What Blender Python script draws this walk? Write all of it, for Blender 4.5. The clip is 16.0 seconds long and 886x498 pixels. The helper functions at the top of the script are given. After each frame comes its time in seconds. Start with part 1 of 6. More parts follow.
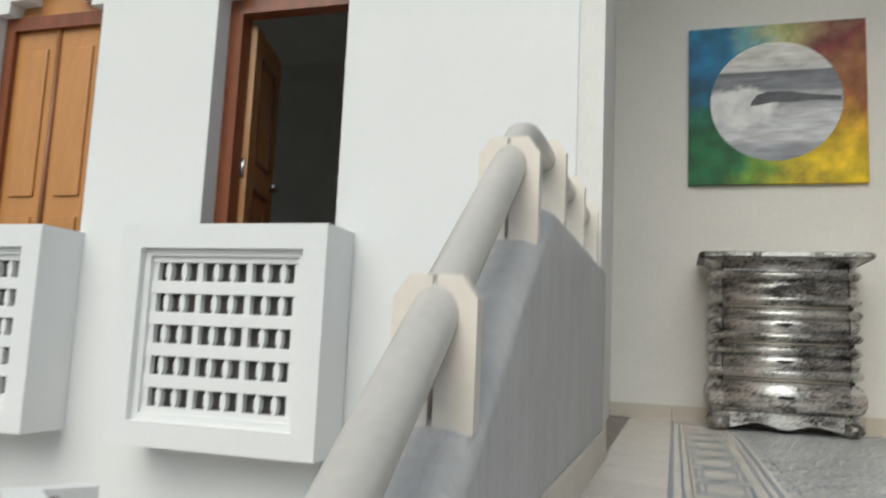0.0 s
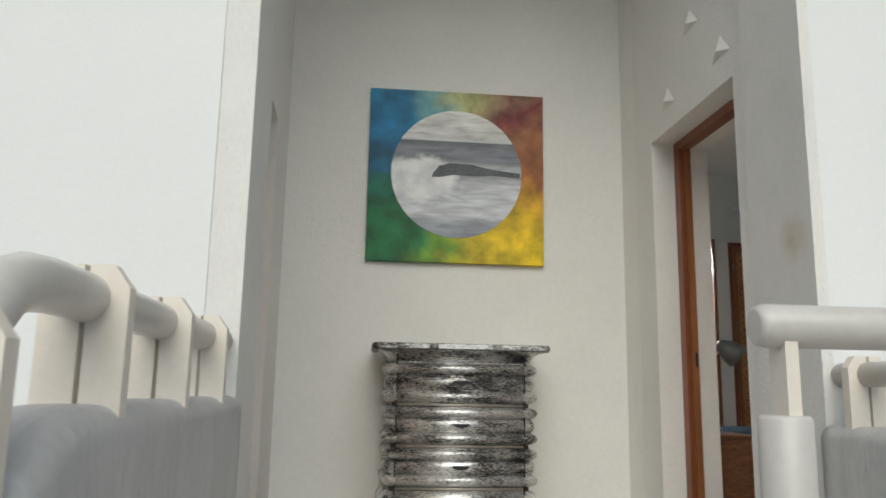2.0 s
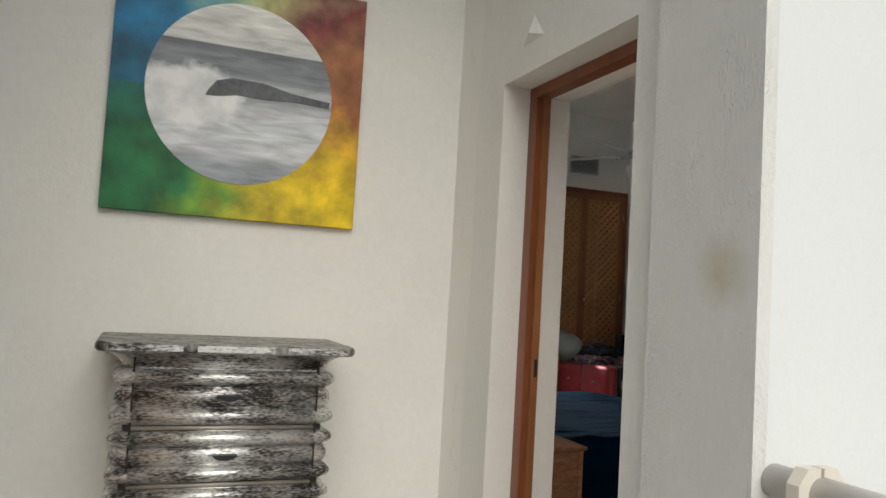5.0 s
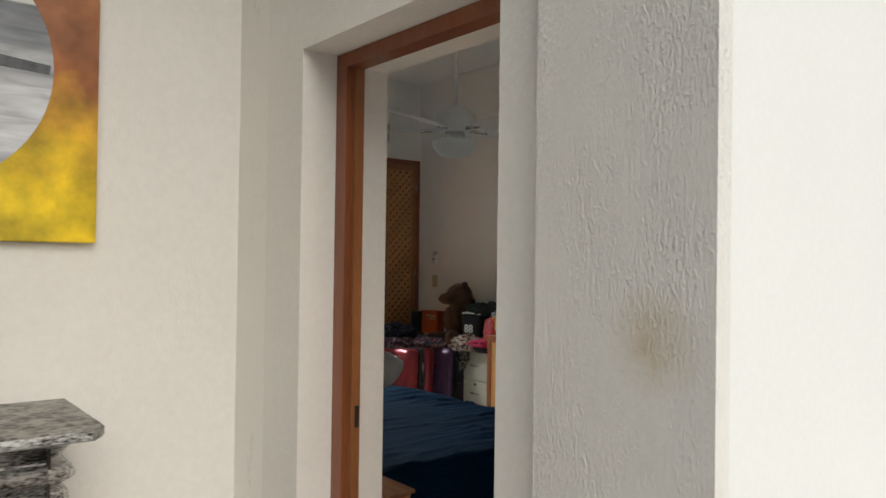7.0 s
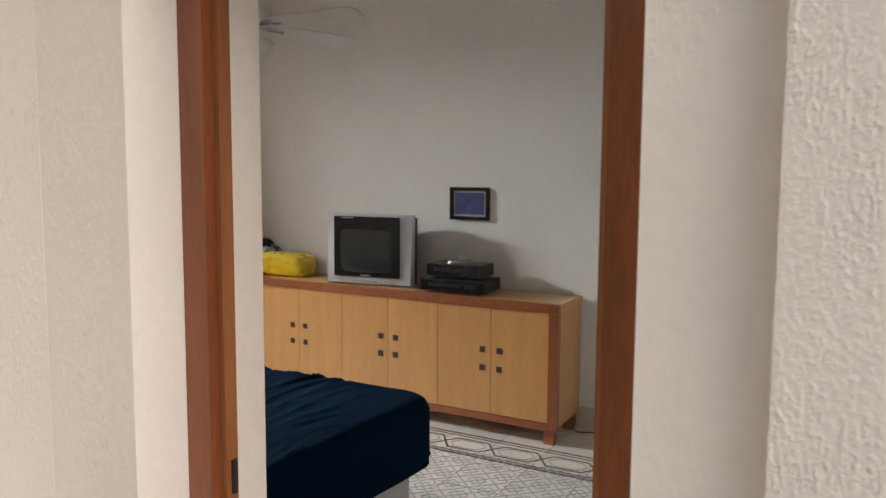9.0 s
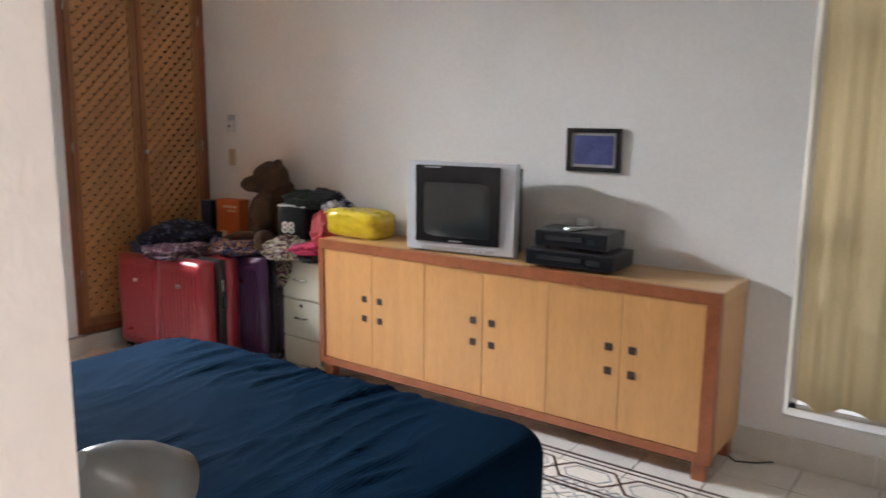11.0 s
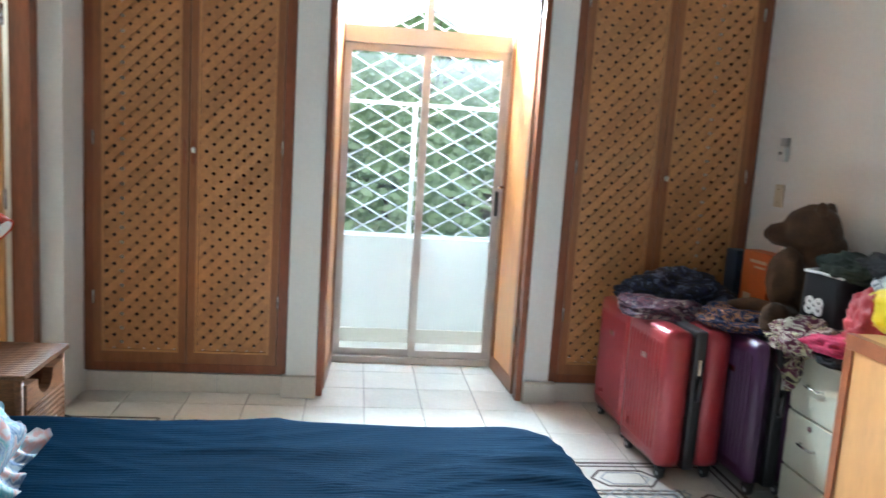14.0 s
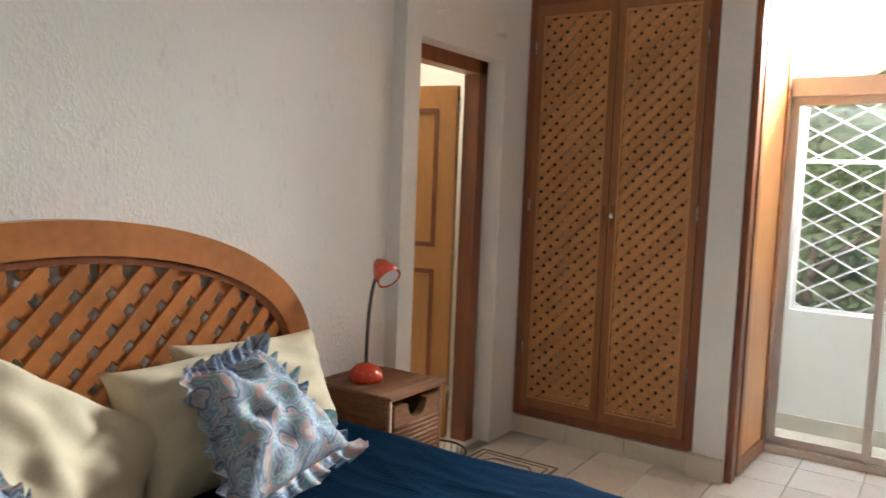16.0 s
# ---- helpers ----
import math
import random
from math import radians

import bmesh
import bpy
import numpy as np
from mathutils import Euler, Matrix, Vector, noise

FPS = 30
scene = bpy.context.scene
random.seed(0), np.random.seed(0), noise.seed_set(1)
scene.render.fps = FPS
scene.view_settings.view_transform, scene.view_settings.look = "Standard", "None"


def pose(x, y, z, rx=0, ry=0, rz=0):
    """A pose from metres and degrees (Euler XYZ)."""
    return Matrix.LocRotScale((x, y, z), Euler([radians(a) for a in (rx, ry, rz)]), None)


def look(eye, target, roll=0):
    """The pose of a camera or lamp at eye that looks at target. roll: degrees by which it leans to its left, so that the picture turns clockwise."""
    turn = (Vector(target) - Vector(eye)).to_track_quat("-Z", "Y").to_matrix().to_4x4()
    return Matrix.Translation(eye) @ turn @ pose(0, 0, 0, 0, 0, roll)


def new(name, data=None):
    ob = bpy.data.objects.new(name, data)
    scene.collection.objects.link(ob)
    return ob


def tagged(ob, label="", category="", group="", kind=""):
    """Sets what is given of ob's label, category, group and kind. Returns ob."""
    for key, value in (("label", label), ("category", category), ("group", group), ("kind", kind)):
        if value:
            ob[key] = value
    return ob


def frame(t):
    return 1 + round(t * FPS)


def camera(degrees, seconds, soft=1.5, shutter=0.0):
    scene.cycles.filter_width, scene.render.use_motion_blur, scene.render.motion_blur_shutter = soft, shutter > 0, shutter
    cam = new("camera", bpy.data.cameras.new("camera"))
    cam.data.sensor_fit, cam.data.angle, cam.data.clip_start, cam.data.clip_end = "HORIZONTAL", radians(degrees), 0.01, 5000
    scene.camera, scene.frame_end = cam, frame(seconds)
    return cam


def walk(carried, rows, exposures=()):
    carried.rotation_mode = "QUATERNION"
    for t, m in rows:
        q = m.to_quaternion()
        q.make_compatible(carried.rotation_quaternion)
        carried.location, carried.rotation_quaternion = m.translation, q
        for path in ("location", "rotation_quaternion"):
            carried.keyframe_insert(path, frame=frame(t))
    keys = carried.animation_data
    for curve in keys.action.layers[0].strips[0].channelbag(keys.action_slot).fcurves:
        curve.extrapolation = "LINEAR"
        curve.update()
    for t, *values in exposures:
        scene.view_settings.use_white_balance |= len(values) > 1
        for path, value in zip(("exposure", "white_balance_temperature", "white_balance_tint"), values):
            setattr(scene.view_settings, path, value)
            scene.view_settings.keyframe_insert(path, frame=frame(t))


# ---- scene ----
cam = camera(60.5, 16.0, 1.5, 0.3)
PATH = [
    (0, (0.147, -0.223, 0.515), (-0.437, 1.674, 0.761), 2.6),
    (0.5, (0.102, -0.031, 0.687), (-0.211, 1.910, 1.049), 2.1),
    (1, (0.138, 0.129, 0.707), (0.060, 2.095, 1.068), 1.6),
    (1.5, (0.195, 0.311, 0.818), (0.213, 2.277, 1.187), 2.0),
    (2, (0.230, 0.466, 0.859), (0.429, 2.423, 1.219), 1.0),
    (2.5, (0.259, 0.603, 0.985), (0.577, 2.544, 1.342), 0.4),
    (3, (0.310, 0.788, 1.033), (0.750, 2.712, 1.356), 1.3),
    (3.5, (0.330, 0.918, 1.108), (0.833, 2.840, 1.334), 1.1),
    (6, (0.464, 1.678, 1.394), (1.449, 3.417, 1.463), 1.9),
    (6.5, (0.52, 1.794, 1.468), (1.65, 3.444, 1.498), -0.4),
    (7, (0.595, 2.033, 1.493), (1.835, 3.603, 1.517), 0.8),
    (7.5, (0.641, 2.234, 1.567), (1.985, 3.716, 1.548), 2.1),
    (8, (0.669, 2.509, 1.572), (2.176, 3.821, 1.483), -0.6),
    (8.2, (0.663, 2.608, 1.59), (2.262, 3.803, 1.477), -0.4),
    (10.3, (1.34, 3.425, 1.557), (3.116, 4.316, 1.334), 0.8),
    (10.5, (1.434, 3.472, 1.556), (3.183, 4.407, 1.299), 1.0),
    (11, (1.722, 3.606, 1.534), (3.315, 4.767, 1.201), 0.6),
    (11.5, (1.918, 3.748, 1.507), (3.225, 5.223, 1.163), 1.8),
    (12, (2.062, 3.921, 1.508), (3.079, 5.609, 1.168), 2.4),
    (12.5, (2.308, 4.08, 1.502), (3.166, 5.862, 1.207), 2.0),
    (13, (2.553, 4.147, 1.483), (3.311, 5.975, 1.192), 2.8),
    (13.5, (2.771, 4.201, 1.474), (3.358, 6.089, 1.17), 3.7),
    (14, (3.032, 4.282, 1.448), (3.264, 6.248, 1.16), 3.7),
    (14.5, (3.238, 4.303, 1.464), (3.037, 6.273, 1.183), 3.1),
    (15, (3.435, 4.314, 1.484), (2.892, 6.222, 1.231), 3.3),
    (15.5, (3.574, 4.421, 1.467), (2.73, 6.222, 1.262), 2.8),
    (16, (3.689, 4.453, 1.45), (2.58, 6.108, 1.275), 2.2),
]
EXPOSURES = [(0, -0.4, 6200, 2), (3.5, -0.35, 6200, 2), (6, -0.2, 6500, 4), (8.2, 0.05, 6700, 8), (10.3, 0.65, 7300, 16), (11, 0.82, 6500, 14), (11.5, 1.25, 5700, 4), (12, 1.45, 5400, 2), (13.5, 1.4, 5400, 0), (14.5, 1.22, 5800, 1), (15.3, 1.0, 6300, 5), (16, 0.82, 6900, 10)]
walk(cam, [(t, look(eye, aim, roll)) for t, eye, aim, roll in PATH], EXPOSURES)

# ---- light and exposure ----
world = bpy.data.worlds.new("world")
scene.world = world
world.use_nodes = True
wn = world.node_tree
sky = wn.nodes.new("ShaderNodeTexSky")
sky.sky_type, sky.sun_disc = "NISHITA", False
sky.sun_elevation, sky.sun_rotation = radians(44), radians(188)
sky.air_density, sky.dust_density = 1.0, 3.0
wn.links.new(sky.outputs[0], wn.nodes["Background"].inputs[0])
wn.nodes["Background"].inputs[1].default_value = 0.105
sun = new("sun", bpy.data.lights.new("sun", "SUN"))
sun.data.energy, sun.data.angle, sun.data.color = 2.55, radians(60), (1.0, 0.95, 0.88)
sun.matrix_world = look((0, 0, 0), (0.10, 0.71, -0.70))


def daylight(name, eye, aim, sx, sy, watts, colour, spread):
    """An added area lamp that stands in for sky light at an opening."""
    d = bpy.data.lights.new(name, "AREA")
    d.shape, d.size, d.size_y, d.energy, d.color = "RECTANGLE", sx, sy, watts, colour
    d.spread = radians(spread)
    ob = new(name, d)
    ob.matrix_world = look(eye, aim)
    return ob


# Added lamp, hidden under the balcony ceiling, that brightens the bedroom.
daylight("balcony_fill_lamp", (3.43, 9.38, 2.68), (3.92, 4.6, 2.86), 1.1, 0.46, 430, (0.86, 0.94, 1.0), 130)
# Added lamp above the balcony opening, out of view, for bluish floor light.
daylight("over_balcony_fill_lamp", (3.45, 11.6, 4.3), (3.45, 8.3, 0.6), 4.0, 2.0, 95, (0.62, 0.82, 1.0), 150)
# Added lamp outside the tall window in place of sky.
daylight("window_fill_lamp", (6.3, 3.92, 1.6), (3.0, 4.3, 1.2), 1.6, 2.6, 9, (1.0, 0.97, 0.92), 180)

# ---- materials ----


def material(name, base, rough=0.6, metal=0.0, vary=0.12, scale=6.0, fine=60.0, bump=0.1, stretch=(1, 1, 1), second=None, random_amount=0.0, coat=0.0, sheen=0.0, depth=0.002, edge=(0.32, 0.66)):
    """A surface with tone variation at two scales and fine relief."""
    m = bpy.data.materials.new(name)
    m.use_nodes = True
    n, l = m.node_tree.nodes, m.node_tree.links
    b = n["Principled BSDF"]
    tc, mp = n.new("ShaderNodeTexCoord"), n.new("ShaderNodeMapping")
    mp.inputs["Scale"].default_value = stretch
    l.new(tc.outputs["Object"], mp.inputs[0])
    big, small = n.new("ShaderNodeTexNoise"), n.new("ShaderNodeTexNoise")
    big.inputs["Scale"].default_value, big.inputs["Detail"].default_value = scale, 4
    small.inputs["Scale"].default_value, small.inputs["Detail"].default_value = fine, 5
    l.new(mp.outputs[0], big.inputs["Vector"])
    l.new(mp.outputs[0], small.inputs["Vector"])
    add = n.new("ShaderNodeMath")
    add.operation = "MULTIPLY_ADD"
    l.new(small.outputs["Fac"], add.inputs[0])
    add.inputs[1].default_value = 0.5
    half = n.new("ShaderNodeMath")
    half.operation = "MULTIPLY"
    half.inputs[1].default_value = 0.5
    l.new(big.outputs["Fac"], half.inputs[0])
    l.new(half.outputs[0], add.inputs[2])
    ramp = n.new("ShaderNodeValToRGB")
    other = second or [c * (1 - vary * 2) for c in base]
    bright = [min(1, c * (1 + vary * 0.6)) for c in base]
    ramp.color_ramp.elements[0].position, ramp.color_ramp.elements[1].position = edge
    ramp.color_ramp.elements[0].color, ramp.color_ramp.elements[1].color = (*other, 1), (*bright, 1)
    l.new(add.outputs[0], ramp.inputs[0])
    out = ramp.outputs[0]
    if random_amount:
        info, hsv = n.new("ShaderNodeObjectInfo"), n.new("ShaderNodeHueSaturation")
        rng = n.new("ShaderNodeMapRange")
        rng.inputs[3].default_value, rng.inputs[4].default_value = 1 - random_amount, 1 + random_amount
        l.new(info.outputs["Random"], rng.inputs[0])
        l.new(rng.outputs[0], hsv.inputs["Value"])
        l.new(out, hsv.inputs["Color"])
        out = hsv.outputs[0]
    l.new(out, b.inputs["Base Color"])
    rr = n.new("ShaderNodeMapRange")
    rr.inputs[3].default_value, rr.inputs[4].default_value = max(0.02, rough - 0.08 * (1 - 0.8 * (metal > 0.4))), min(1, rough + 0.1 * (1 - 0.8 * (metal > 0.4)))
    l.new(small.outputs["Fac"], rr.inputs[0])
    l.new(rr.outputs[0], b.inputs["Roughness"])
    b.inputs["Metallic"].default_value = metal
    b.inputs["Coat Weight"].default_value = coat
    b.inputs["Sheen Weight"].default_value = sheen
    if bump:
        bp = n.new("ShaderNodeBump")
        bp.inputs["Strength"].default_value, bp.inputs["Distance"].default_value = bump, depth
        l.new(add.outputs[0], bp.inputs["Height"])
        l.new(bp.outputs[0], b.inputs["Normal"])
    return m


def glass_material(name, tint=(0.95, 0.98, 0.97), rough=0.0):
    m = bpy.data.materials.new(name)
    m.use_nodes = True
    b = m.node_tree.nodes["Principled BSDF"]
    b.inputs["Base Color"].default_value = (*tint, 1)
    b.inputs["Roughness"].default_value = rough
    b.inputs["Transmission Weight"].default_value = 1.0
    b.inputs["IOR"].default_value = 1.05
    return m


def glow_material(name, colour, power):
    m = bpy.data.materials.new(name)
    m.use_nodes = True
    b = m.node_tree.nodes["Principled BSDF"]
    b.inputs["Base Color"].default_value = (*colour, 1)
    b.inputs["Emission Color"].default_value = (*colour, 1)
    b.inputs["Emission Strength"].default_value = power
    return m


def veiled_glass(name, veil):
    """Clear glass with a translucent film that paints in a haze of glare."""
    m = glass_material(name, (0.95, 0.97, 0.97))
    n, l = m.node_tree.nodes, m.node_tree.links
    mix, tr, no, mr = n.new("ShaderNodeMixShader"), n.new("ShaderNodeBsdfTranslucent"), n.new("ShaderNodeTexNoise"), n.new("ShaderNodeMapRange")
    tr.inputs[0].default_value = (0.85, 0.87, 0.86, 1)
    no.inputs["Scale"].default_value, no.inputs["Detail"].default_value = 5, 5
    mr.inputs[1].default_value, mr.inputs[2].default_value, mr.inputs[3].default_value, mr.inputs[4].default_value = 0.3, 0.7, veil * 0.7, veil * 1.3
    l.new(no.outputs["Fac"], mr.inputs[0])
    l.new(mr.outputs[0], mix.inputs[0])
    l.new(n["Principled BSDF"].outputs[0], mix.inputs[1])
    l.new(tr.outputs[0], mix.inputs[2])
    l.new(mix.outputs[0], n["Material Output"].inputs[0])
    return m


def cloth_through(name, colour, amount):
    """Thin cloth that lets daylight through."""
    m = material(name, colour, 0.85, vary=0.08, scale=3, fine=120, bump=0.2)
    n, l = m.node_tree.nodes, m.node_tree.links
    mix, tr = n.new("ShaderNodeMixShader"), n.new("ShaderNodeBsdfTranslucent")
    tr.inputs[0].default_value = (*colour, 1)
    mix.inputs[0].default_value = amount
    l.new(n["Principled BSDF"].outputs[0], mix.inputs[1])
    l.new(tr.outputs[0], mix.inputs[2])
    l.new(mix.outputs[0], n["Material Output"].inputs[0])
    return m


M_FACADE = material("white_paint_smooth", (0.82, 0.82, 0.81), 0.7, vary=0.02, scale=1.5, fine=90, bump=0.25, depth=0.002)
M_PLASTER = material("white_paint_plaster", (0.82, 0.80, 0.765), 0.75, vary=0.03, scale=2.2, fine=45, bump=0.3, depth=0.003)
M_ROUGH = material("textured_paint", (0.79, 0.77, 0.735), 0.5, vary=0.03, scale=9, fine=70, bump=0.4, depth=0.003, stretch=(1, 1, 0.55))
M_GREY = material("grey_trowelled_parapet", (0.54, 0.53, 0.52), 0.42, vary=0.08, scale=5, fine=22, bump=0.8, depth=0.006, stretch=(1, 2.2, 0.7))
M_CEIL = material("ceiling_paint", (0.80, 0.78, 0.75), 0.8, vary=0.02)
M_TILE = material("ivory_ceramic_tile", (0.72, 0.68, 0.62), 0.22, vary=0.05, scale=5, fine=40, bump=0.05, random_amount=0.05)
M_GROUT = material("grey_grout", (0.36, 0.33, 0.30), 0.9, vary=0.15, scale=20)
M_SKIRT = material("cream_skirting_tile", (0.66, 0.60, 0.52), 0.35, vary=0.05, bump=0.05, random_amount=0.05)
M_WOOD_RED = material("reddish_varnished_wood", (0.25, 0.075, 0.028), 0.35, vary=0.2, scale=3, fine=26, stretch=(7, 7, 0.6), bump=0.12, coat=0.2)
M_WOOD_MID = material("mid_brown_wood", (0.30, 0.115, 0.042), 0.4, vary=0.18, scale=3, fine=26, stretch=(7, 7, 0.6), bump=0.12, coat=0.15)
M_WOOD_LATT = material("light_lattice_wood", (0.52, 0.24, 0.088), 0.45, vary=0.14, scale=5, fine=40, bump=0.12, random_amount=0.14)
M_WOOD_HEAD = material("honey_headboard_wood", (0.50, 0.18, 0.052), 0.38, vary=0.14, scale=4, fine=30, stretch=(5, 1, 1), bump=0.12, random_amount=0.12, coat=0.15)
M_WOOD_CAB = material("golden_beech_veneer", (0.63, 0.315, 0.115), 0.33, vary=0.08, scale=2.5, fine=24, stretch=(6, 6, 0.7), bump=0.05, coat=0.25, random_amount=0.03)
M_WOOD_TOP = material("golden_beech_top", (0.64, 0.37, 0.14), 0.3, vary=0.08, scale=2.5, fine=24, stretch=(6, 0.7, 6), bump=0.05, coat=0.25)
M_WOOD_DOOR = material("orange_door_wood", (0.58, 0.27, 0.085), 0.35, vary=0.1, scale=2.5, fine=24, stretch=(6, 6, 0.7), bump=0.06, coat=0.25)
M_TRIM = material("redwood_edging", (0.34, 0.105, 0.042), 0.32, vary=0.15, scale=4, fine=30, stretch=(4, 4, 4), bump=0.06, coat=0.25)
# Near-black for shade in hollows and gaps, put into the colour; plus one picture.
M_DARK = material("near_black_shade_and_print", (0.03, 0.022, 0.018), 0.9, vary=0.1)
M_BLACK = material("black_plastic", (0.018, 0.018, 0.02), 0.38, vary=0.1, bump=0.05)
M_BLACKG = material("black_gloss_plastic", (0.012, 0.012, 0.014), 0.18, vary=0.1, bump=0.02)
M_SILVERP = material("silver_plastic", (0.68, 0.70, 0.74), 0.35, metal=0.35, vary=0.04, bump=0.03)
M_SCREEN = material("dark_tube_glass", (0.03, 0.035, 0.035), 0.12, vary=0.05, bump=0.0, coat=0.6)
M_LEAF = material("antique_silver_leaf", (0.74, 0.73, 0.71), 0.38, metal=0.72, second=(0.055, 0.05, 0.047), scale=16, fine=150, stretch=(0.4, 1, 1.3), bump=0.35, edge=(0.40, 0.57))
M_LEAFD = material("dark_antique_silver", (0.34, 0.33, 0.31), 0.42, metal=0.6, second=(0.05, 0.045, 0.04), scale=14, fine=50, bump=0.3, edge=(0.40, 0.58))
M_BEAD = material("taupe_worn_bead", (0.40, 0.36, 0.31), 0.4, metal=0.4, vary=0.2, scale=9, fine=50, stretch=(0.4, 1, 1), bump=0.1)
M_NAVY = material("navy_ribbed_cotton", (0.0008, 0.0108, 0.0265), 0.9, vary=0.18, scale=3, fine=120, stretch=(0.25, 1, 1), bump=0.5, depth=0.004)
M_SHEET = material("white_bed_linen", (0.62, 0.62, 0.60), 0.9, vary=0.08, bump=0.3)
M_CREAM = material("cream_cotton", (0.72, 0.63, 0.45), 0.85, vary=0.06, scale=5, fine=150, bump=0.25)
M_RED = material("red_hard_shell", (0.30, 0.022, 0.032), 0.30, metal=0.2, vary=0.03, scale=2, fine=6, bump=0.0, coat=0.4)
M_PURPLE = material("purple_hard_shell", (0.06, 0.014, 0.06), 0.35, metal=0.1, vary=0.03, scale=2, fine=6, bump=0.0, coat=0.2)
M_STEEL = material("chrome", (0.72, 0.72, 0.72), 0.18, metal=1.0, vary=0.05, bump=0.02)
M_FILE = material("beige_enamelled_steel", (0.55, 0.53, 0.43), 0.4, vary=0.04, bump=0.03)
M_YELLOW = material("yellow_plastic_bag", (0.72, 0.52, 0.02), 0.28, vary=0.05, scale=4, fine=16, bump=0.3, coat=0.3, depth=0.006)
M_FUR = material("brown_plush", (0.085, 0.040, 0.016), 0.95, vary=0.3, scale=18, fine=160, bump=1.0, sheen=0.08, depth=0.006)
M_ORANGE = material("orange_card", (0.60, 0.14, 0.03), 0.5, vary=0.08)
M_CURTAIN = cloth_through("sheer_gold_curtain", (0.66, 0.56, 0.37), 0.42)
M_RATTAN = material("brown_rattan", (0.27, 0.115, 0.048), 0.5, vary=0.3, scale=22, fine=90, stretch=(1, 1, 4), bump=0.6, depth=0.003)
M_LAMPRED = material("red_lacquered_metal", (0.55, 0.045, 0.012), 0.25, vary=0.06, bump=0.02, coat=0.5)
M_GREYMET = material("silver_painted_metal", (0.52, 0.53, 0.53), 0.34, metal=0.6, vary=0.015, bump=0.0)
M_LAMPGREY = material("grey_lacquered_metal", (0.20, 0.21, 0.21), 0.35, metal=0.3, vary=0.03, bump=0.0)
M_PULL = material("dark_brown_wood_pull", (0.045, 0.022, 0.013), 0.65, vary=0.15, bump=0.03)
M_ALU = material("rose_tinted_aluminium", (0.60, 0.54, 0.50), 0.38, metal=0.25, vary=0.05, bump=0.03)
M_RAIL = material("cream_painted_rail", (0.58, 0.55, 0.51), 0.32, vary=0.05, scale=4, bump=0.06, coat=0.2)
M_POST = material("ivory_painted_board", (0.80, 0.73, 0.64), 0.45, vary=0.04, bump=0.1)
M_WHITEP = material("white_plastic", (0.72, 0.72, 0.70), 0.4, vary=0.03, bump=0.02)
M_BEIGEP = material("beige_plastic", (0.62, 0.50, 0.33), 0.45, vary=0.03, bump=0.02)
M_GRILLE = material("white_painted_grille", (0.82, 0.82, 0.80), 0.5, vary=0.03, bump=0.1)
M_INLAY = material("dark_brown_inlay", (0.075, 0.045, 0.038), 0.35, vary=0.2, bump=0.03)
M_INLAYG = material("grey_blue_inlay", (0.30, 0.33, 0.36), 0.35, vary=0.15, bump=0.03)
def leaf_material():
    """Leaves that let some light through."""
    m = material("green_foliage", (0.21, 0.27, 0.15), 0.6, second=(0.12, 0.17, 0.08), scale=3, fine=12, bump=0.0)
    n, l = m.node_tree.nodes, m.node_tree.links
    mix, tr = n.new("ShaderNodeMixShader"), n.new("ShaderNodeBsdfTranslucent")
    tr.inputs[0].default_value = (0.36, 0.46, 0.20, 1)
    mix.inputs[0].default_value = 0.45
    l.new(n["Principled BSDF"].outputs[0], mix.inputs[1])
    l.new(tr.outputs[0], mix.inputs[2])
    l.new(mix.outputs[0], n["Material Output"].inputs[0])
    return m


M_LEAFY = leaf_material()
M_BARK = material("grey_bark", (0.13, 0.10, 0.07), 0.9, vary=0.3, scale=8, bump=0.8)
M_SPOTTED = material("spotted_wall_paint", (0.80, 0.775, 0.735), 0.7, second=(0.73, 0.705, 0.668), scale=9, fine=60, bump=0.6, depth=0.004, stretch=(1, 1, 0.5), edge=(0.30, 0.42))
M_GRASS = material("dry_grass_ground", (0.12, 0.13, 0.05), 0.95, vary=0.3, scale=0.6, fine=9)
def trowelled(m, depth, scale=1.0):
    """Adds sharp ridges and flecks in patches over a painted wall."""
    n, l = m.node_tree.nodes, m.node_tree.links
    b = n["Principled BSDF"]
    was = b.inputs["Normal"].links[0].from_socket
    tc, mp = n.new("ShaderNodeTexCoord"), n.new("ShaderNodeMapping")
    mp.inputs["Scale"].default_value = (scale, scale, 0.55 * scale)
    l.new(tc.outputs["Object"], mp.inputs[0])
    fleck, patch = n.new("ShaderNodeTexNoise"), n.new("ShaderNodeTexNoise")
    fleck.inputs["Scale"].default_value, fleck.inputs["Detail"].default_value, fleck.inputs["Distortion"].default_value = 150, 8, 0.3
    patch.inputs["Scale"].default_value, patch.inputs["Detail"].default_value = 7, 3
    mu = n.new("ShaderNodeMath")
    mu.operation = "MULTIPLY"
    for node, lo, hi, k in ((fleck, 0.44, 0.72, 0), (patch, 0.40, 0.66, 1)):
        l.new(mp.outputs[0], node.inputs["Vector"])
        r = n.new("ShaderNodeMapRange")
        r.inputs[1].default_value, r.inputs[2].default_value = lo, hi
        r.inputs[3].default_value = 0.25 * k
        l.new(node.outputs["Fac"], r.inputs[0])
        l.new(r.outputs[0], mu.inputs[k])
    bp = n.new("ShaderNodeBump")
    bp.inputs["Strength"].default_value, bp.inputs["Distance"].default_value = 1.0, depth
    l.new(mu.outputs[0], bp.inputs["Height"])
    l.new(was, bp.inputs["Normal"])
    l.new(bp.outputs[0], b.inputs["Normal"])
    return m


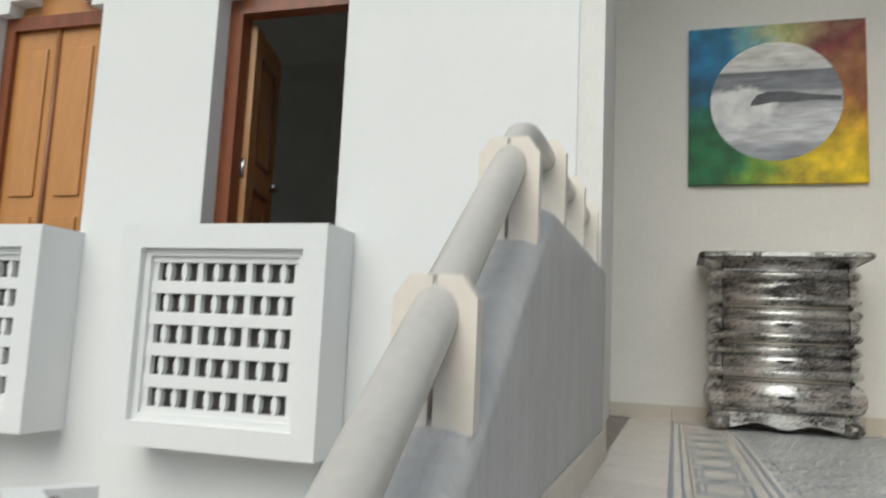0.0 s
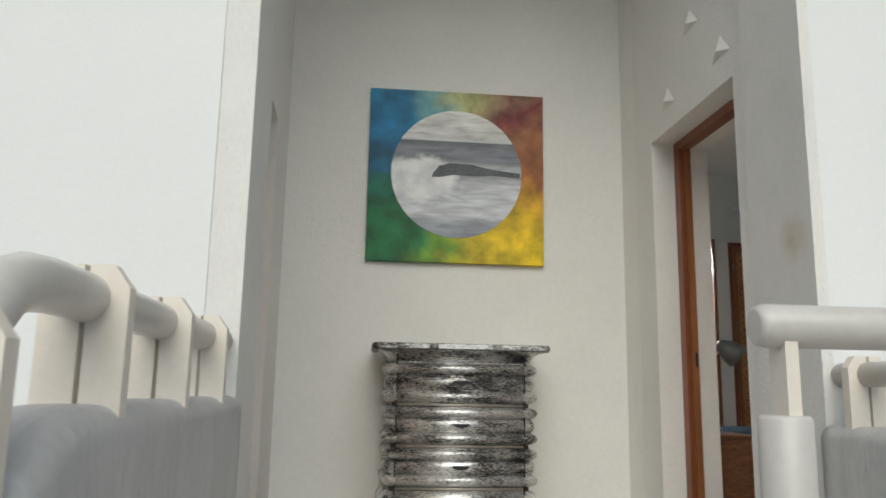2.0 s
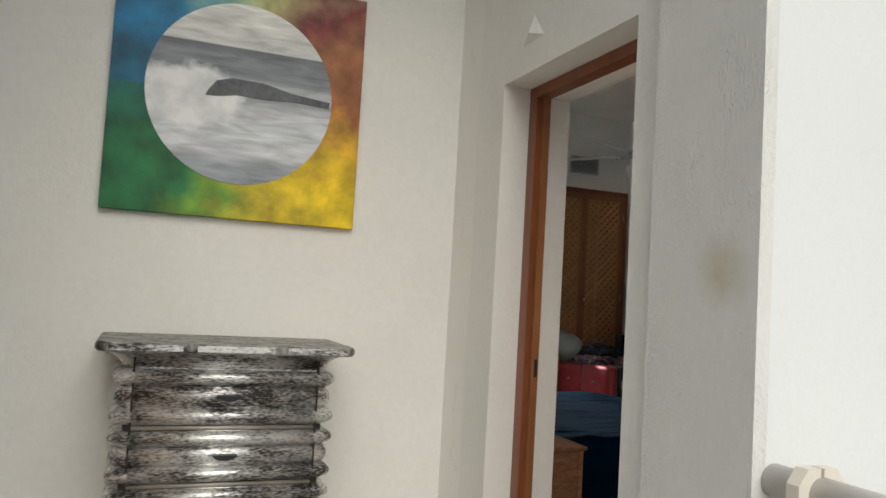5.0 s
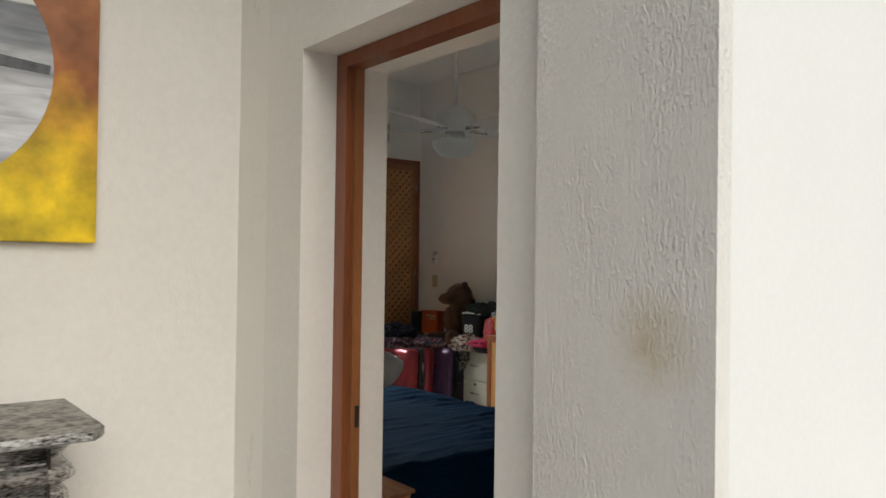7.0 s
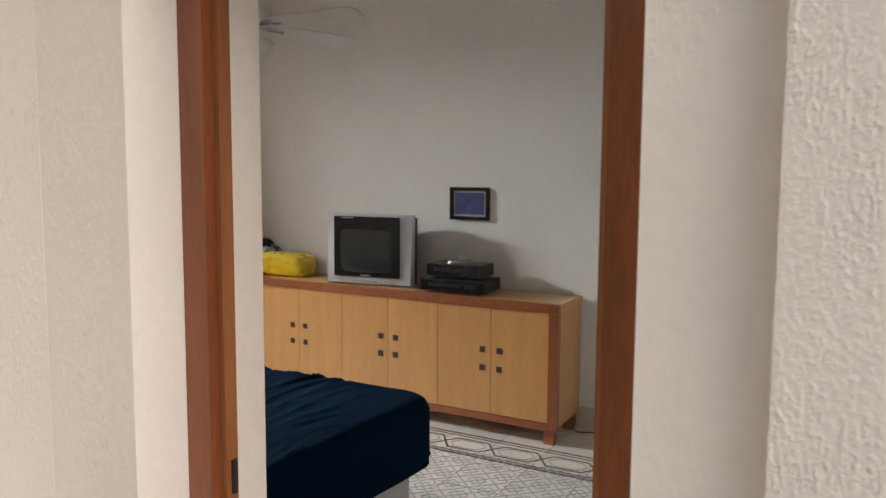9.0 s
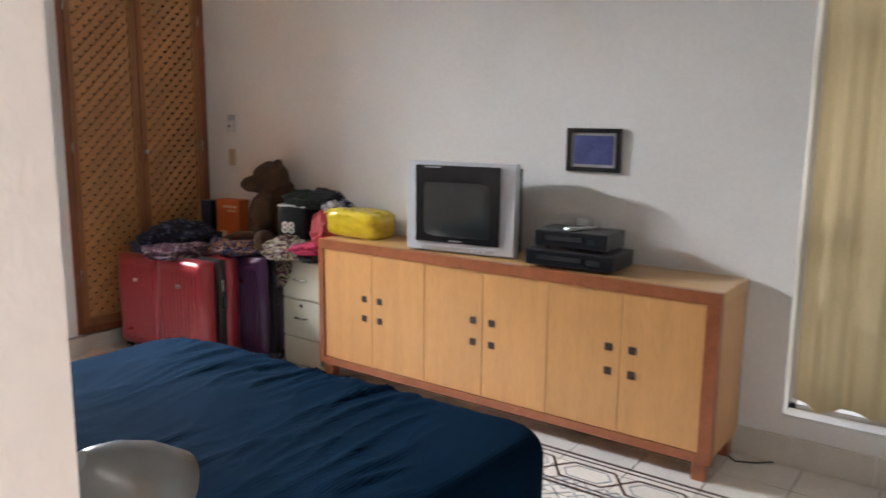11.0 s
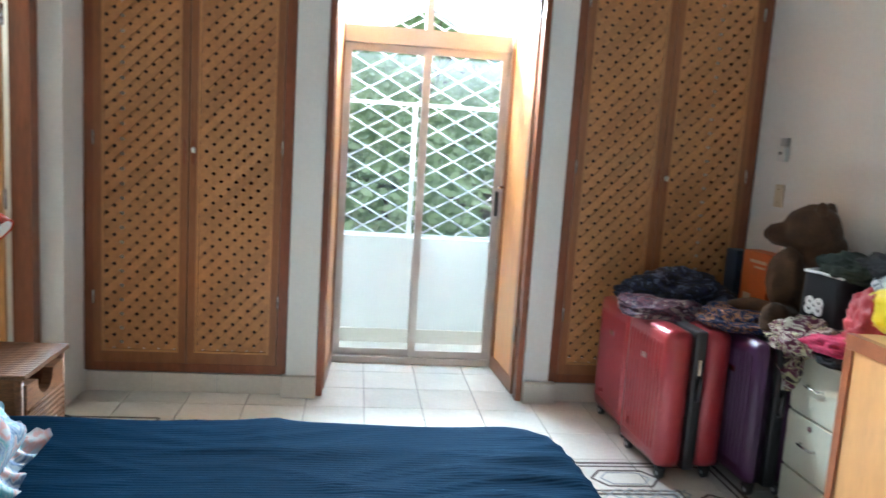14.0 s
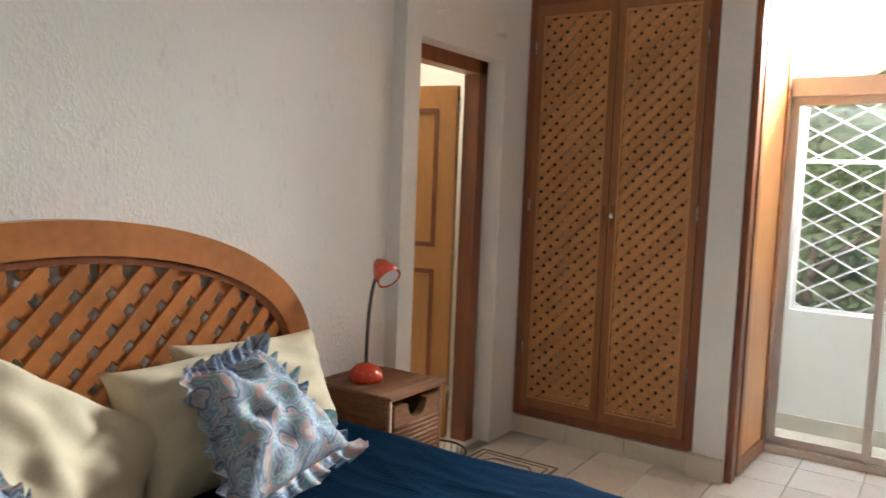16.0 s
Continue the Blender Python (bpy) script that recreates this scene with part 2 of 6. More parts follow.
def ribbed(m, pitch, depth):
    """Adds fine woven ribs that run along x."""
    n, l = m.node_tree.nodes, m.node_tree.links
    b = n["Principled BSDF"]
    was = b.inputs["Normal"].links[0].from_socket
    tc, wv, bp = n.new("ShaderNodeTexCoord"), n.new("ShaderNodeTexWave"), n.new("ShaderNodeBump")
    wv.bands_direction = "Y"
    wv.inputs["Scale"].default_value, wv.inputs["Distortion"].default_value, wv.inputs["Detail"].default_value = 0.314 / pitch, 0.6, 1.0
    bp.inputs["Strength"].default_value, bp.inputs["Distance"].default_value = 0.8, depth
    l.new(tc.outputs["Object"], wv.inputs["Vector"])
    l.new(wv.outputs["Fac"], bp.inputs["Height"])
    l.new(was, bp.inputs["Normal"])
    l.new(bp.outputs[0], b.inputs["Normal"])
    return m


def stained(m, centre, size, colour):
    """Adds one soft stain to a painted surface."""
    n, l = m.node_tree.nodes, m.node_tree.links
    b = n["Principled BSDF"]
    was = b.inputs["Base Color"].links[0].from_socket
    tc, mp, gr, no = n.new("ShaderNodeTexCoord"), n.new("ShaderNodeMapping"), n.new("ShaderNodeTexGradient"), n.new("ShaderNodeTexNoise")
    gr.gradient_type = "SPHERICAL"
    mp.inputs["Location"].default_value = [-c / s for c, s in zip(centre, size)]
    mp.inputs["Scale"].default_value = [1 / s for s in size]
    no.inputs["Scale"].default_value, no.inputs["Detail"].default_value = 22, 5
    l.new(tc.outputs["Object"], mp.inputs[0])
    l.new(mp.outputs[0], gr.inputs[0])
    l.new(tc.outputs["Object"], no.inputs["Vector"])
    mu, mix = n.new("ShaderNodeMath"), n.new("ShaderNodeMixRGB")
    mu.operation = "MULTIPLY"
    l.new(gr.outputs["Fac"], mu.inputs[0])
    l.new(no.outputs["Fac"], mu.inputs[1])
    l.new(mu.outputs[0], mix.inputs[0])
    l.new(was, mix.inputs[1])
    mix.inputs[2].default_value = (*colour, 1)
    l.new(mix.outputs[0], b.inputs["Base Color"])
    return m


M_STAINED = stained(material("stained_textured_paint", (0.79, 0.77, 0.735), 0.5, vary=0.03, scale=9, fine=70, bump=0.4, depth=0.003, stretch=(1, 1, 0.55)), (1.62, 2.78, 1.36), (0.12, 0.10, 0.10), (0.46, 0.33, 0.14))
trowelled(M_ROUGH, 0.0016)
trowelled(M_STAINED, 0.0022)
trowelled(M_GREY, 0.003, 0.45)
trowelled(M_SPOTTED, 0.0022, 0.8)
trowelled(M_PLASTER, 0.0012, 0.7)
ribbed(M_NAVY, 0.013, 0.0008)
M_NAVY.node_tree.nodes["Principled BSDF"].inputs["Specular IOR Level"].default_value = 0.02
M_GLASS = glass_material("clear_glass", (0.95, 0.97, 0.97))
# The film is added to pale the view outside as glare would.
M_PANE = veiled_glass("glare_veiled_glass", 0.035)
M_FROST = cloth_through("frosted_lamp_glass", (0.78, 0.78, 0.75), 0.3)
# Grey darkened so that the shade behind the slots is in the colour.
M_SLOT_SHADE = material("slot_shade_grey", (0.20, 0.185, 0.175), 0.85, vary=0.1, bump=0.1)
M_BULB = glow_material("bathroom_light_panel", (1.0, 0.93, 0.78), 6.0)

# ---- mesh helpers ----


def box(bm, x0, x1, y0, y1, z0, z1, bevel=0.0):
    v = [bm.verts.new((x, y, z)) for z in (z0, z1) for y in (y0, y1) for x in (x0, x1)]
    f = [bm.faces.new([v[i] for i in q]) for q in ((0, 2, 3, 1), (4, 5, 7, 6), (0, 1, 5, 4), (2, 6, 7, 3), (0, 4, 6, 2), (1, 3, 7, 5))]
    if bevel:
        e = list({e for q in f for e in q.edges})
        bmesh.ops.bevel(bm, geom=e, offset=bevel, segments=2, profile=0.6, affect="EDGES")
    return bm


def prism(bm, pts, axis, a, b):
    """A flat outline (two coordinates in the order of the other axes) drawn out along an axis from a to b."""
    def at(p, w):
        return {"x": (w, p[0], p[1]), "y": (p[0], w, p[1]), "z": (p[0], p[1], w)}[axis]
    lo, hi = [bm.verts.new(at(p, a)) for p in pts], [bm.verts.new(at(p, b)) for p in pts]
    n = len(pts)
    bm.faces.new(lo[::-1]), bm.faces.new(hi)
    for i in range(n):
        bm.faces.new((lo[i], lo[(i + 1) % n], hi[(i + 1) % n], hi[i]))
    bmesh.ops.recalc_face_normals(bm, faces=bm.faces)
    return bm


def tube(bm, pts, r, seg=12, cap=True):
    """A round tube along points; r is one radius or one for each point."""
    pts = [Vector(p) for p in pts]
    rs = r if isinstance(r, (list, tuple)) else [r] * len(pts)
    rings = []
    side = None
    for i, p in enumerate(pts):
        d = (pts[min(i + 1, len(pts) - 1)] - pts[max(i - 1, 0)]).normalized()
        if side is None:
            side = d.orthogonal().normalized()
        side = (side - d * side.dot(d)).normalized()
        up = d.cross(side)
        rings.append([bm.verts.new(p + rs[i] * (math.cos(2 * math.pi * k / seg) * side + math.sin(2 * math.pi * k / seg) * up)) for k in range(seg)])
    for a, b in zip(rings, rings[1:]):
        for k in range(seg):
            f = bm.faces.new((a[k], a[(k + 1) % seg], b[(k + 1) % seg], b[k]))
            f.smooth = True
    if cap:
        bm.faces.new(rings[0][::-1]), bm.faces.new(rings[-1])
    return bm


def lathe(bm, profile, seg=24, centre=(0, 0)):
    """Radius and height pairs turned about the upright axis."""
    rings = [[bm.verts.new((centre[0] + r * math.cos(2 * math.pi * k / seg), centre[1] + r * math.sin(2 * math.pi * k / seg), z)) for k in range(seg)] for r, z in profile]
    for a, b in zip(rings, rings[1:]):
        for k in range(seg):
            bm.faces.new((a[k], a[(k + 1) % seg], b[(k + 1) % seg], b[k])).smooth = True
    bm.faces.new(rings[0][::-1]), bm.faces.new(rings[-1])
    return bm


def blob(bm, centre, size, lump=0.0, seed=0, sub=3):
    """A soft rounded lump."""
    r = bmesh.ops.create_icosphere(bm, subdivisions=sub, radius=1.0)
    for v in r["verts"]:
        k = 1 + lump * noise.noise(v.co * 1.7 + Vector((seed * 3.1, seed * 1.7, seed)))
        v.co = Vector(centre) + Vector([v.co[i] * size[i] * k for i in range(3)])
    for f in bm.faces:
        f.smooth = True
    return bm


def mesh_of(name, bm, mat):
    me = bpy.data.meshes.new(name)
    bm.to_mesh(me)
    bm.free()
    for m in mat if isinstance(mat, (list, tuple)) else [mat]:
        me.materials.append(m)
    return me


def part(name, bm, mat, parent, label=""):
    ob = new(name, mesh_of(name, bm, mat))
    ob.parent = parent
    return tagged(ob, label)


def share(name, me, parent, m):
    ob = new(name, me)
    ob.parent, ob.matrix_basis = parent, m
    return ob


def thing(name, x, y, z, label, category, rz=0, group=""):
    ob = new(name)
    ob.empty_display_size = 0.1
    ob.matrix_basis = pose(x, y, z, 0, 0, rz)
    return tagged(ob, label, category, group)


def structure(name, bm, mat, label="", category="wall"):
    return tagged(new(name, mesh_of(name, bm, mat)), label, category, kind="structure")


def B(*a, **k):
    return box(bmesh.new(), *a, **k)


def boxes(*rows):
    bm = bmesh.new()
    for r in rows:
        box(bm, *r)
    return bm

# ---- structure ----
ZB, ZL, ZC, ZK = 0.05, 0.13, 3.25, 3.85  # bedroom floor, landing floor, bedroom and landing ceilings

# landing alcove
structure("wall_painting", B(-0.4, 1.66, 4.52, 4.68, -0.2, ZK), M_PLASTER, "off-white painted wall at the back of the landing")
structure("wall_landing_east", boxes((1.66, 1.93, 2.872, 3.20, ZB - 0.1, ZK), (1.66, 1.93, 3.20, 4.065, 2.11, ZK), (1.66, 1.93, 4.065, 4.30, ZB - 0.1, ZK)), M_PLASTER, "off-white plaster wall between landing and bedroom with a door opening")
structure("door_lining", boxes((1.838, 1.928, 4.012, 4.064, ZB - 0.1, 2.109), (1.838, 1.928, 3.201, 3.25, ZB - 0.1, 2.109), (1.838, 1.928, 3.251, 4.011, 2.07, 2.109)), M_PLASTER, "off-white lining inside the bedroom doorway", "door frame")
structure("wall_bed", B(1.66, 1.72, 4.301, 6.97, -0.1, ZC), M_SPOTTED, "off-white wall with faint grey spots behind the bed")
structure("pillar_east", B(1.62, 1.658, 2.67, 3.05, -0.1, ZK), M_STAINED, "textured off-white pillar face with a yellowish stain beside the bedroom door", "pillar")
structure("pillar_corner", B(1.6606, 1.92, 4.301, 4.519, -0.1, ZK), M_PLASTER, "narrow off-white strip in the landing corner", "pillar")
structure("wall_landing_west", boxes((-0.42, -0.22, 2.852, 3.16, -0.2, ZK), (-0.42, -0.22, 3.16, 4.05, 2.13, ZK), (-0.42, -0.22, 4.05, 4.52, -0.2, ZK)), M_PLASTER, "off-white plaster wall of the landing with a door opening")
structure("pillar_west", B(-0.2195, -0.12, 2.67, 3.05, -0.1, ZK), M_ROUGH, "textured off-white pillar at the landing corner", "pillar")
structure("landing_ceiling", B(-0.42, 1.93, 2.67, 4.68, ZK, ZK + 0.15), M_CEIL, "white landing ceiling", "ceiling")
structure("landing_slab", boxes((-0.12, 2.9, 1.27, 2.67, -0.1, ZL - 0.008), (-0.22, 1.66, 2.67, 4.52, -0.1, ZL - 0.008), (1.66, 1.93, 3.2, 4.08, -0.1, ZL - 0.008)), M_GROUT, "grey grout of the landing floor", "floor")
# facades onto the stairwell
D1L, D1R, D0L, D0R = -1.885, -1.226, -3.20, -2.537
bm = boxes((-0.74, -0.221, 2.67, 2.85, -2.4, ZK), (D1R, -0.741, 2.676, 2.85, -2.4, ZK), (D0R, D1L, 2.67, 2.85, -2.4, ZK), (-6.4, D0L, 2.67, 2.85, -2.4, ZK), (D1L, D1R, 2.67, 2.85, -2.4, 0.30), (D0L, D0R, 2.67, 2.85, -2.4, 0.30))
for a, b in ((D1L, D1R), (D0L, D0R)):
    w = b - a
    prism(bm, [(a, ZK), (a, 2.09), (a + 0.075, 2.09), (a + 0.075, 2.155), (a + 0.19, 2.155), (a + 0.19, 2.215), (a + 0.25, 2.30), (b - 0.25, 2.30), (b - 0.19, 2.215), (b - 0.19, 2.155), (b - 0.075, 2.155), (b - 0.075, 2.09), (b, 2.09), (b, ZK)], "y", 2.67, 2.85)
structure("wall_facade_west", bm, M_FACADE, "bright white stairwell wall with two stepped door openings")
structure("wall_facade_east", boxes((1.658, 5.35, 2.67, 2.87, -2.4, ZK)), M_FACADE, "bright white stairwell wall")
structure("wall_stairwell_south", B(-6.4, 5.5, -4.0, -3.8, -2.4, 1.3), M_FACADE, "white far wall of the stairwell")
structure("wall_stairwell_west", B(-6.6, -6.4, -4.0, 2.85, -2.4, 1.3), M_FACADE, "white side wall of the stairwell")
structure("wall_stairwell_east", B(5.35, 5.5, -3.8, 2.67, -2.4, 1.3), M_FACADE, "white side wall of the stairwell")
structure("stairwell_floor", B(-6.4, 5.35, -3.8, 2.67, -2.5, -2.4), M_TILE, "ivory tiled floor at the foot of the stairs", "floor")
# stairs up to the landing
bm = bmesh.new()
for i in range(8):
    z = ZL - 0.17 * (i + 1)
    box(bm, -0.12, 0.86, 1.27 - 0.26 * (i + 1), 1.27 - 0.26 * i, z - 0.5, z)
structure("stairs", bm, M_TILE, "ivory tiled steps rising to the landing", "stairs")
# parapet beside the stairs
slope = 0.72


def rail_base(y):
    """Height of the parapet's top: level, then a soft bend into the slope."""
    k = 0.045
    return 0.83 - slope * k * math.log1p(math.exp(min(60.0, (1.38 - y) / k)))


def parapet(x0, x1, top, y0, y1, foot, step=0.03):
    """A wall with softly rounded upper edges under a top line."""
    bm, rows, r = bmesh.new(), [], 0.045
    n = round((y1 - y0) / step)
    for i in range(n + 1):
        y = y0 + (y1 - y0) * i / n
        z = top(y)
        a = [math.pi / 2 * q / 6 for q in range(7)]
        sec = [(x0, min(foot, z - 0.6))] + [(x0 + r - r * math.cos(q), z - r + r * math.sin(q)) for q in a] + [(x1 - r + r * math.sin(q), z - r + r * math.cos(q)) for q in a] + [(x1, min(foot, z - 0.6))]
        wob = 0.0025 * noise.noise(Vector((y * 4, 0.3, z)))
        rows.append([bm.verts.new((x + wob, y, zz + wob)) for x, zz in sec])
    for p, q in zip(rows, rows[1:]):
        for k in range(len(p) - 1):
            bm.faces.new((p[k], q[k], q[k + 1], p[k + 1])).smooth = True
    bm.faces.new(rows[0]), bm.faces.new(rows[-1][::-1])
    bmesh.ops.recalc_face_normals(bm, faces=bm.faces)
    return bm


structure("stair_parapet", parapet(-0.25, -0.10, rail_base, -1.6, 2.67, -0.6), M_GREY, "grey trowelled sloping parapet beside the stairs", "parapet")
structure("stair_parapet_east", parapet(1.60, 1.76, lambda y: 0.772, 1.50, 2.67, -0.1), M_GREY, "grey trowelled parapet that runs out from the white wall", "parapet")
structure("parapet_skirting", B(-0.099, -0.087, 1.3, 2.66, ZL, ZL + 0.10), M_SKIRT, "cream tile skirting at the foot of the parapet", "baseboard")
bm = boxes((-0.218, 0.13, 4.506, 4.518, ZL, ZL + 0.085), (0.135, 0.46, 4.506, 4.518, ZL, ZL + 0.085), (0.465, 0.80, 4.506, 4.518, ZL, ZL + 0.085), (0.805, 1.14, 4.506, 4.518, ZL, ZL + 0.085), (1.145, 1.64, 4.506, 4.518, ZL, ZL + 0.085))
structure("landing_baseboard", bm, M_SKIRT, "cream tile baseboard below the painting", "baseboard")

# bedroom
structure("bedroom_slab", B(1.72, 5.18, 2.87, 8.87, -0.1, ZB - 0.008), M_GROUT, "grey grout of the bedroom floor", "floor")
structure("bedroom_ceiling", B(1.72, 5.35, 2.87, 9.05, ZC, ZC + 0.15), M_CEIL, "white bedroom ceiling", "ceiling")
WY0, WY1, WZ0, WZ1 = 3.57, 4.265, 0.265, 2.65
structure("wall_east", boxes((5.18, 5.36, 2.87, WY0, -0.1, ZC), (5.18, 5.36, WY1, 8.9, -0.1, ZC), (5.18, 5.36, WY0, WY1, -0.1, WZ0), (5.18, 5.36, WY0, WY1, WZ1, ZC)), M_PLASTER, "off-white bedroom wall behind the television with a tall window opening")
# bathroom door wall: opening 7.20 to 7.95, frame set back
structure("wall_west_north", boxes((1.47, 1.785, 6.97, 7.075, -0.1, ZC), (1.47, 1.685, 7.075, 7.96, 2.09, ZC), (1.47, 1.685, 7.96, 8.22, -0.1, ZC), (1.47, 1.69, 8.22, 8.9, -0.1, ZC), (1.47, 1.658, 4.68, 6.97, -0.1, ZC)), M_PLASTER, "off-white bedroom wall with the bathroom door opening")
structure("wall_north_upper", boxes((1.66, 2.87, 8.23, 8.9, 2.47, ZC), (2.87, 3.97, 8.23, 8.9, 2.50, ZC), (3.97, 5.18, 8.23, 8.9, 2.47, ZC)), M_PLASTER, "off-white wall above the closets and balcony door")
structure("pilaster_left", B(2.705, 2.86, 8.20, 8.9, ZB - 0.1, 2.50), M_PLASTER, "white pilaster between closet and balcony door", "pilaster")
structure("pilaster_right", B(3.98, 4.118, 8.20, 8.9, ZB - 0.1, 2.50), M_PLASTER, "white pilaster between balcony door and closet", "pilaster")
for x0, x1 in ((2.685, 2.862), (3.978, 4.155)):
    structure("pilaster_base", B(x0, x1, 8.165, 8.30, ZB, ZB + 0.115, bevel=0.006), M_SKIRT, "cream plinth block at the foot of a pilaster", "baseboard")
bm = boxes((1.69, 2.68, 8.235, 8.26, -0.05, 0.155), (4.16, 5.18, 8.235, 8.26, -0.05, 0.155))
structure("closet_plinth", bm, M_GROUT, "plinth below the closets", "baseboard")
bm = bmesh.new()
for x0, x1 in ((1.69, 2.68), (4.16, 5.17)):
    n = 3
    for i in range(n):
        w = (x1 - x0) / n
        box(bm, x0 + i * w + 0.002, x0 + (i + 1) * w - 0.002, 8.222, 8.234, ZB, ZB + 0.10)
for i in range(13):
    y0 = 2.9 + i * 0.33
    box(bm, 5.164, 5.178, y0 + 0.002, y0 + 0.328, ZB, ZB + 0.13)
structure("baseboard", bm, M_SKIRT, "cream ceramic baseboard tiles along the bedroom walls", "baseboard")
structure("wall_north_back", boxes((1.66, 2.87, 8.88, 9.0, -0.1, 2.5), (3.97, 5.36, 8.88, 9.0, -0.1, 2.5)), M_PLASTER, "wall behind the closets")
# bathroom
structure("bathroom_shell", boxes((-0.2, 1.47, 8.3, 8.4, 0, 2.7), (-0.2, 1.47, 6.5, 6.6, 0, 2.7), (-0.3, -0.2, 6.5, 8.4, 0, 2.7), (-0.3, 1.47, 6.5, 8.4, 2.6, 2.7), (-0.3, 1.70, 6.5, 8.4, -0.1, ZB)), M_PLASTER, "plain bathroom walls behind the half-open door", "wall")
bl = thing("ceiling_light", 0.9, 7.6, 2.58, "lit flat bathroom ceiling light", "ceiling light")
part("diffuser", B(-0.3, 0.3, -0.3, 0.3, -0.02, 0.0), M_BULB, bl)
# room across the stairwell
# The unseen gap in the west wall is added to let sky light in.
structure("far_room_shell", boxes((-6.4, -0.42, 6.4, 6.5, 0.1, ZC), (-6.5, -6.4, 2.85, 3.6, 0.1, ZC), (-6.5, -6.4, 5.4, 6.5, 0.1, ZC), (-6.5, -6.4, 3.6, 5.4, 0.1, 0.9), (-6.5, -6.4, 3.6, 5.4, 2.5, ZC), (-6.5, -0.42, 2.85, 6.5, ZC, ZC + 0.1), (-6.5, -0.42, 2.85, 6.5, 0.1, 0.2), (-0.43, -0.42, 2.85, 6.5, 0.1, ZC)), M_PLASTER, "dim plain room across the stairwell", "wall")
# balcony
BF = -0.03
structure("balcony_floor", B(1.6, 5.2, 8.95, 9.75, BF - 0.12, BF), M_TILE, "pale tiled balcony floor", "floor")
structure("balcony_wall", prism(boxes((1.5, 2.87, 9.62, 9.75, -0.2, 2.9), (4.04, 5.3, 9.62, 9.75, -0.2, 2.9), (2.87, 4.04, 9.62, 9.75, -0.2, 0.735)), [(2.87, 2.9), (2.87, 2.005), (3.455, 2.333), (4.04, 2.005), (4.04, 2.9)], "y", 9.62, 9.75), M_FACADE, "white balcony wall with a pointed opening above its parapet")
structure("balcony_side_walls", boxes((1.5, 1.6, 9.0, 9.62, -0.2, 2.9), (5.2, 5.3, 9.0, 9.62, -0.2, 2.9)), M_FACADE, "white balcony end walls")
structure("balcony_skirting", B(1.6, 5.2, 9.605, 9.619, BF, BF + 0.10), M_SKIRT, "cream tile skirting on the balcony", "baseboard")
structure("balcony_ceiling", B(1.5, 5.3, 9.0, 9.75, 2.9, 3.0), M_CEIL, "white balcony ceiling", "ceiling")
bm = bmesh.new()
box(bm, -400, 400, -400, 400, -3.25, -3.2)
structure("ground", bm, M_GRASS, "dry grassy ground far below the balcony", "ground")

# ---- bedroom furniture ----


def slat_mesh(poly, y0, y1):
    return prism(bmesh.new(), poly, "y", y0, y1)


def clip_slat(c, s, width, x0, x1, z0, z1):
    """The outline of a 45 degree slat within a rectangle; s = 1 rises to the right. The slat's middle line is z = s * x + c."""
    h = width / math.sqrt(2)
    pts = [(x0, z0), (x1, z0), (x1, z1), (x0, z1)]
    for sign, lim in ((1, c + h), (-1, -(c - h))):
        out = []
        for i, p in enumerate(pts):
            q = pts[(i + 1) % len(pts)]
            dp, dq = sign * (p[1] - s * p[0]) - lim, sign * (q[1] - s * q[0]) - lim
            if dp <= 0:
                out.append(p)
            if (dp < 0 < dq) or (dq < 0 < dp):
                t = dp / (dp - dq)
                out.append((p[0] + t * (q[0] - p[0]), p[1] + t * (q[1] - p[1])))
        pts = out
        if len(pts) < 3:
            return None
    return pts


def lattice(parent, x0, x1, z0, z1, pitch, width, yf, yb, mat, keep=None):
    """Two crossed layers of slats; each slat is a part. Whole slats share one mesh."""
    shared = {}
    for s, (ya, yb2) in ((1, (yf, (yf + yb) / 2 - 0.0005)), (-1, ((yf + yb) / 2 + 0.0005, yb))):
        lo = z0 - (x1 if s == 1 else -x0)
        hi = z1 - (x0 if s == 1 else -x1)
        c = math.floor(lo / pitch) * pitch
        while c < hi:
            poly = clip_slat(c, s, width, x0, x1, z0, z1)
            if poly and keep:
                poly = keep(poly, c, s)
            if poly:
                hh = width / math.sqrt(2)
                ends = [c + s * x0, c + s * x1]
                whole = not keep and min(ends) - hh > z0 and max(ends) + hh < z1
                if whole:
                    if s not in shared:
                        shared[s] = (mesh_of("slat", slat_mesh([(p[0], p[1] - c) for p in poly], ya, yb2), mat))
                    share("slat", shared[s], parent, pose(0, 0, c))
                else:
                    share("slat", mesh_of("slat", slat_mesh(poly, ya, yb2), mat), parent, pose(0, 0, 0))
            c += pitch


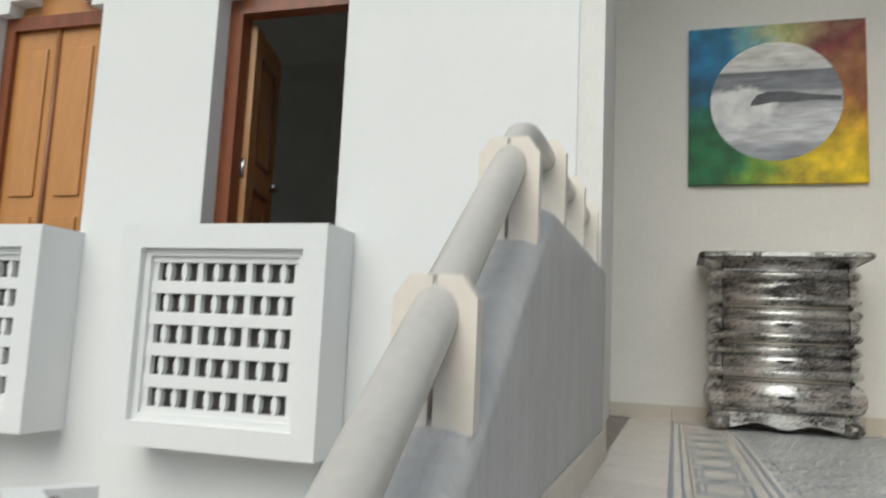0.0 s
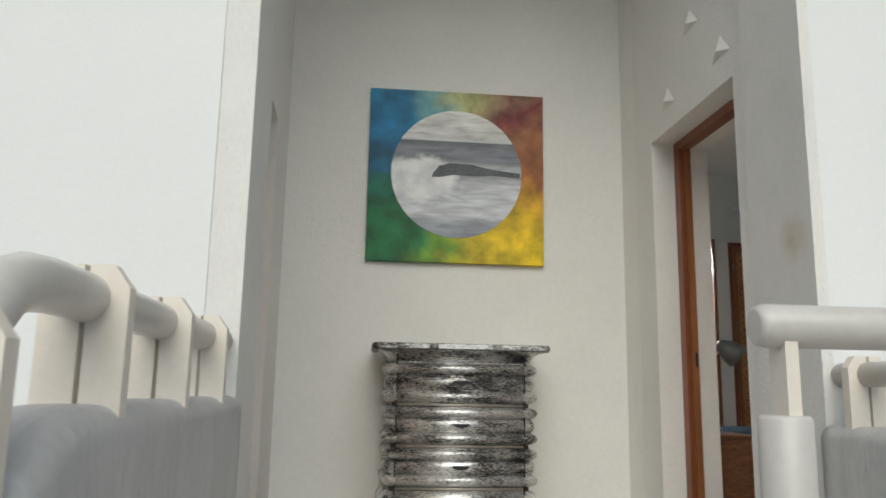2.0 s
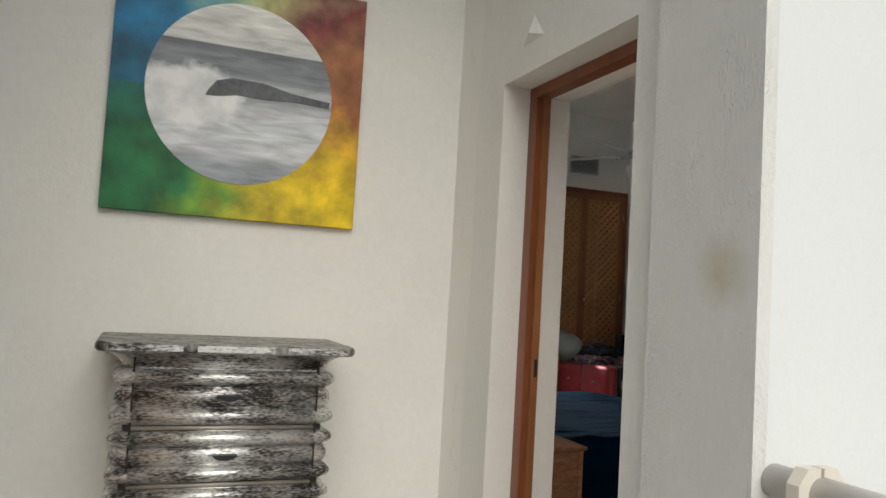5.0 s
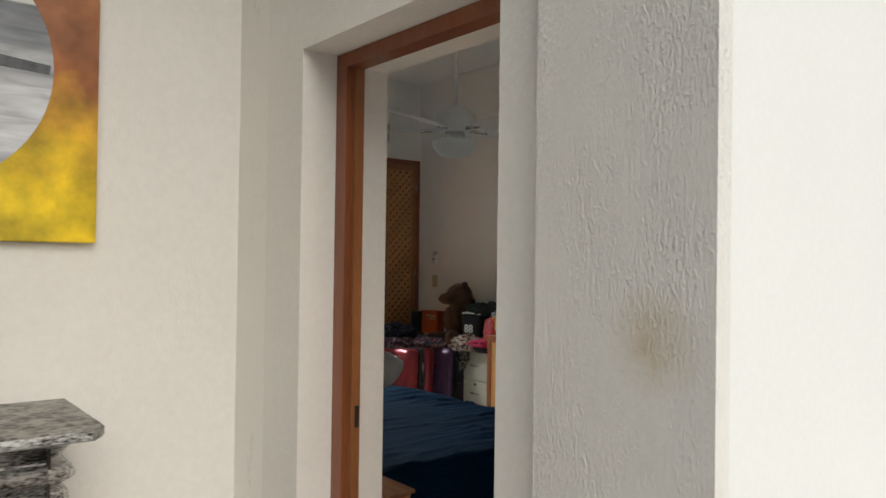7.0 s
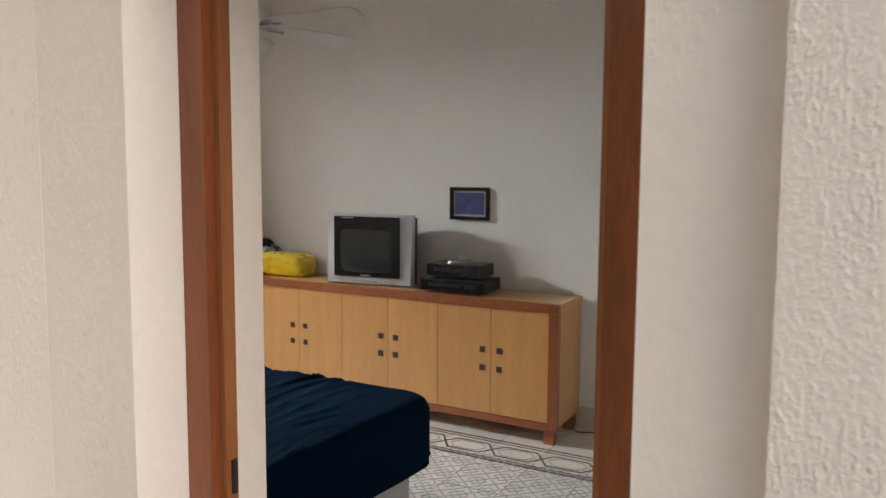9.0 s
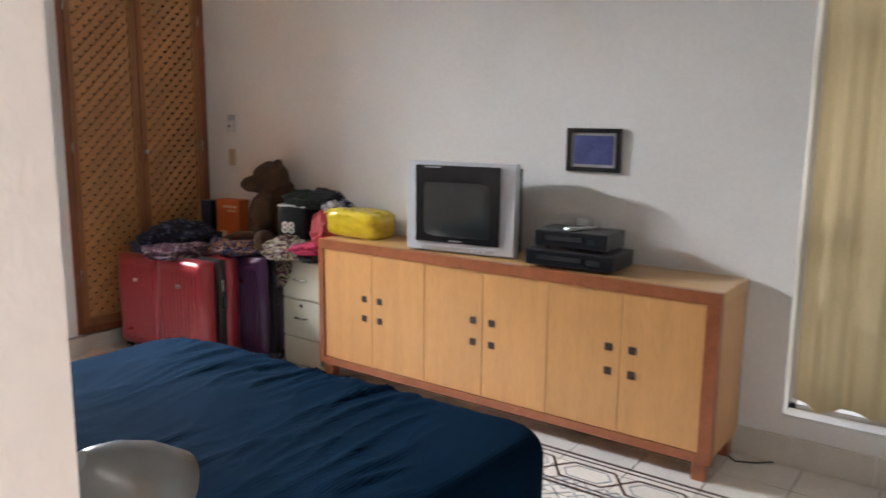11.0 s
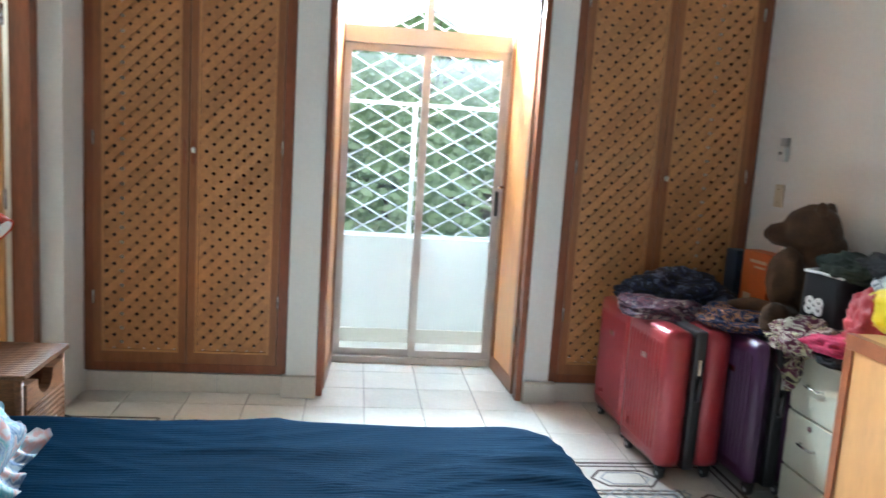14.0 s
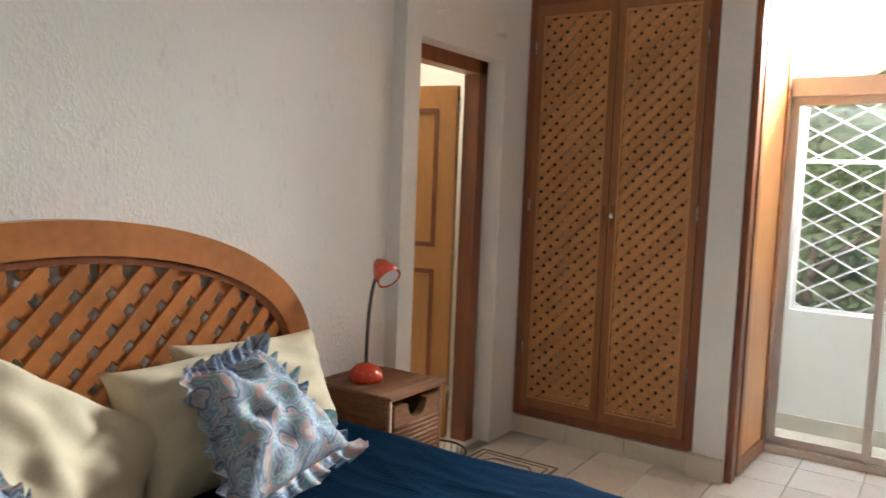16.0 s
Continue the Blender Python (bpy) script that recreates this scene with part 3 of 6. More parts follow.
def closet(x, w, h, label):
    """Built-in closet with two lattice doors; the origin is its lower left front corner."""
    c = thing("closet", x, 8.22, 0.16, label, "closet", group="lattice closets")
    part("frame", boxes((0, 0.05, 0, 0.06, 0, h), (w - 0.05, w, 0, 0.06, 0, h), (0.05, w - 0.05, 0, 0.06, 0, 0.045), (0.05, w - 0.05, 0, 0.06, h - 0.05, h)), M_WOOD_RED, c, "reddish brown outer frame")
    # Back and sides in near-black: the closet's inner shade is painted.
    part("back_panel", B(0.05, w - 0.05, 0.50, 0.52, 0.0, h), M_DARK, c, "near-black panel that paints in the shade inside the closet")
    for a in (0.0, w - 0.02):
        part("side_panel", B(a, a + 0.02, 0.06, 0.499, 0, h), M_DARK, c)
    half = (w - 0.10) / 2
    for i in range(2):
        a = 0.05 + i * half + 0.002
        b = a + half - 0.004
        z0, z1 = 0.048, h - 0.053
        st = 0.038
        bm = boxes((a, a + st, -0.006, 0.03, z0, z1), (b - st, b, -0.006, 0.03, z0, z1), (a + st, b - st, -0.006, 0.03, z0, z0 + 0.055), (a + st, b - st, -0.006, 0.03, z1 - 0.055, z1))
        d = part("door", bm, M_WOOD_MID, c)
        bm = bmesh.new()
        xa, xb, za, zb = a + st, b - st, z0 + 0.055, z1 - 0.055
        for q in ((xa, xa + 0.012, za, zb), (xb - 0.012, xb, za, zb), (xa + 0.012, xb - 0.012, za, za + 0.012), (xa + 0.012, xb - 0.012, zb - 0.012, zb)):
            box(bm, q[0], q[1], -0.003, 0.012, q[2], q[3])
        part("beading", bm, M_WOOD_LATT, d, "lighter bead round the lattice")
        lattice(d, xa + 0.012, xb - 0.012, za + 0.012, zb - 0.012, 0.074, 0.0360, 0.004, 0.018, M_WOOD_LATT)
        kx = b - 0.018 if i == 0 else a + 0.022
        bm = bmesh.new()
        box(bm, kx - 0.007, kx + 0.007, -0.012, -0.006, 1.08, 1.20)
        part("plate", bm, M_WOOD_RED, d)
        if i == 1:
            part("knob", lathe(bmesh.new(), [(0.0, 0), (0.008, 0.002), (0.011, 0.02), (0.006, 0.03), (0.0, 0.031)][1:4], 12, (kx, -0.02)), M_WHITEP, d, "small white knob").location = (0, 0, 1.135)
        for hz in (0.35, 1.15, 2.0):
            hx = a if i == 0 else b
            part("hinge", tube(bmesh.new(), [(hx, -0.008, hz), (hx, -0.008, hz + 0.07)], 0.005, 8), M_STEEL, d)
    return c


closet(1.682, 1.02, 2.31, "built-in closet with two wooden lattice doors beside the bathroom")
closet(4.122, 1.05, 2.31, "built-in closet with two wooden lattice doors behind the suitcases")

# balcony door, frames and shutters
SY = 8.86
bd = tagged(thing("balcony_door", 3.41, SY, ZB, "closed aluminium sliding balcony door with a transom light", "door"), kind="structure")
bm = boxes((-0.535, -0.49, -0.03, 0.04, 0.0, 2.44), (0.49, 0.535, -0.03, 0.04, 0.0, 2.44), (-0.49, 0.49, -0.03, 0.04, 0, 0.04), (-0.49, 0.49, -0.03, 0.04, 2.40, 2.44), (-0.49, 0.49, -0.035, 0.045, 1.92, 2.015), (-0.022, 0.022, -0.03, 0.04, 2.015, 2.40))
part("door_frame", bm, M_ALU, bd)
for a, b, y in ((-0.488, 0.022, 0.005), (-0.022, 0.488, -0.02)):
    sash = part("sash", boxes((a, a + 0.045, y, y + 0.02, 0.042, 1.918), (b - 0.045, b, y, y + 0.02, 0.042, 1.918), (a + 0.045, b - 0.045, y, y + 0.02, 0.042, 0.085), (a + 0.045, b - 0.045, y, y + 0.02, 1.875, 1.918)), M_ALU, bd)
    p = part("pane", B(a + 0.045, b - 0.045, y + 0.008, y + 0.012, 0.085, 1.875), M_PANE, sash)
    p.visible_shadow = False
for a, b in ((-0.488, -0.022), (0.022, 0.488)):
    p = part("pane", B(a, b, 0.003, 0.007, 2.016, 2.399), M_GLASS, bd)
    p.visible_shadow = False
part("latch", B(0.455, 0.475, -0.04, -0.02, 0.95, 1.10, bevel=0.004), M_BLACK, bd)
bm = boxes((2.862, 2.895, 8.21, 8.29, ZB, 2.50), (3.945, 3.978, 8.21, 8.29, ZB, 2.50), (2.895, 3.945, 8.21, 8.29, 2.465, 2.50))
structure("balcony_door_casing", bm, M_WOOD_RED, "reddish wooden casing round the balcony doorway", "door frame")


def shutter(x, y, rz, w):
    s = thing("shutter_door", x, y, ZB + 0.01, "solid orange-brown wooden shutter door folded open at the balcony doorway", "door", rz)
    part("panel", B(0.05, w - 0.05, -0.012, 0.012, 0.08, 2.36), M_WOOD_DOOR, s)
    part("leaf_frame", boxes((0, 0.05, -0.02, 0.02, 0, 2.44), (w - 0.05, w, -0.02, 0.02, 0, 2.44), (0.05, w - 0.05, -0.02, 0.02, 0, 0.08), (0.05, w - 0.05, -0.02, 0.02, 2.36, 2.44)), M_WOOD_MID, s)
    part("handle", tube(bmesh.new(), [(w - 0.03, 0.02, 1.12), (w - 0.03, 0.06, 1.12), (w - 0.10, 0.06, 1.12)], 0.007, 8), M_STEEL, s)
    for hz in (0.3, 1.2, 2.1):
        part("hinge", tube(bmesh.new(), [(0, 0.024, hz), (0, 0.024, hz + 0.09)], 0.006, 8), M_STEEL, s)


shutter(3.955, 8.30, 94, 0.50)
shutter(2.882, 8.30, 87, 0.50)

# balcony grille
g = thing("balcony_grille", 3.455, 9.68, 0.735, "white painted diamond security grille in the pointed balcony opening", "grille")
GW, GH, GA = 0.584, 1.27, 1.598  # half width, springing and apex heights
part("frame", boxes((-GW, -GW + 0.02, -0.012, 0.012, 0, GH), (GW - 0.02, GW, -0.012, 0.012, 0, GH), (-GW + 0.02, GW - 0.02, -0.012, 0.012, 0.0, 0.02), (-GW + 0.02, GW - 0.02, -0.016, 0.016, 0.92, 0.945)), M_GRILLE, g)
for sx in (-1, 1):
    part("rafter", tube(bmesh.new(), [(sx * (GW - 0.01), 0, GH), (0, 0, GA - 0.015)], 0.011, 8), M_GRILLE, g, "sloping bar below the gable")
part("mullion", B(-0.06, -0.025, -0.015, 0.015, 0.02, 0.92), M_GRILLE, g)
bm = bmesh.new()
for s in (1, -1):
    for k in range(-14, 32):
        c = k * 0.138
        pts = []
        for q in range(0, 117):
            x = -0.58 + q * 0.01
            z = c + s * 0.56 * x
            if 0.02 < z < GH - 0.01 + (GA - GH) * (1 - abs(x) / GW):
                pts.append((x, 0.004 * s, z))
        if len(pts) > 1:
            tube(bm, [pts[0], pts[-1]], 0.0065, 6)
part("bars", bm, M_GRILLE, g, "crossed diamond bars")

# entrance door
f1 = tagged(thing("entrance_door", 1.83, 3.64, ZL, "open wooden bedroom door in a reddish frame", "door"), kind="structure")
part("door_frame", boxes((-0.055, 0.005, 0.365, 0.424, -0.08, 1.935), (-0.055, 0.005, -0.438, -0.365, -0.08, 1.935), (-0.055, 0.005, -0.438, 0.424, 1.936, 1.978)), M_WOOD_RED, f1)
part("door_stop", boxes((-0.03, 0.0, 0.352, 0.3645, -0.08, 1.935), (-0.03, 0.0, -0.3645, -0.35, -0.08, 1.935)), M_WOOD_MID, f1)
part("strike_plate", B(-0.018, -0.006, 0.347, 0.352, 0.85, 0.915), M_BLACK, f1, "dark metal strike plate")


def panel_leaf(name, x, y, z, rz, w, h, label, mat=None):
    d = thing(name, x, y, z, label, "door", rz)
    m = mat or M_WOOD_DOOR
    part("leaf_frame", boxes((0, 0.10, -0.02, 0.02, 0, h), (w - 0.10, w, -0.02, 0.02, 0, h), (0.10, w - 0.10, -0.02, 0.02, 0, 0.18), (0.10, w - 0.10, -0.02, 0.02, h - 0.12, h), (0.10, w - 0.10, -0.02, 0.02, 0.92, 1.04)), m, d)
    for z0, z1 in ((0.18, 0.92), (1.04, h - 0.12)):
        pn = part("panel", B(0.10, w - 0.10, -0.010, 0.010, z0, z1), m, d)
        part("moulding", boxes(*[(q[0], q[1], yy, yy + 0.014, q[2], q[3]) for yy in (-0.024, 0.010) for q in ((0.10, 0.125, z0, z1), (w - 0.125, w - 0.10, z0, z1), (0.125, w - 0.125, z0, z0 + 0.025), (0.125, w - 0.125, z1 - 0.025, z1))]), M_WOOD_RED, pn)
    for s in (-1, 1):
        part("handle", tube(bmesh.new(), [(w - 0.05, 0.02 * s, 0.98), (w - 0.05, 0.06 * s, 0.98), (w - 0.16, 0.065 * s, 0.98)], 0.008, 8), M_STEEL, d)
    for hz in (0.2, 0.95, 1.75):
        part("hinge", tube(bmesh.new(), [(0, 0.0, hz), (0, 0.0, hz + 0.09)], 0.012, 8), M_STEEL, d)
    return d


panel_leaf("door_leaf", 1.885, 3.235, ZB + 0.01, 13.6, 0.72, 1.98, "open panelled orange-brown wooden bedroom door")
f2 = tagged(thing("bathroom_door", 1.55, 7.56, ZB, "wooden bathroom door frame with an open door", "door"), kind="structure")
part("door_frame", boxes((-0.06, 0.03, 0.32, 0.40, 0, 2.04), (-0.06, 0.03, -0.40, -0.33, 0, 2.04), (-0.06, 0.03, -0.40, 0.40, 1.97, 2.04)), M_WOOD_RED, f2)
panel_leaf("bathroom_door_leaf", 1.47, 7.86, ZB + 0.01, 190, 0.66, 1.90, "open orange-brown bathroom door leaf")

# tall window and curtain
w = tagged(thing("window_1", 5.30, (WY0 + WY1) / 2, WZ0, "tall narrow louvred window with a white frame behind a curtain", "window"), kind="structure")
hw, hh = (WY1 - WY0) / 2, WZ1 - WZ0
part("window_frame", boxes((-0.02, 0.03, -hw, -hw + 0.035, 0, hh), (-0.02, 0.03, hw - 0.035, hw, 0, hh), (-0.02, 0.03, -hw, hw, 0, 0.035), (-0.02, 0.03, -hw, hw, hh - 0.035, hh), (-0.02, 0.03, -hw + 0.035, hw - 0.035, 1.60, 1.64), (-0.02, 0.03, -hw + 0.035, hw - 0.035, 0.80, 0.84)), M_WHITEP, w)
for i in range(12):
    p = share("pane", mesh_of("pane", prism(bmesh.new(), [(-0.030, 0.04 + i * 0.192), (-0.027, 0.04 + i * 0.192), (0.002, 0.228 + i * 0.192), (-0.001, 0.228 + i * 0.192)], "y", -hw + 0.036, hw - 0.036), M_GLASS), w, pose(0, 0, 0))
    p.visible_shadow = False
part("window_sill", B(-0.119, -0.02, -hw, hw, 0.0, 0.012), M_WHITEP, w)
cu = thing("curtain", 5.20, 3.95, 0.33, "sheer gold curtain with a wavy hem in the tall window", "curtain")
bm = bmesh.new()
cols = []
for i in range(61):
    y = -0.26 + 0.54 * i / 60
    d = 0.020 * math.sin(i * 0.36) + 0.007 * math.sin(i * 0.83 + 1)
    cols.append([bm.verts.new((d * (1 - 0.25 * k / 10) + 0.0, y, (0.018 * math.sin(i * 0.23) if k == 0 else 0) + 2.25 * k / 10)) for k in range(11)])
for a, b in zip(cols, cols[1:]):
    for k in range(10):
        bm.faces.new((a[k], b[k], b[k + 1], a[k + 1])).smooth = True
bmesh.ops.solidify(bm, geom=bm.faces[:], thickness=0.002)
part("cloth", bm, M_CURTAIN, cu)
part("rod", tube(bmesh.new(), [(0, -0.33, 2.26), (0, 0.32, 2.26)], 0.009, 10), M_WHITEP, cu)


def sideboard():
    """Long low cabinet of six doors; the origin is at the floor under its back right corner, and it runs north."""
    L, D, H = 2.255, 0.40, 0.815
    s = thing("sideboard", 5.172, 4.445, ZB, "long golden beech sideboard with reddish edging and six doors", "sideboard")
    part("body", boxes((-D + 0.03, -0.004, 0.004, L - 0.004, 0.10, H - 0.05), (-0.05, -0.004, 0.02, 0.06, 0, 0.10)), M_WOOD_CAB, s)
    part("top", B(-D + 0.02, 0, 0.0, L, H - 0.05, H - 0.001, bevel=0.004), M_WOOD_TOP, s)
    part("edging", boxes((-D - 0.012, -D + 0.019, -0.002, L + 0.002, H - 0.052, H), (-D - 0.012, -D + 0.029, -0.002, 0.055, 0.085, H - 0.053), (-D - 0.012, -D + 0.029, L - 0.035, L + 0.002, 0.085, H - 0.053), (-D - 0.012, -D + 0.029, 0.056, L - 0.036, 0.085, 0.125)), M_TRIM, s, "reddish wooden edging")
    for y0, y1 in ((0.01, 0.09), (L - 0.09, L - 0.01)):
        for x0 in (-D - 0.005, -0.09):
            part("foot", prism(bmesh.new(), [(x0 + 0.01, y0 + 0.01), (x0 + 0.07, y0 + 0.01), (x0 + 0.07, y1 - 0.01), (x0 + 0.01, y1 - 0.01)], "z", 0.0, 0.0845), M_TRIM, s)
    n = 6
    a, b = 0.056, L - 0.036
    wd = (b - a) / n
    for i in range(n):
        d = part("door", B(-D - 0.004, -D + 0.014, a + i * wd + 0.0015, a + (i + 1) * wd - 0.0015, 0.127, H - 0.054, bevel=0.0015), M_WOOD_CAB, s)
        ky = a + i * wd + (wd - 0.055 if i % 2 == 0 else 0.055)
        for kz in (0.40, 0.51):
            kb = bmesh.new()
            box(kb, -D - 0.0075, -D - 0.0045, ky - 0.017, ky + 0.017, kz - 0.017, kz + 0.017)
            part("handle", kb, M_PULL, d, "small dark square inset pull")
    return s


sideboard()


def television():
    t = thing("television", 4.965, 5.80, ZB + 0.815, "silver and black tube television on the sideboard", "television", 8)
    w, h = 0.60, 0.465
    bm = prism(bmesh.new(), [(-0.13, 0.012), (-0.10, 0.0), (-0.06, 0.0), (-0.06, h), (-0.11, h)], "y", -w / 2, w / 2)
    part("bezel", bm, M_SILVERP, t, "silver front shell")
    part("surround", B(-0.138, -0.12, -w / 2 + 0.075, w / 2 - 0.055, 0.055, h - 0.018, bevel=0.004), M_BLACKG, t)
    bm = bmesh.new()
    g = []
    for i in range(13):
        row = []
        for k in range(11):
            u, v = i / 12 * 2 - 1, k / 10 * 2 - 1
            row.append(bm.verts.new((-0.1365 - 0.012 * (1 - u ** 4) * (1 - v ** 4), 0.01 + u * 0.195, 0.225 + v * 0.145)))
        g.append(row)
    for a, b in zip(g, g[1:]):
        for k in range(10):
            bm.faces.new((a[k], a[k + 1], b[k + 1], b[k])).smooth = True
    part("screen", bm, M_SCREEN, t, "dark curved tube screen")
    bm = bmesh.new()
    v = [[bm.verts.new((x, sy * ww, sz)) for sy, sz in ((-1, z0), (1, z0), (1, z1), (-1, z1))] for x, ww, z0, z1 in ((-0.06, 0.275, 0.0, h - 0.01), (0.06, 0.27, 0.0, h - 0.02), (0.13, 0.19, 0.0, h - 0.09), (0.17, 0.15, 0.02, h - 0.14))]
    for a, b in zip(v, v[1:]):
        for k in range(4):
            bm.faces.new((a[k], b[k], b[(k + 1) % 4], a[(k + 1) % 4]))
    bm.faces.new(v[0]), bm.faces.new(v[-1][::-1])
    bmesh.ops.recalc_face_normals(bm, faces=bm.faces)
    bmesh.ops.bevel(bm, geom=bm.edges[:], offset=0.012, segments=2, affect="EDGES")
    part("housing", bm, M_BLACK, t, "black rear housing")
    part("button_bar", boxes((-0.131, -0.120, -0.20, 0.21, 0.018, 0.034)), M_GREYMET, t)
    part("badge", B(-0.1405, -0.137, -0.02, 0.05, 0.062, 0.070), M_GREYMET, t)
    part("badge", B(-0.1405, -0.137, 0.10, 0.19, h - 0.030, h - 0.024), M_GREYMET, t)
    for y in (-0.15, -0.12, -0.09):
        part("button", B(-0.134, -0.130, y, y + 0.016, 0.02, 0.030, bevel=0.001), M_SILVERP, t)


television()


def player(x, y, z, w, d, h, label, rz=0):
    p = thing("video_player", x, y, z, label, "video player", rz)
    part("case", B(-d / 2, d / 2, -w / 2, w / 2, 0.012, h, bevel=0.005), M_BLACK, p)
    part("front_panel", B(-d / 2 - 0.008, -d / 2 + 0.001, -w / 2 + 0.004, w / 2 - 0.004, 0.014, h - 0.004, bevel=0.002), M_BLACKG, p)
    part("tray", B(-d / 2 - 0.011, -d / 2 - 0.006, -0.06, w / 2 - 0.06, h * 0.5, h * 0.72), M_BLACK, p)
    part("display", B(-d / 2 - 0.010, -d / 2 - 0.006, -w / 2 + 0.06, -0.09, h * 0.42, h * 0.70), M_SCREEN, p)
    for sx in (-1, 1):
        for sy in (-1, 1):
            part("foot", lathe(bmesh.new(), [(0.014, 0), (0.014, 0.014)], 12, (sx * (d / 2 - 0.04), sy * (w / 2 - 0.05))), M_STEEL, p)


player(4.935, 5.155, ZB + 0.815, 0.43, 0.26, 0.085, "low black video player with silver feet on the sideboard", 3)
player(4.95, 5.165, ZB + 0.901, 0.36, 0.22, 0.088, "black video player stacked on another player", 3)
r = thing("remote_control", 4.93, 5.15, ZB + 0.990, "grey remote control lying on the video player", "remote control", 65)
part("shell", B(-0.02, 0.02, -0.09, 0.09, 0, 0.016, bevel=0.006), M_GREYMET, r)
part("buttons", boxes(*[(-0.012 + 0.01 * i, -0.006 + 0.01 * i, -0.07 + 0.02 * k, -0.058 + 0.02 * k, 0.0155, 0.018) for i in range(3) for k in range(6)]), M_BLACK, r)
r = thing("white_cup", 5.09, 5.22, ZB + 0.9, "small white plastic cup behind the players", "cup")
part("cup", lathe(bmesh.new(), [(0.022, -0.085), (0.028, 0.12), (0.025, 0.118), (0.02, -0.07)], 16), M_WHITEP, r)

pf = thing("picture_frame", 5.178, 5.215, 1.40, "small black frame with a blue picture on the wall", "picture")
part("frame", boxes((-0.02, 0, -0.142, -0.118, -0.105, 0.105), (-0.02, 0, 0.118, 0.142, -0.105, 0.105), (-0.02, 0, -0.118, 0.118, -0.105, -0.083), (-0.02, 0, -0.118, 0.118, 0.083, 0.105)), M_BLACKG, pf)
part("mount", B(-0.010, -0.002, -0.118, 0.118, -0.083, 0.083), M_GREYMET, pf)
part("picture", B(-0.013, -0.0101, -0.104, 0.104, -0.070, 0.070), material("blue_picture", (0.10, 0.11, 0.30), 0.4, second=(0.04, 0.05, 0.16), scale=9, bump=0), pf)

# ---- bed ----
BX0, BX1, BY0, BY1, BT = 1.80, 3.70, 4.64, 6.46, 0.60
bed = thing("bed", 2.75, 5.55, ZB, "king-size bed with a navy ribbed coverlet and an arched lattice headboard", "bed")
part("base", B(-0.93, 0.83, -0.86, 0.86, 0.06, 0.24), M_SHEET, bed, "white valance round the bed base")
part("mattress", B(-0.94, 0.84, -0.87, 0.87, 0.241, 0.50, bevel=0.04), M_SHEET, bed, "white mattress")
for sx in (-0.85, 0.75):
    for sy in (-0.75, 0.75):
        part("leg", B(sx, sx + 0.06, sy - 0.03, sy + 0.03, 0, 0.0595), M_WOOD_MID, bed)
# coverlet: a grid draped over the mattress, rounded at the foot corners
bm = bmesh.new()
NX, NY = 150, 200
hx, hy, cr = 0.942, 0.905, 0.17
g = []
for i in range(NX + 1):
    row = []
    for k in range(NY + 1):
        u, v = -0.92 + (1.30 + 0.92) * i / NX, -1.27 + 2.54 * k / NY
        x, y, drop = u, v, 0.0
        ex, ey = max(0.0, u - (hx - cr)), max(0.0, abs(v) - (hy - cr))
        d = math.hypot(ex, ey)
        if d > cr * 0.75:
            k2 = d - cr * 0.75
            over = min(k2, 0.12)
            r = cr * 0.75 + 0.075 * math.sin(over / 0.12 * math.pi / 2)
            drop = 0.075 * (1 - math.cos(over / 0.12 * math.pi / 2)) + max(0.0, k2 - 0.12)
            r += 0.02 * max(0.0, k2 - 0.12) + 0.010 * math.sin(9 * (u + v)) * min(1, max(0, k2 - 0.12) * 4)
            if d > 0:
                x = (hx - cr) + ex / d * r if ex > 0 else u
                y = math.copysign((hy - cr) + ey / d * r, v) if ey > 0 else v
        z = BT - ZB - min(drop, 0.29)
        p = Vector((x, y, 0))
        rum = 0.016 * noise.noise(p * 1.6 + Vector((3, 1, 0)))
        warp = 0.10 * noise.noise(p * 2.1)
        mask = max(0.0, 0.35 + noise.noise(p * 1.5 + Vector((2, 7, 1))))
        c1 = max(0.0, 1 - 3.2 * abs(noise.noise(Vector((x * 1.6 + 0.9 * y, (y + warp) * 7.5, 4.2))))) ** 2
        c2 = max(0.0, 1 - 3.0 * abs(noise.noise(Vector((x * 3.0 - 2.0 * y, (y + warp) * 15, 9.7))))) ** 2
        fold = 0.016 * mask * c1 + 0.011 * mask * c2
        top = 1.0 if drop < 0.02 else 0.25
        row.append(bm.verts.new((x - 0.06 * y * max(0.0, x) / 0.94, y, z + (rum + fold) * top)))
    g.append(row)
for a, b in zip(g, g[1:]):
    for k in range(NY):
        bm.faces.new((a[k], b[k], b[k + 1], a[k + 1])).smooth = True
bmesh.ops.recalc_face_normals(bm, faces=bm.faces)
part("coverlet", bm, M_NAVY, bed, "navy blue ribbed coverlet with soft wrinkles")
hem = bmesh.new()
tube(hem, [(0.97, -0.80, 0.255), (0.96, -0.3, 0.252), (0.92, 0.3, 0.253), (0.87, 0.80, 0.255)], 0.012, 8)
part("hem", hem, M_SHEET, bed)

# headboard: an arch with woven slats
hb = thing("headboard", 1.765, 5.52, ZB, "arched honey wood headboard with a woven lattice, against the wall", "headboard")
AR, AH, A0 = 0.935, 0.50, 0.765  # half width, rise, springing height


def arch(t, grow):
    return (AR + grow) * math.cos(t), A0 + (AH + grow) * math.sin(t) ** 0.92 if math.sin(t) > 0 else A0


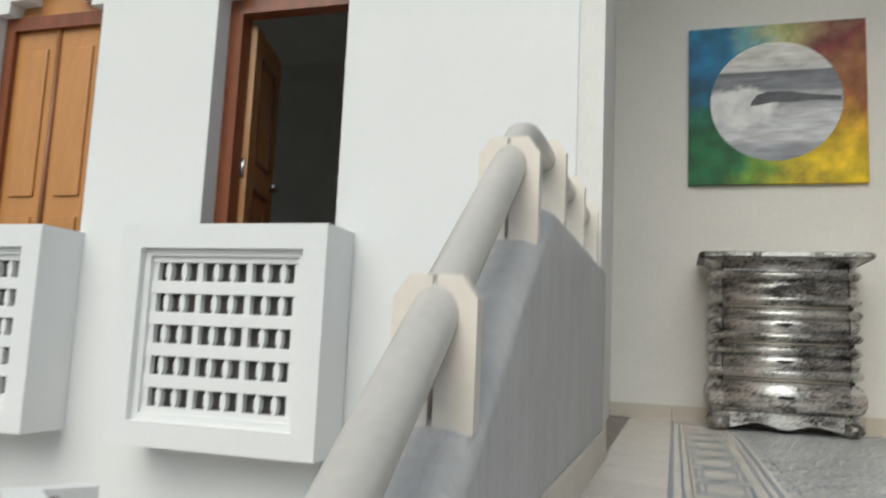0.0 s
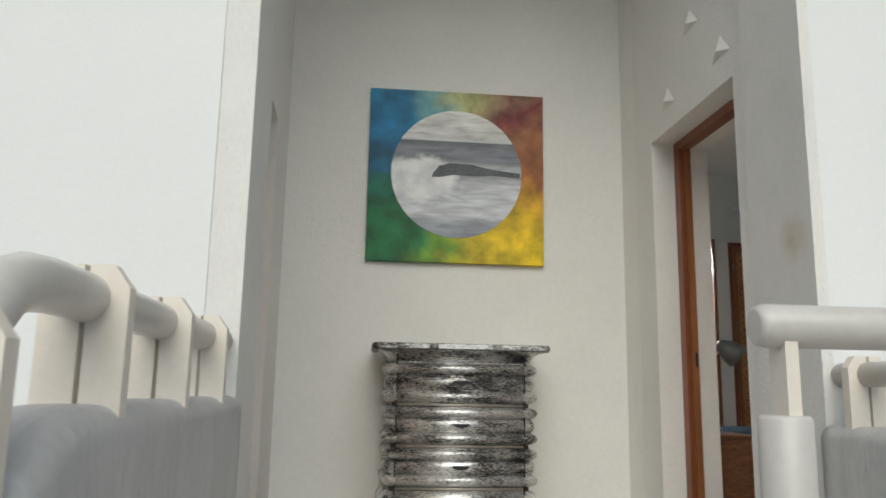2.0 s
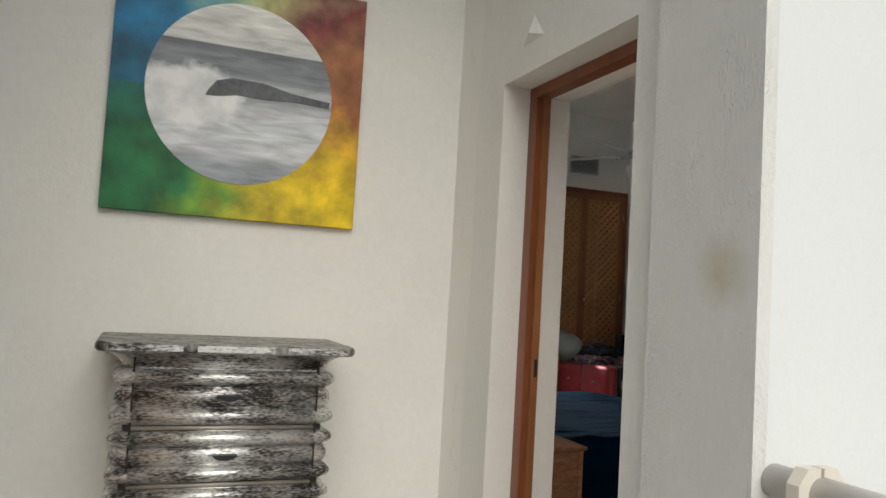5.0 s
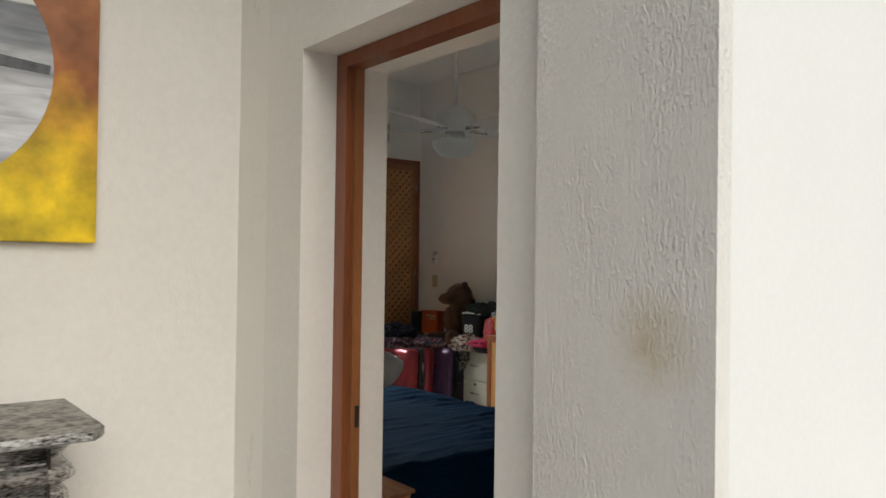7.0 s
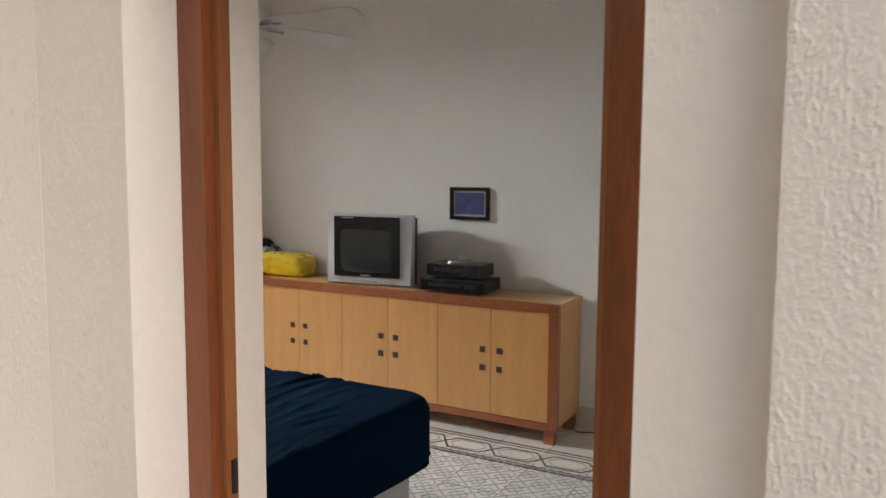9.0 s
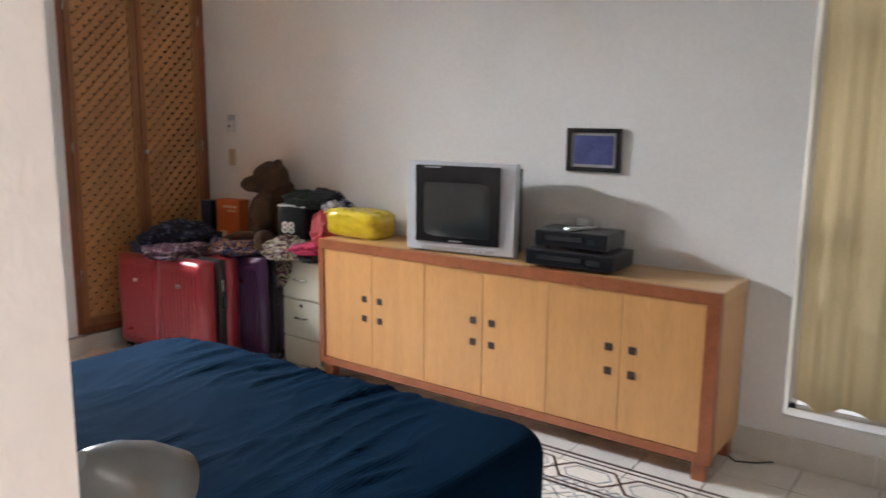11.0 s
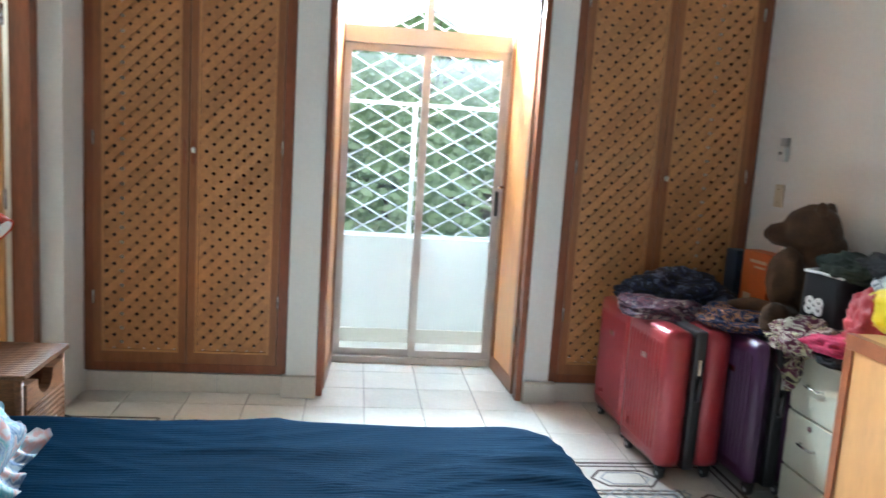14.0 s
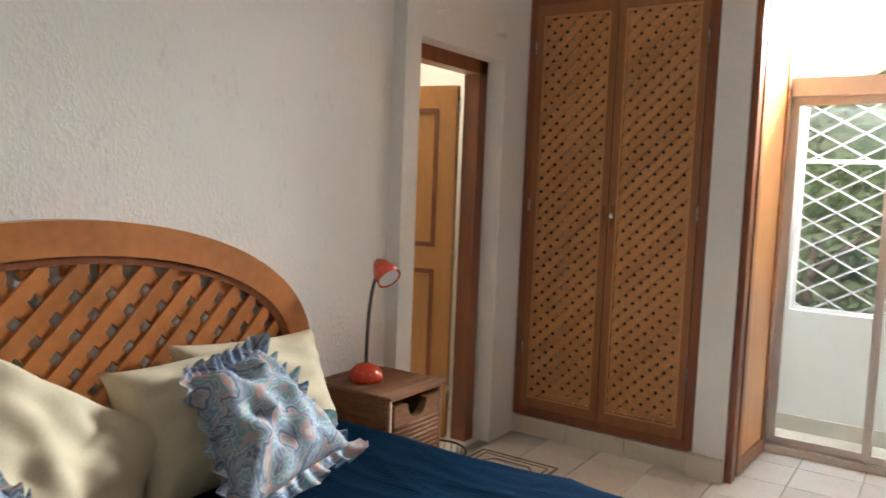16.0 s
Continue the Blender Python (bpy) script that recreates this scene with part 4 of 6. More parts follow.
def arch_band(bm, g0, g1, x0, x1, n=44):
    rings = []
    for i in range(n + 1):
        t = math.pi * i / n
        (ya, za), (yb, zb) = arch(t, g0), arch(t, g1)
        rings.append([bm.verts.new(q) for q in ((x0, ya, za), (x1, ya, za), (x1, yb, zb), (x0, yb, zb))])
    for a, b in zip(rings, rings[1:]):
        for k in range(4):
            bm.faces.new((a[k], a[(k + 1) % 4], b[(k + 1) % 4], b[k]))
    bm.faces.new(rings[0]), bm.faces.new(rings[-1][::-1])
    bmesh.ops.recalc_face_normals(bm, faces=bm.faces)


bm = bmesh.new()
arch_band(bm, -0.095, 0.0, -0.035, 0.022)
part("arch", bm, M_WOOD_HEAD, hb, "broad curved rail")
bm = bmesh.new()
arch_band(bm, -0.118, -0.0955, -0.030, 0.012)
part("inner_bead", bm, M_WOOD_RED, hb, "darker bead inside the arch")
for s in (-1, 1):
    part("side_post", B(-0.035, 0.02, s * 0.885 - 0.05, s * 0.885 + 0.05, 0.0, A0 - 0.001), M_WOOD_HEAD, hb)
part("bottom_rail", B(-0.03, 0.015, -0.834, 0.834, 0.30, 0.38), M_WOOD_HEAD, hb)


def inside_arch(y):
    a, b = AR - 0.105, AH - 0.105
    if abs(y) >= a:
        return A0
    return A0 + b * (1 - (y / a) ** 2) ** 0.46


pitch = 0.106
for s in (1, -1):
    x0, x1 = ((-0.004, 0.008) if s == 1 else (-0.018, -0.005))
    for k in range(-16, 28):
        c = k * pitch
        run = []
        for q in range(0, 181):
            y = -0.885 + 0.01 * q * 0.9833
            z = c + s * y * 1.0
            if 0.38 < z < inside_arch(y) - 0.004 and abs(y) < 0.832:
                run.append((y, z))
        if len(run) > 3:
            (ya, za), (yb, zb) = run[0], run[-1]
            h = 0.030
            bm = prism(bmesh.new(), [(ya, za - h), (yb, zb - h), (yb, zb + h), (ya, za + h)], "x", x0, x1)
            share("slat", mesh_of("slat", bm, M_WOOD_HEAD), hb, pose(0, 0, 0))


def paisley():
    """Blue, grey and pink swirling print."""
    m = material("paisley_print", (0.45, 0.50, 0.55), 0.85, bump=0.2)
    n, l = m.node_tree.nodes, m.node_tree.links
    b = n["Principled BSDF"]
    tc, no, vo, ra = n.new("ShaderNodeTexCoord"), n.new("ShaderNodeTexNoise"), n.new("ShaderNodeTexVoronoi"), n.new("ShaderNodeValToRGB")
    no.inputs["Scale"].default_value, no.inputs["Detail"].default_value, no.inputs["Distortion"].default_value = 7, 6, 1.8
    l.new(tc.outputs["Object"], no.inputs["Vector"])
    mixv = n.new("ShaderNodeMixRGB")
    mixv.inputs[0].default_value = 0.12
    l.new(tc.outputs["Object"], mixv.inputs[1])
    l.new(no.outputs["Color"], mixv.inputs[2])
    vo.inputs["Scale"].default_value = 7
    l.new(mixv.outputs[0], vo.inputs["Vector"])
    ad = n.new("ShaderNodeMath")
    ad.operation = "MULTIPLY_ADD"
    ad.inputs[1].default_value = 2.6
    l.new(vo.outputs["Distance"], ad.inputs[0])
    l.new(no.outputs["Fac"], ad.inputs[2])
    fr = n.new("ShaderNodeMath")
    fr.operation = "FRACT"
    l.new(ad.outputs[0], fr.inputs[0])
    r = ra.color_ramp
    cols = ((0.0, (0.10, 0.15, 0.25)), (0.10, (0.40, 0.45, 0.49)), (0.28, (0.15, 0.23, 0.38)), (0.36, (0.54, 0.54, 0.52)), (0.47, (0.13, 0.34, 0.37)), (0.58, (0.36, 0.42, 0.47)), (0.72, (0.55, 0.27, 0.23)), (0.80, (0.50, 0.51, 0.51)), (0.93, (0.12, 0.17, 0.27)))
    while len(r.elements) < len(cols):
        r.elements.new(0.5)
    for e, (p, c) in zip(r.elements, cols):
        e.position, e.color = p, (*[0.95 * k for k in c], 1)
    l.new(fr.outputs[0], ra.inputs[0])
    l.new(ra.outputs[0], b.inputs["Base Color"])
    return m


M_PAISLEY = paisley()


def cushion_mesh(w, h, d, n=36, crease=0.02, seed=0, ear=0.0, taper=0.0):
    """A plump square pillow, upright, its thickness along x."""
    bm = bmesh.new()
    sides = []
    for s in (-1, 1):
        g = []
        for i in range(n + 1):
            row = []
            for k in range(n + 1):
                u, v = i / n * 2 - 1, k / n * 2 - 1
                f = (max(0.0, 1 - u ** 4) * max(0.0, 1 - v ** 4)) ** 0.55
                y = u * w / 2 * (1 - 0.07 * (1 - v * v)) * (1 + ear * abs(v) ** 6) * (1 - taper * (v + 0.35))
                z = h / 2 + v * h / 2 * (1 - 0.07 * (1 - u * u)) * (1 + ear * abs(u) ** 6)
                cr = crease * f * noise.noise(Vector((u * 2.2 + seed, v * 2.6, seed * 2.0 + s)))
                cr += 0.4 * crease * f * math.sin(9 * (u + v * 0.6) + seed) * max(0, noise.noise(Vector((u * 1.5, v * 1.5, seed + 7))))
                row.append(bm.verts.new((s * (d / 2 * f) + cr, y, z)))
            g.append(row)
        for a, b in zip(g, g[1:]):
            for k in range(n):
                q = (a[k], b[k], b[k + 1], a[k + 1])
                bm.faces.new(q if s > 0 else q[::-1]).smooth = True
        sides.append(g)
    bmesh.ops.remove_doubles(bm, verts=bm.verts[:], dist=0.0008)
    return bm


def ruffle(w, h, seed, taper=0.0):
    """A gathered frill round a cushion."""
    bm = bmesh.new()
    n = 480
    ring = []
    for i in range(n):
        t = i / n * 4
        e, f = int(t), t - int(t)
        u, v = ((-1 + 2 * f, -1), (1, -1 + 2 * f), (1 - 2 * f, 1), (-1, 1 - 2 * f))[e]
        y, z = u * w / 2 * (1 - 0.07 * (1 - v * v)) * (1 - taper * (v + 0.35)), h / 2 + v * h / 2 * (1 - 0.07 * (1 - u * u))
        o = Vector((0, u if abs(u) > 0.98 else u * 0.35, v if abs(v) > 0.98 else v * 0.35)).normalized()
        loose = 0.55 + 0.9 * max(0.0, noise.noise(Vector((i * 0.035, seed, 0.5))) + 0.3)
        wv = loose * (math.sin(i * 0.42 + 2.2 * math.sin(i * 0.05 + seed)) + 0.7 * math.sin(i * 0.155 + seed))
        L = 0.050 * (0.8 + 0.5 * noise.noise(Vector((i * 0.05, 3.0, seed))))
        ring.append([bm.verts.new((0.0 + 0.004 * wv, y, z)), bm.verts.new((0.011 * wv, y + o.y * L * 0.55, z + o.z * L * 0.55)), bm.verts.new((0.018 * wv + 0.010, y + o.y * L - 0.006 * wv * o.z, z + o.z * L + 0.006 * wv * o.y))])
    for i in range(n):
        a, b = ring[i], ring[(i + 1) % n]
        for k in range(2):
            bm.faces.new((a[k], b[k], b[k + 1], a[k + 1])).smooth = True
    return bm


def pillow(x, y, z, w, h, d, lean, turn, roll, label, mat, seed, frill=False):
    p = new("cushion" if frill else "pillow")
    p.empty_display_size = 0.1
    p.matrix_basis = pose(x, y, z, 0, 0, turn) @ pose(0, 0, 0, 0, -lean, 0) @ pose(0, 0, 0, roll, 0, 0)
    tagged(p, label, "cushion" if frill else "pillow", "pillows on the bed")
    part("cover", cushion_mesh(w, h, d, seed=seed, crease=0.05 if frill else 0.04, ear=0.03, taper=0.28 if frill else 0.0), mat, p)
    if frill:
        part("ruffle", ruffle(w, h, seed, 0.28), mat, p, "gathered paisley frill")
    return p


TOPZ = BT + 0.005
pillow(1.985, 6.10, TOPZ - 0.01, 0.60, 0.37, 0.17, 26, 3, -4, "cream cotton pillow leaning on the headboard", M_CREAM, 1)
pillow(2.10, 5.83, TOPZ - 0.01, 0.52, 0.39, 0.17, 30, -4, 3, "cream cotton pillow leaning on another pillow", M_CREAM, 5)
pillow(2.31, 5.87, TOPZ + 0.045, 0.42, 0.37, 0.16, 38, 6, 6, "paisley cushion with a gathered frill leaning on cream pillows", M_PAISLEY, 2, True)
pillow(2.12, 5.24, TOPZ, 0.52, 0.42, 0.18, 28, 6, -36, "cream cotton pillow with a raised corner", M_CREAM, 3)
pillow(2.02, 4.95, TOPZ, 0.56, 0.44, 0.18, 22, 0, 0, "cream cotton pillow leaning on the headboard", M_CREAM, 6)
pillow(2.36, 5.10, TOPZ + 0.04, 0.33, 0.31, 0.14, 56, -4, 12, "paisley cushion with a gathered frill lying low", M_PAISLEY, 4, True)


def nightstand(x, y, label, h=0.60):
    """Rattan chest; the origin is at the floor under the middle, its front faces +x."""
    s = thing("nightstand", x, y, ZB, label, "nightstand", group="rattan nightstands")
    w, d = 0.34, 0.36
    part("carcass", boxes((-d / 2, d / 2 - 0.02, -w / 2 + 0.012, -w / 2 + 0.03, 0.02, h - 0.025), (-d / 2, d / 2 - 0.02, w / 2 - 0.03, w / 2 - 0.012, 0.02, h - 0.025), (-d / 2, -d / 2 + 0.015, -w / 2 + 0.03, w / 2 - 0.03, 0.02, h - 0.025)), M_RATTAN, s)
    part("top_board", B(-d / 2, d / 2, -w / 2 + 0.004, w / 2 - 0.004, h - 0.0249, h - 0.018), M_RATTAN, s)
    cane = mesh_of("cane", tube(bmesh.new(), [(-d / 2 - 0.01, 0, 0), (d / 2 + 0.012, 0, 0)], 0.0088, 8), M_RATTAN)
    for i in range(20):
        share("cane", cane, s, pose(0, -w / 2 - 0.006 + (w + 0.012) * (i + 0.5) / 20, h - 0.010))
    for sy in (-1, 1):
        for sx in (-1, 1):
            part("leg", tube(bmesh.new(), [(sx * (d / 2 - 0.012), sy * (w / 2 - 0.012), 0), (sx * (d / 2 - 0.012), sy * (w / 2 - 0.012), h - 0.02)], 0.013, 8), M_RATTAN, s)
    for z0, z1 in ((0.06, h / 2), (h / 2 + 0.025, h - 0.045)):
        pts = [(-w / 2 + 0.03, z0), (w / 2 - 0.03, z0), (w / 2 - 0.03, z1)]
        pts += [(0.06 * math.cos(math.pi * q / 10), z1 - 0.005 - 0.062 * math.sin(math.pi * q / 10)) for q in range(11)]
        pts += [(-w / 2 + 0.03, z1)]
        dr = part("drawer", prism(bmesh.new(), pts, "x", d / 2 - 0.03, d / 2 + 0.002), M_RATTAN, s)
        bm = bmesh.new()
        for q in range(9):
            zz = z0 + 0.015 + (z1 - z0 - 0.10) * q / 8
            tube(bm, [(d / 2 + 0.003, -w / 2 + 0.035, zz), (d / 2 + 0.003, w / 2 - 0.035, zz)], 0.006, 6)
        part("weave", bm, M_RATTAN, dr, "woven rattan strands")
        # Near-black block that paints in the shade behind the cut-out.
        part("drawer_shade", B(-d / 2 + 0.02, d / 2 - 0.06, -w / 2 + 0.04, w / 2 - 0.04, z0 + 0.01, z1 - 0.09), M_DARK, dr)
    return s


nightstand(1.90, 6.72, "brown rattan nightstand with two cut-out drawers beside the bed", 0.635)
nightstand(2.06, 4.45, "brown rattan nightstand with two cut-out drawers near the door")


def desk_lamp(x, y, z, rz, mat, label, neck_h=0.40, reach=0.10, k=1.0):
    l = thing("desk_lamp", x, y, z, label, "lamp", rz)
    bm = lathe(bmesh.new(), [(0.064, 0), (0.068, 0.010), (0.062, 0.035), (0.040, 0.058), (0.012, 0.068)], 24)
    part("base", bm, mat, l)
    pts = [(0, 0, 0.06)]
    for i in range(1, 15):
        t = i / 14
        pts.append((reach * t ** 2.2, 0.0, 0.06 + neck_h * math.sin(t * math.pi / 2 * 0.98)))
    part("neck", tube(bmesh.new(), pts, 0.007, 10), M_BLACK if mat is M_LAMPRED else M_GREYMET, l, "flexible neck")
    hx, hz = pts[-1][0], pts[-1][2]
    sh = new("shade", mesh_of("shade", shade_mesh(), mat))
    sh.parent = l
    sh.matrix_basis = pose(hx - 0.01, 0, hz + 0.015, 0, 128, 0) @ Matrix.Diagonal((k, k, k, 1))
    part("bulb", lathe(bmesh.new(), [(0.008, 0.03), (0.025, 0.05), (0.028, 0.07), (0.012, 0.085)], 14), M_WHITEP, sh)
    part("reflector", lathe(bmesh.new(), [(0.062, 0.0950), (0.045, 0.055), (0.028, 0.03)][::-1], 24), M_WHITEP, sh)
    return l


def shade_mesh():
    bm = bmesh.new()
    prof = [(0.020, -0.045), (0.032, -0.03), (0.050, 0.0), (0.066, 0.045), (0.072, 0.10), (0.069, 0.10), (0.063, 0.045), (0.047, 0.003), (0.028, -0.025)]
    rings = [[bm.verts.new((r * math.cos(2 * math.pi * k / 28), r * math.sin(2 * math.pi * k / 28), z)) for k in range(28)] for r, z in prof]
    for a, b in zip(rings, rings[1:]):
        for k in range(28):
            bm.faces.new((a[k], a[(k + 1) % 28], b[(k + 1) % 28], b[k])).smooth = True
    bm.faces.new(rings[0][::-1]), bm.faces.new(rings[-1])
    return bm


desk_lamp(1.87, 6.67, ZB + 0.635, -12, M_LAMPRED, "red gooseneck desk lamp on the nightstand", 0.37, 0.08, 0.66)
desk_lamp(2.06, 4.46, ZB + 0.60, -8, M_LAMPGREY, "silver gooseneck desk lamp on the nightstand", 0.38, 0.13, 0.9)

# wire waste basket and patterned mat by the bathroom
wb = thing("waste_basket", 1.90, 7.12, ZB, "round black wire waste basket behind the nightstand", "basket")
bm = bmesh.new()
for z, rr in ((0.006, 0.10), (0.12, 0.12), (0.24, 0.135)):
    tube(bm, [(rr * math.cos(q * math.pi / 16), rr * math.sin(q * math.pi / 16), z) for q in range(33)], 0.005, 6)
part("hoops", bm, M_BLACK, wb)
bm = bmesh.new()
for q in range(24):
    a = q * math.pi / 12
    tube(bm, [(0.10 * math.cos(a), 0.10 * math.sin(a), 0.006), (0.135 * math.cos(a), 0.135 * math.sin(a), 0.24)], 0.0018, 5)
part("wires", bm, M_BLACK, wb)

# ---- luggage and clutter in the corner ----


def suitcase(x, y, z, rz, w, d, h, mat, label, strap=True):
    """Upright hard shell case; local x is its thickness, y its width."""
    s = thing("suitcase", x, y, z, label, "suitcase", rz, "suitcases")
    wh = 0.055
    ribs = 10
    for sgn, nm in ((-1, "front_shell"), (1, "back_shell")):
        bm = bmesh.new()
        a, b = (-d / 2, -0.0275) if sgn < 0 else (0.0275, d / 2)
        box(bm, a, b, -w / 2, w / 2, wh, h, bevel=0.045)
        for f in bm.faces:
            f.smooth = True
        sh = part(nm, bm, mat, s)
        rb = bmesh.new()
        for i in range(ribs):
            yy = -w / 2 + 0.06 + (w - 0.12) * i / (ribs - 1)
            xx = sgn * d / 2
            tube(rb, [(xx - sgn * 0.008, yy, wh + 0.05), (xx + sgn * 0.001, yy, wh + 0.08), (xx + sgn * 0.001, yy, h - 0.08), (xx - sgn * 0.008, yy, h - 0.05)], 0.006, 8)
        part("ribs", rb, mat, sh)
    bm = bmesh.new()
    box(bm, -0.027, 0.027, -w / 2 - 0.004, w / 2 + 0.002, wh - 0.002, h + 0.002, bevel=0.012)
    part("zip_band", bm, M_BLACK, s, "black zip band")
    part("badge", B(-d / 2 - 0.006, -d / 2 - 0.0005, -0.025, 0.025, h - 0.17, h - 0.145, bevel=0.002), M_STEEL, s)
    part("zip_pull", boxes((-0.008, 0.006, -w / 2 - 0.010, -w / 2 - 0.003, h - 0.22, h - 0.12)), M_STEEL, s)
    part("carry_handle", tube(bmesh.new(), [(0, -w / 2, h * 0.55), (0, -w / 2 - 0.025, h * 0.56), (0, -w / 2 - 0.025, h * 0.70), (0, -w / 2, h * 0.71)], 0.009, 8), M_BLACK, s)
    for sx in (-1, 1):
        for sy in (-1, 1):
            cx, cy = sx * (d / 2 - 0.045), sy * (w / 2 - 0.045)
            wl = part("caster", boxes((cx - 0.018, cx + 0.018, cy - 0.02, cy + 0.02, 0.035, 0.056)), M_BLACK, s)
            part("wheel", tube(bmesh.new(), [(cx - 0.012, cy, 0.0265), (cx + 0.012, cy, 0.0265)], 0.0265, 16), M_BLACK, wl)
            part("hub", tube(bmesh.new(), [(cx - 0.0135, cy, 0.0265), (cx + 0.0135, cy, 0.0265)], 0.013, 12), M_GREYMET, wl)
    return s


suitcase(4.465, 7.885, ZB, 2, 0.41, 0.25, 0.645, M_RED, "glossy red ribbed hard-shell suitcase beside the closet")
suitcase(4.485, 7.445, ZB, 4, 0.41, 0.30, 0.665, M_RED, "glossy red ribbed hard-shell suitcase with a black zip band")
suitcase(4.775, 7.275, ZB, 2, 0.38, 0.22, 0.665, M_PURPLE, "dark purple ribbed hard-shell suitcase beside the filing cabinet")

fc = thing("filing_cabinet", 4.985, 6.90, ZB, "beige steel filing cabinet with three drawers under clothes", "filing cabinet")
part("body", B(-0.16, 0.18, -0.165, 0.165, 0, 0.66, bevel=0.004), M_FILE, fc)
for i, (z0, z1) in enumerate(((0.03, 0.175), (0.185, 0.41), (0.42, 0.645))):
    dr = part("drawer", B(-0.176, -0.1605, -0.158, 0.158, z0, z1, bevel=0.004), M_FILE, fc)
    if i:
        zc = z0 + 0.12
        part("handle", tube(bmesh.new(), [(-0.176, 0.045, zc), (-0.197, 0.040, zc), (-0.197, -0.040, zc), (-0.176, -0.045, zc)], 0.006, 8), M_STEEL, dr)
    if i == 1:
        part("lock", tube(bmesh.new(), [(-0.176, 0.0, z1 - 0.03), (-0.182, 0, z1 - 0.03)], 0.011, 14), M_STEEL, dr)


def heap(name, x, y, z, size, mat, label, seed, cat="clothes", n=3):
    """A crumpled garment: overlapping folded lumps."""
    h = thing(name, x, y, z, label, cat)
    bm = bmesh.new()
    rnd = random.Random(seed)
    r = bmesh.ops.create_icosphere(bm, subdivisions=5, radius=1.0)
    for v in r["verts"]:
        p = v.co.copy()
        q = p * 1.5 + Vector((seed, seed * 2.0, 1))
        k = 1 + 0.28 * noise.noise(q) + 0.22 * (1 - abs(noise.noise(q * 1.9)) * 2.6) * 0.5 + 0.14 * (1 - abs(noise.noise(q * 4.3)) * 2.6) * 0.4
        v.co = Vector((p.x * size[0] * k, p.y * size[1] * k, max(0.0, (p.z + 0.55) * size[2] * k * 0.65)))
    for f in bm.faces:
        f.smooth = True
    part("cloth", bm, mat, h)
    return h


def print_cloth(name, cols, scale):
    m = material(name, cols[0], 0.9, bump=0.3)
    n, l = m.node_tree.nodes, m.node_tree.links
    tc, no, ra = n.new("ShaderNodeTexCoord"), n.new("ShaderNodeTexNoise"), n.new("ShaderNodeValToRGB")
    no.inputs["Scale"].default_value, no.inputs["Distortion"].default_value, no.inputs["Detail"].default_value = scale, 1.8, 3
    l.new(tc.outputs["Object"], no.inputs["Vector"])
    r = ra.color_ramp
    r.interpolation = "CONSTANT"
    while len(r.elements) < len(cols):
        r.elements.new(0.5)
    for i, (e, c) in enumerate(zip(r.elements, cols)):
        e.position, e.color = (0 if i == 0 else 0.36 + 0.28 * i / len(cols)), (*c, 1)
    l.new(no.outputs["Fac"], ra.inputs[0])
    l.new(ra.outputs[0], n["Principled BSDF"].inputs["Base Color"])
    return m


C_DARK = print_cloth("dark_printed_cloth", ((0.012, 0.012, 0.02), (0.02, 0.025, 0.07), (0.012, 0.012, 0.02), (0.10, 0.12, 0.20)), 16)
C_PLAID = print_cloth("dark_red_check_cloth", ((0.05, 0.02, 0.04), (0.16, 0.05, 0.07), (0.03, 0.03, 0.06), (0.30, 0.22, 0.22)), 20)
C_NAVYP = print_cloth("navy_floral_cloth", ((0.015, 0.02, 0.06), (0.03, 0.05, 0.14), (0.42, 0.20, 0.10), (0.02, 0.02, 0.05)), 18)
C_WHITE = print_cloth("cream_maroon_print", ((0.10, 0.02, 0.045), (0.50, 0.45, 0.36), (0.13, 0.03, 0.06), (0.46, 0.42, 0.25), (0.03, 0.015, 0.02)), 9)
C_PINK = material("pink_cloth", (0.62, 0.045, 0.13), 0.85, vary=0.2, scale=9, bump=0.4)
C_BLACK = material("black_cloth", (0.014, 0.014, 0.016), 0.9, vary=0.2, scale=9, bump=0.5)
C_GREEN = material("dark_green_cloth", (0.018, 0.028, 0.018), 0.9, vary=0.2, scale=9, bump=0.5)
C_REDB = material("red_nylon", (0.42, 0.02, 0.03), 0.5, vary=0.1, bump=0.3)

heap("clothes_pile", 4.62, 7.82, ZB + 0.645, (0.26, 0.20, 0.16), C_DARK, "dark printed clothes piled on red suitcases", 1)
heap("clothes_pile", 4.46, 7.60, ZB + 0.655, (0.19, 0.17, 0.075), C_PLAID, "dark red checked clothes on a red suitcase", 2)
heap("clothes_pile", 4.74, 7.40, ZB + 0.66, (0.17, 0.19, 0.075), C_NAVYP, "navy floral clothes on the suitcases", 3)
heap("clothes_pile", 4.86, 7.72, ZB + 0.50, (0.20, 0.22, 0.10), C_DARK, "dark clothes behind the suitcases", 4)
heap("scarf", 4.85, 7.03, ZB + 0.655, (0.15, 0.17, 0.12), C_WHITE, "cream and maroon printed scarf bunched on the filing cabinet", 5, "scarf")
sf = thing("scarf", 4.80, 7.02, ZB, "end of a cream and maroon printed scarf hanging down", "scarf")
bm, g = bmesh.new(), []
for i in range(31):
    u = i / 30 * 2 - 1
    row = []
    for k in range(25):
        v = k / 24
        fall = max(0.0, v - 0.22) * (0.30 * (1 - 0.75 * u * u))
        fx = 0.08 * (1 - min(1.0, v / 0.22)) - 0.016 - 0.014 * math.sin(7 * u + 9 * v) * v
        row.append(bm.verts.new((fx - 0.02 * v, 0.135 * u * (1 - 0.25 * v) + 0.01 * math.sin(14 * v + 3 * u), 0.725 - fall + 0.014 * math.sin(11 * u + 2 * v))))
    g.append(row)
for a, b in zip(g, g[1:]):
    for k in range(24):
        bm.faces.new((a[k], b[k], b[k + 1], a[k + 1])).smooth = True
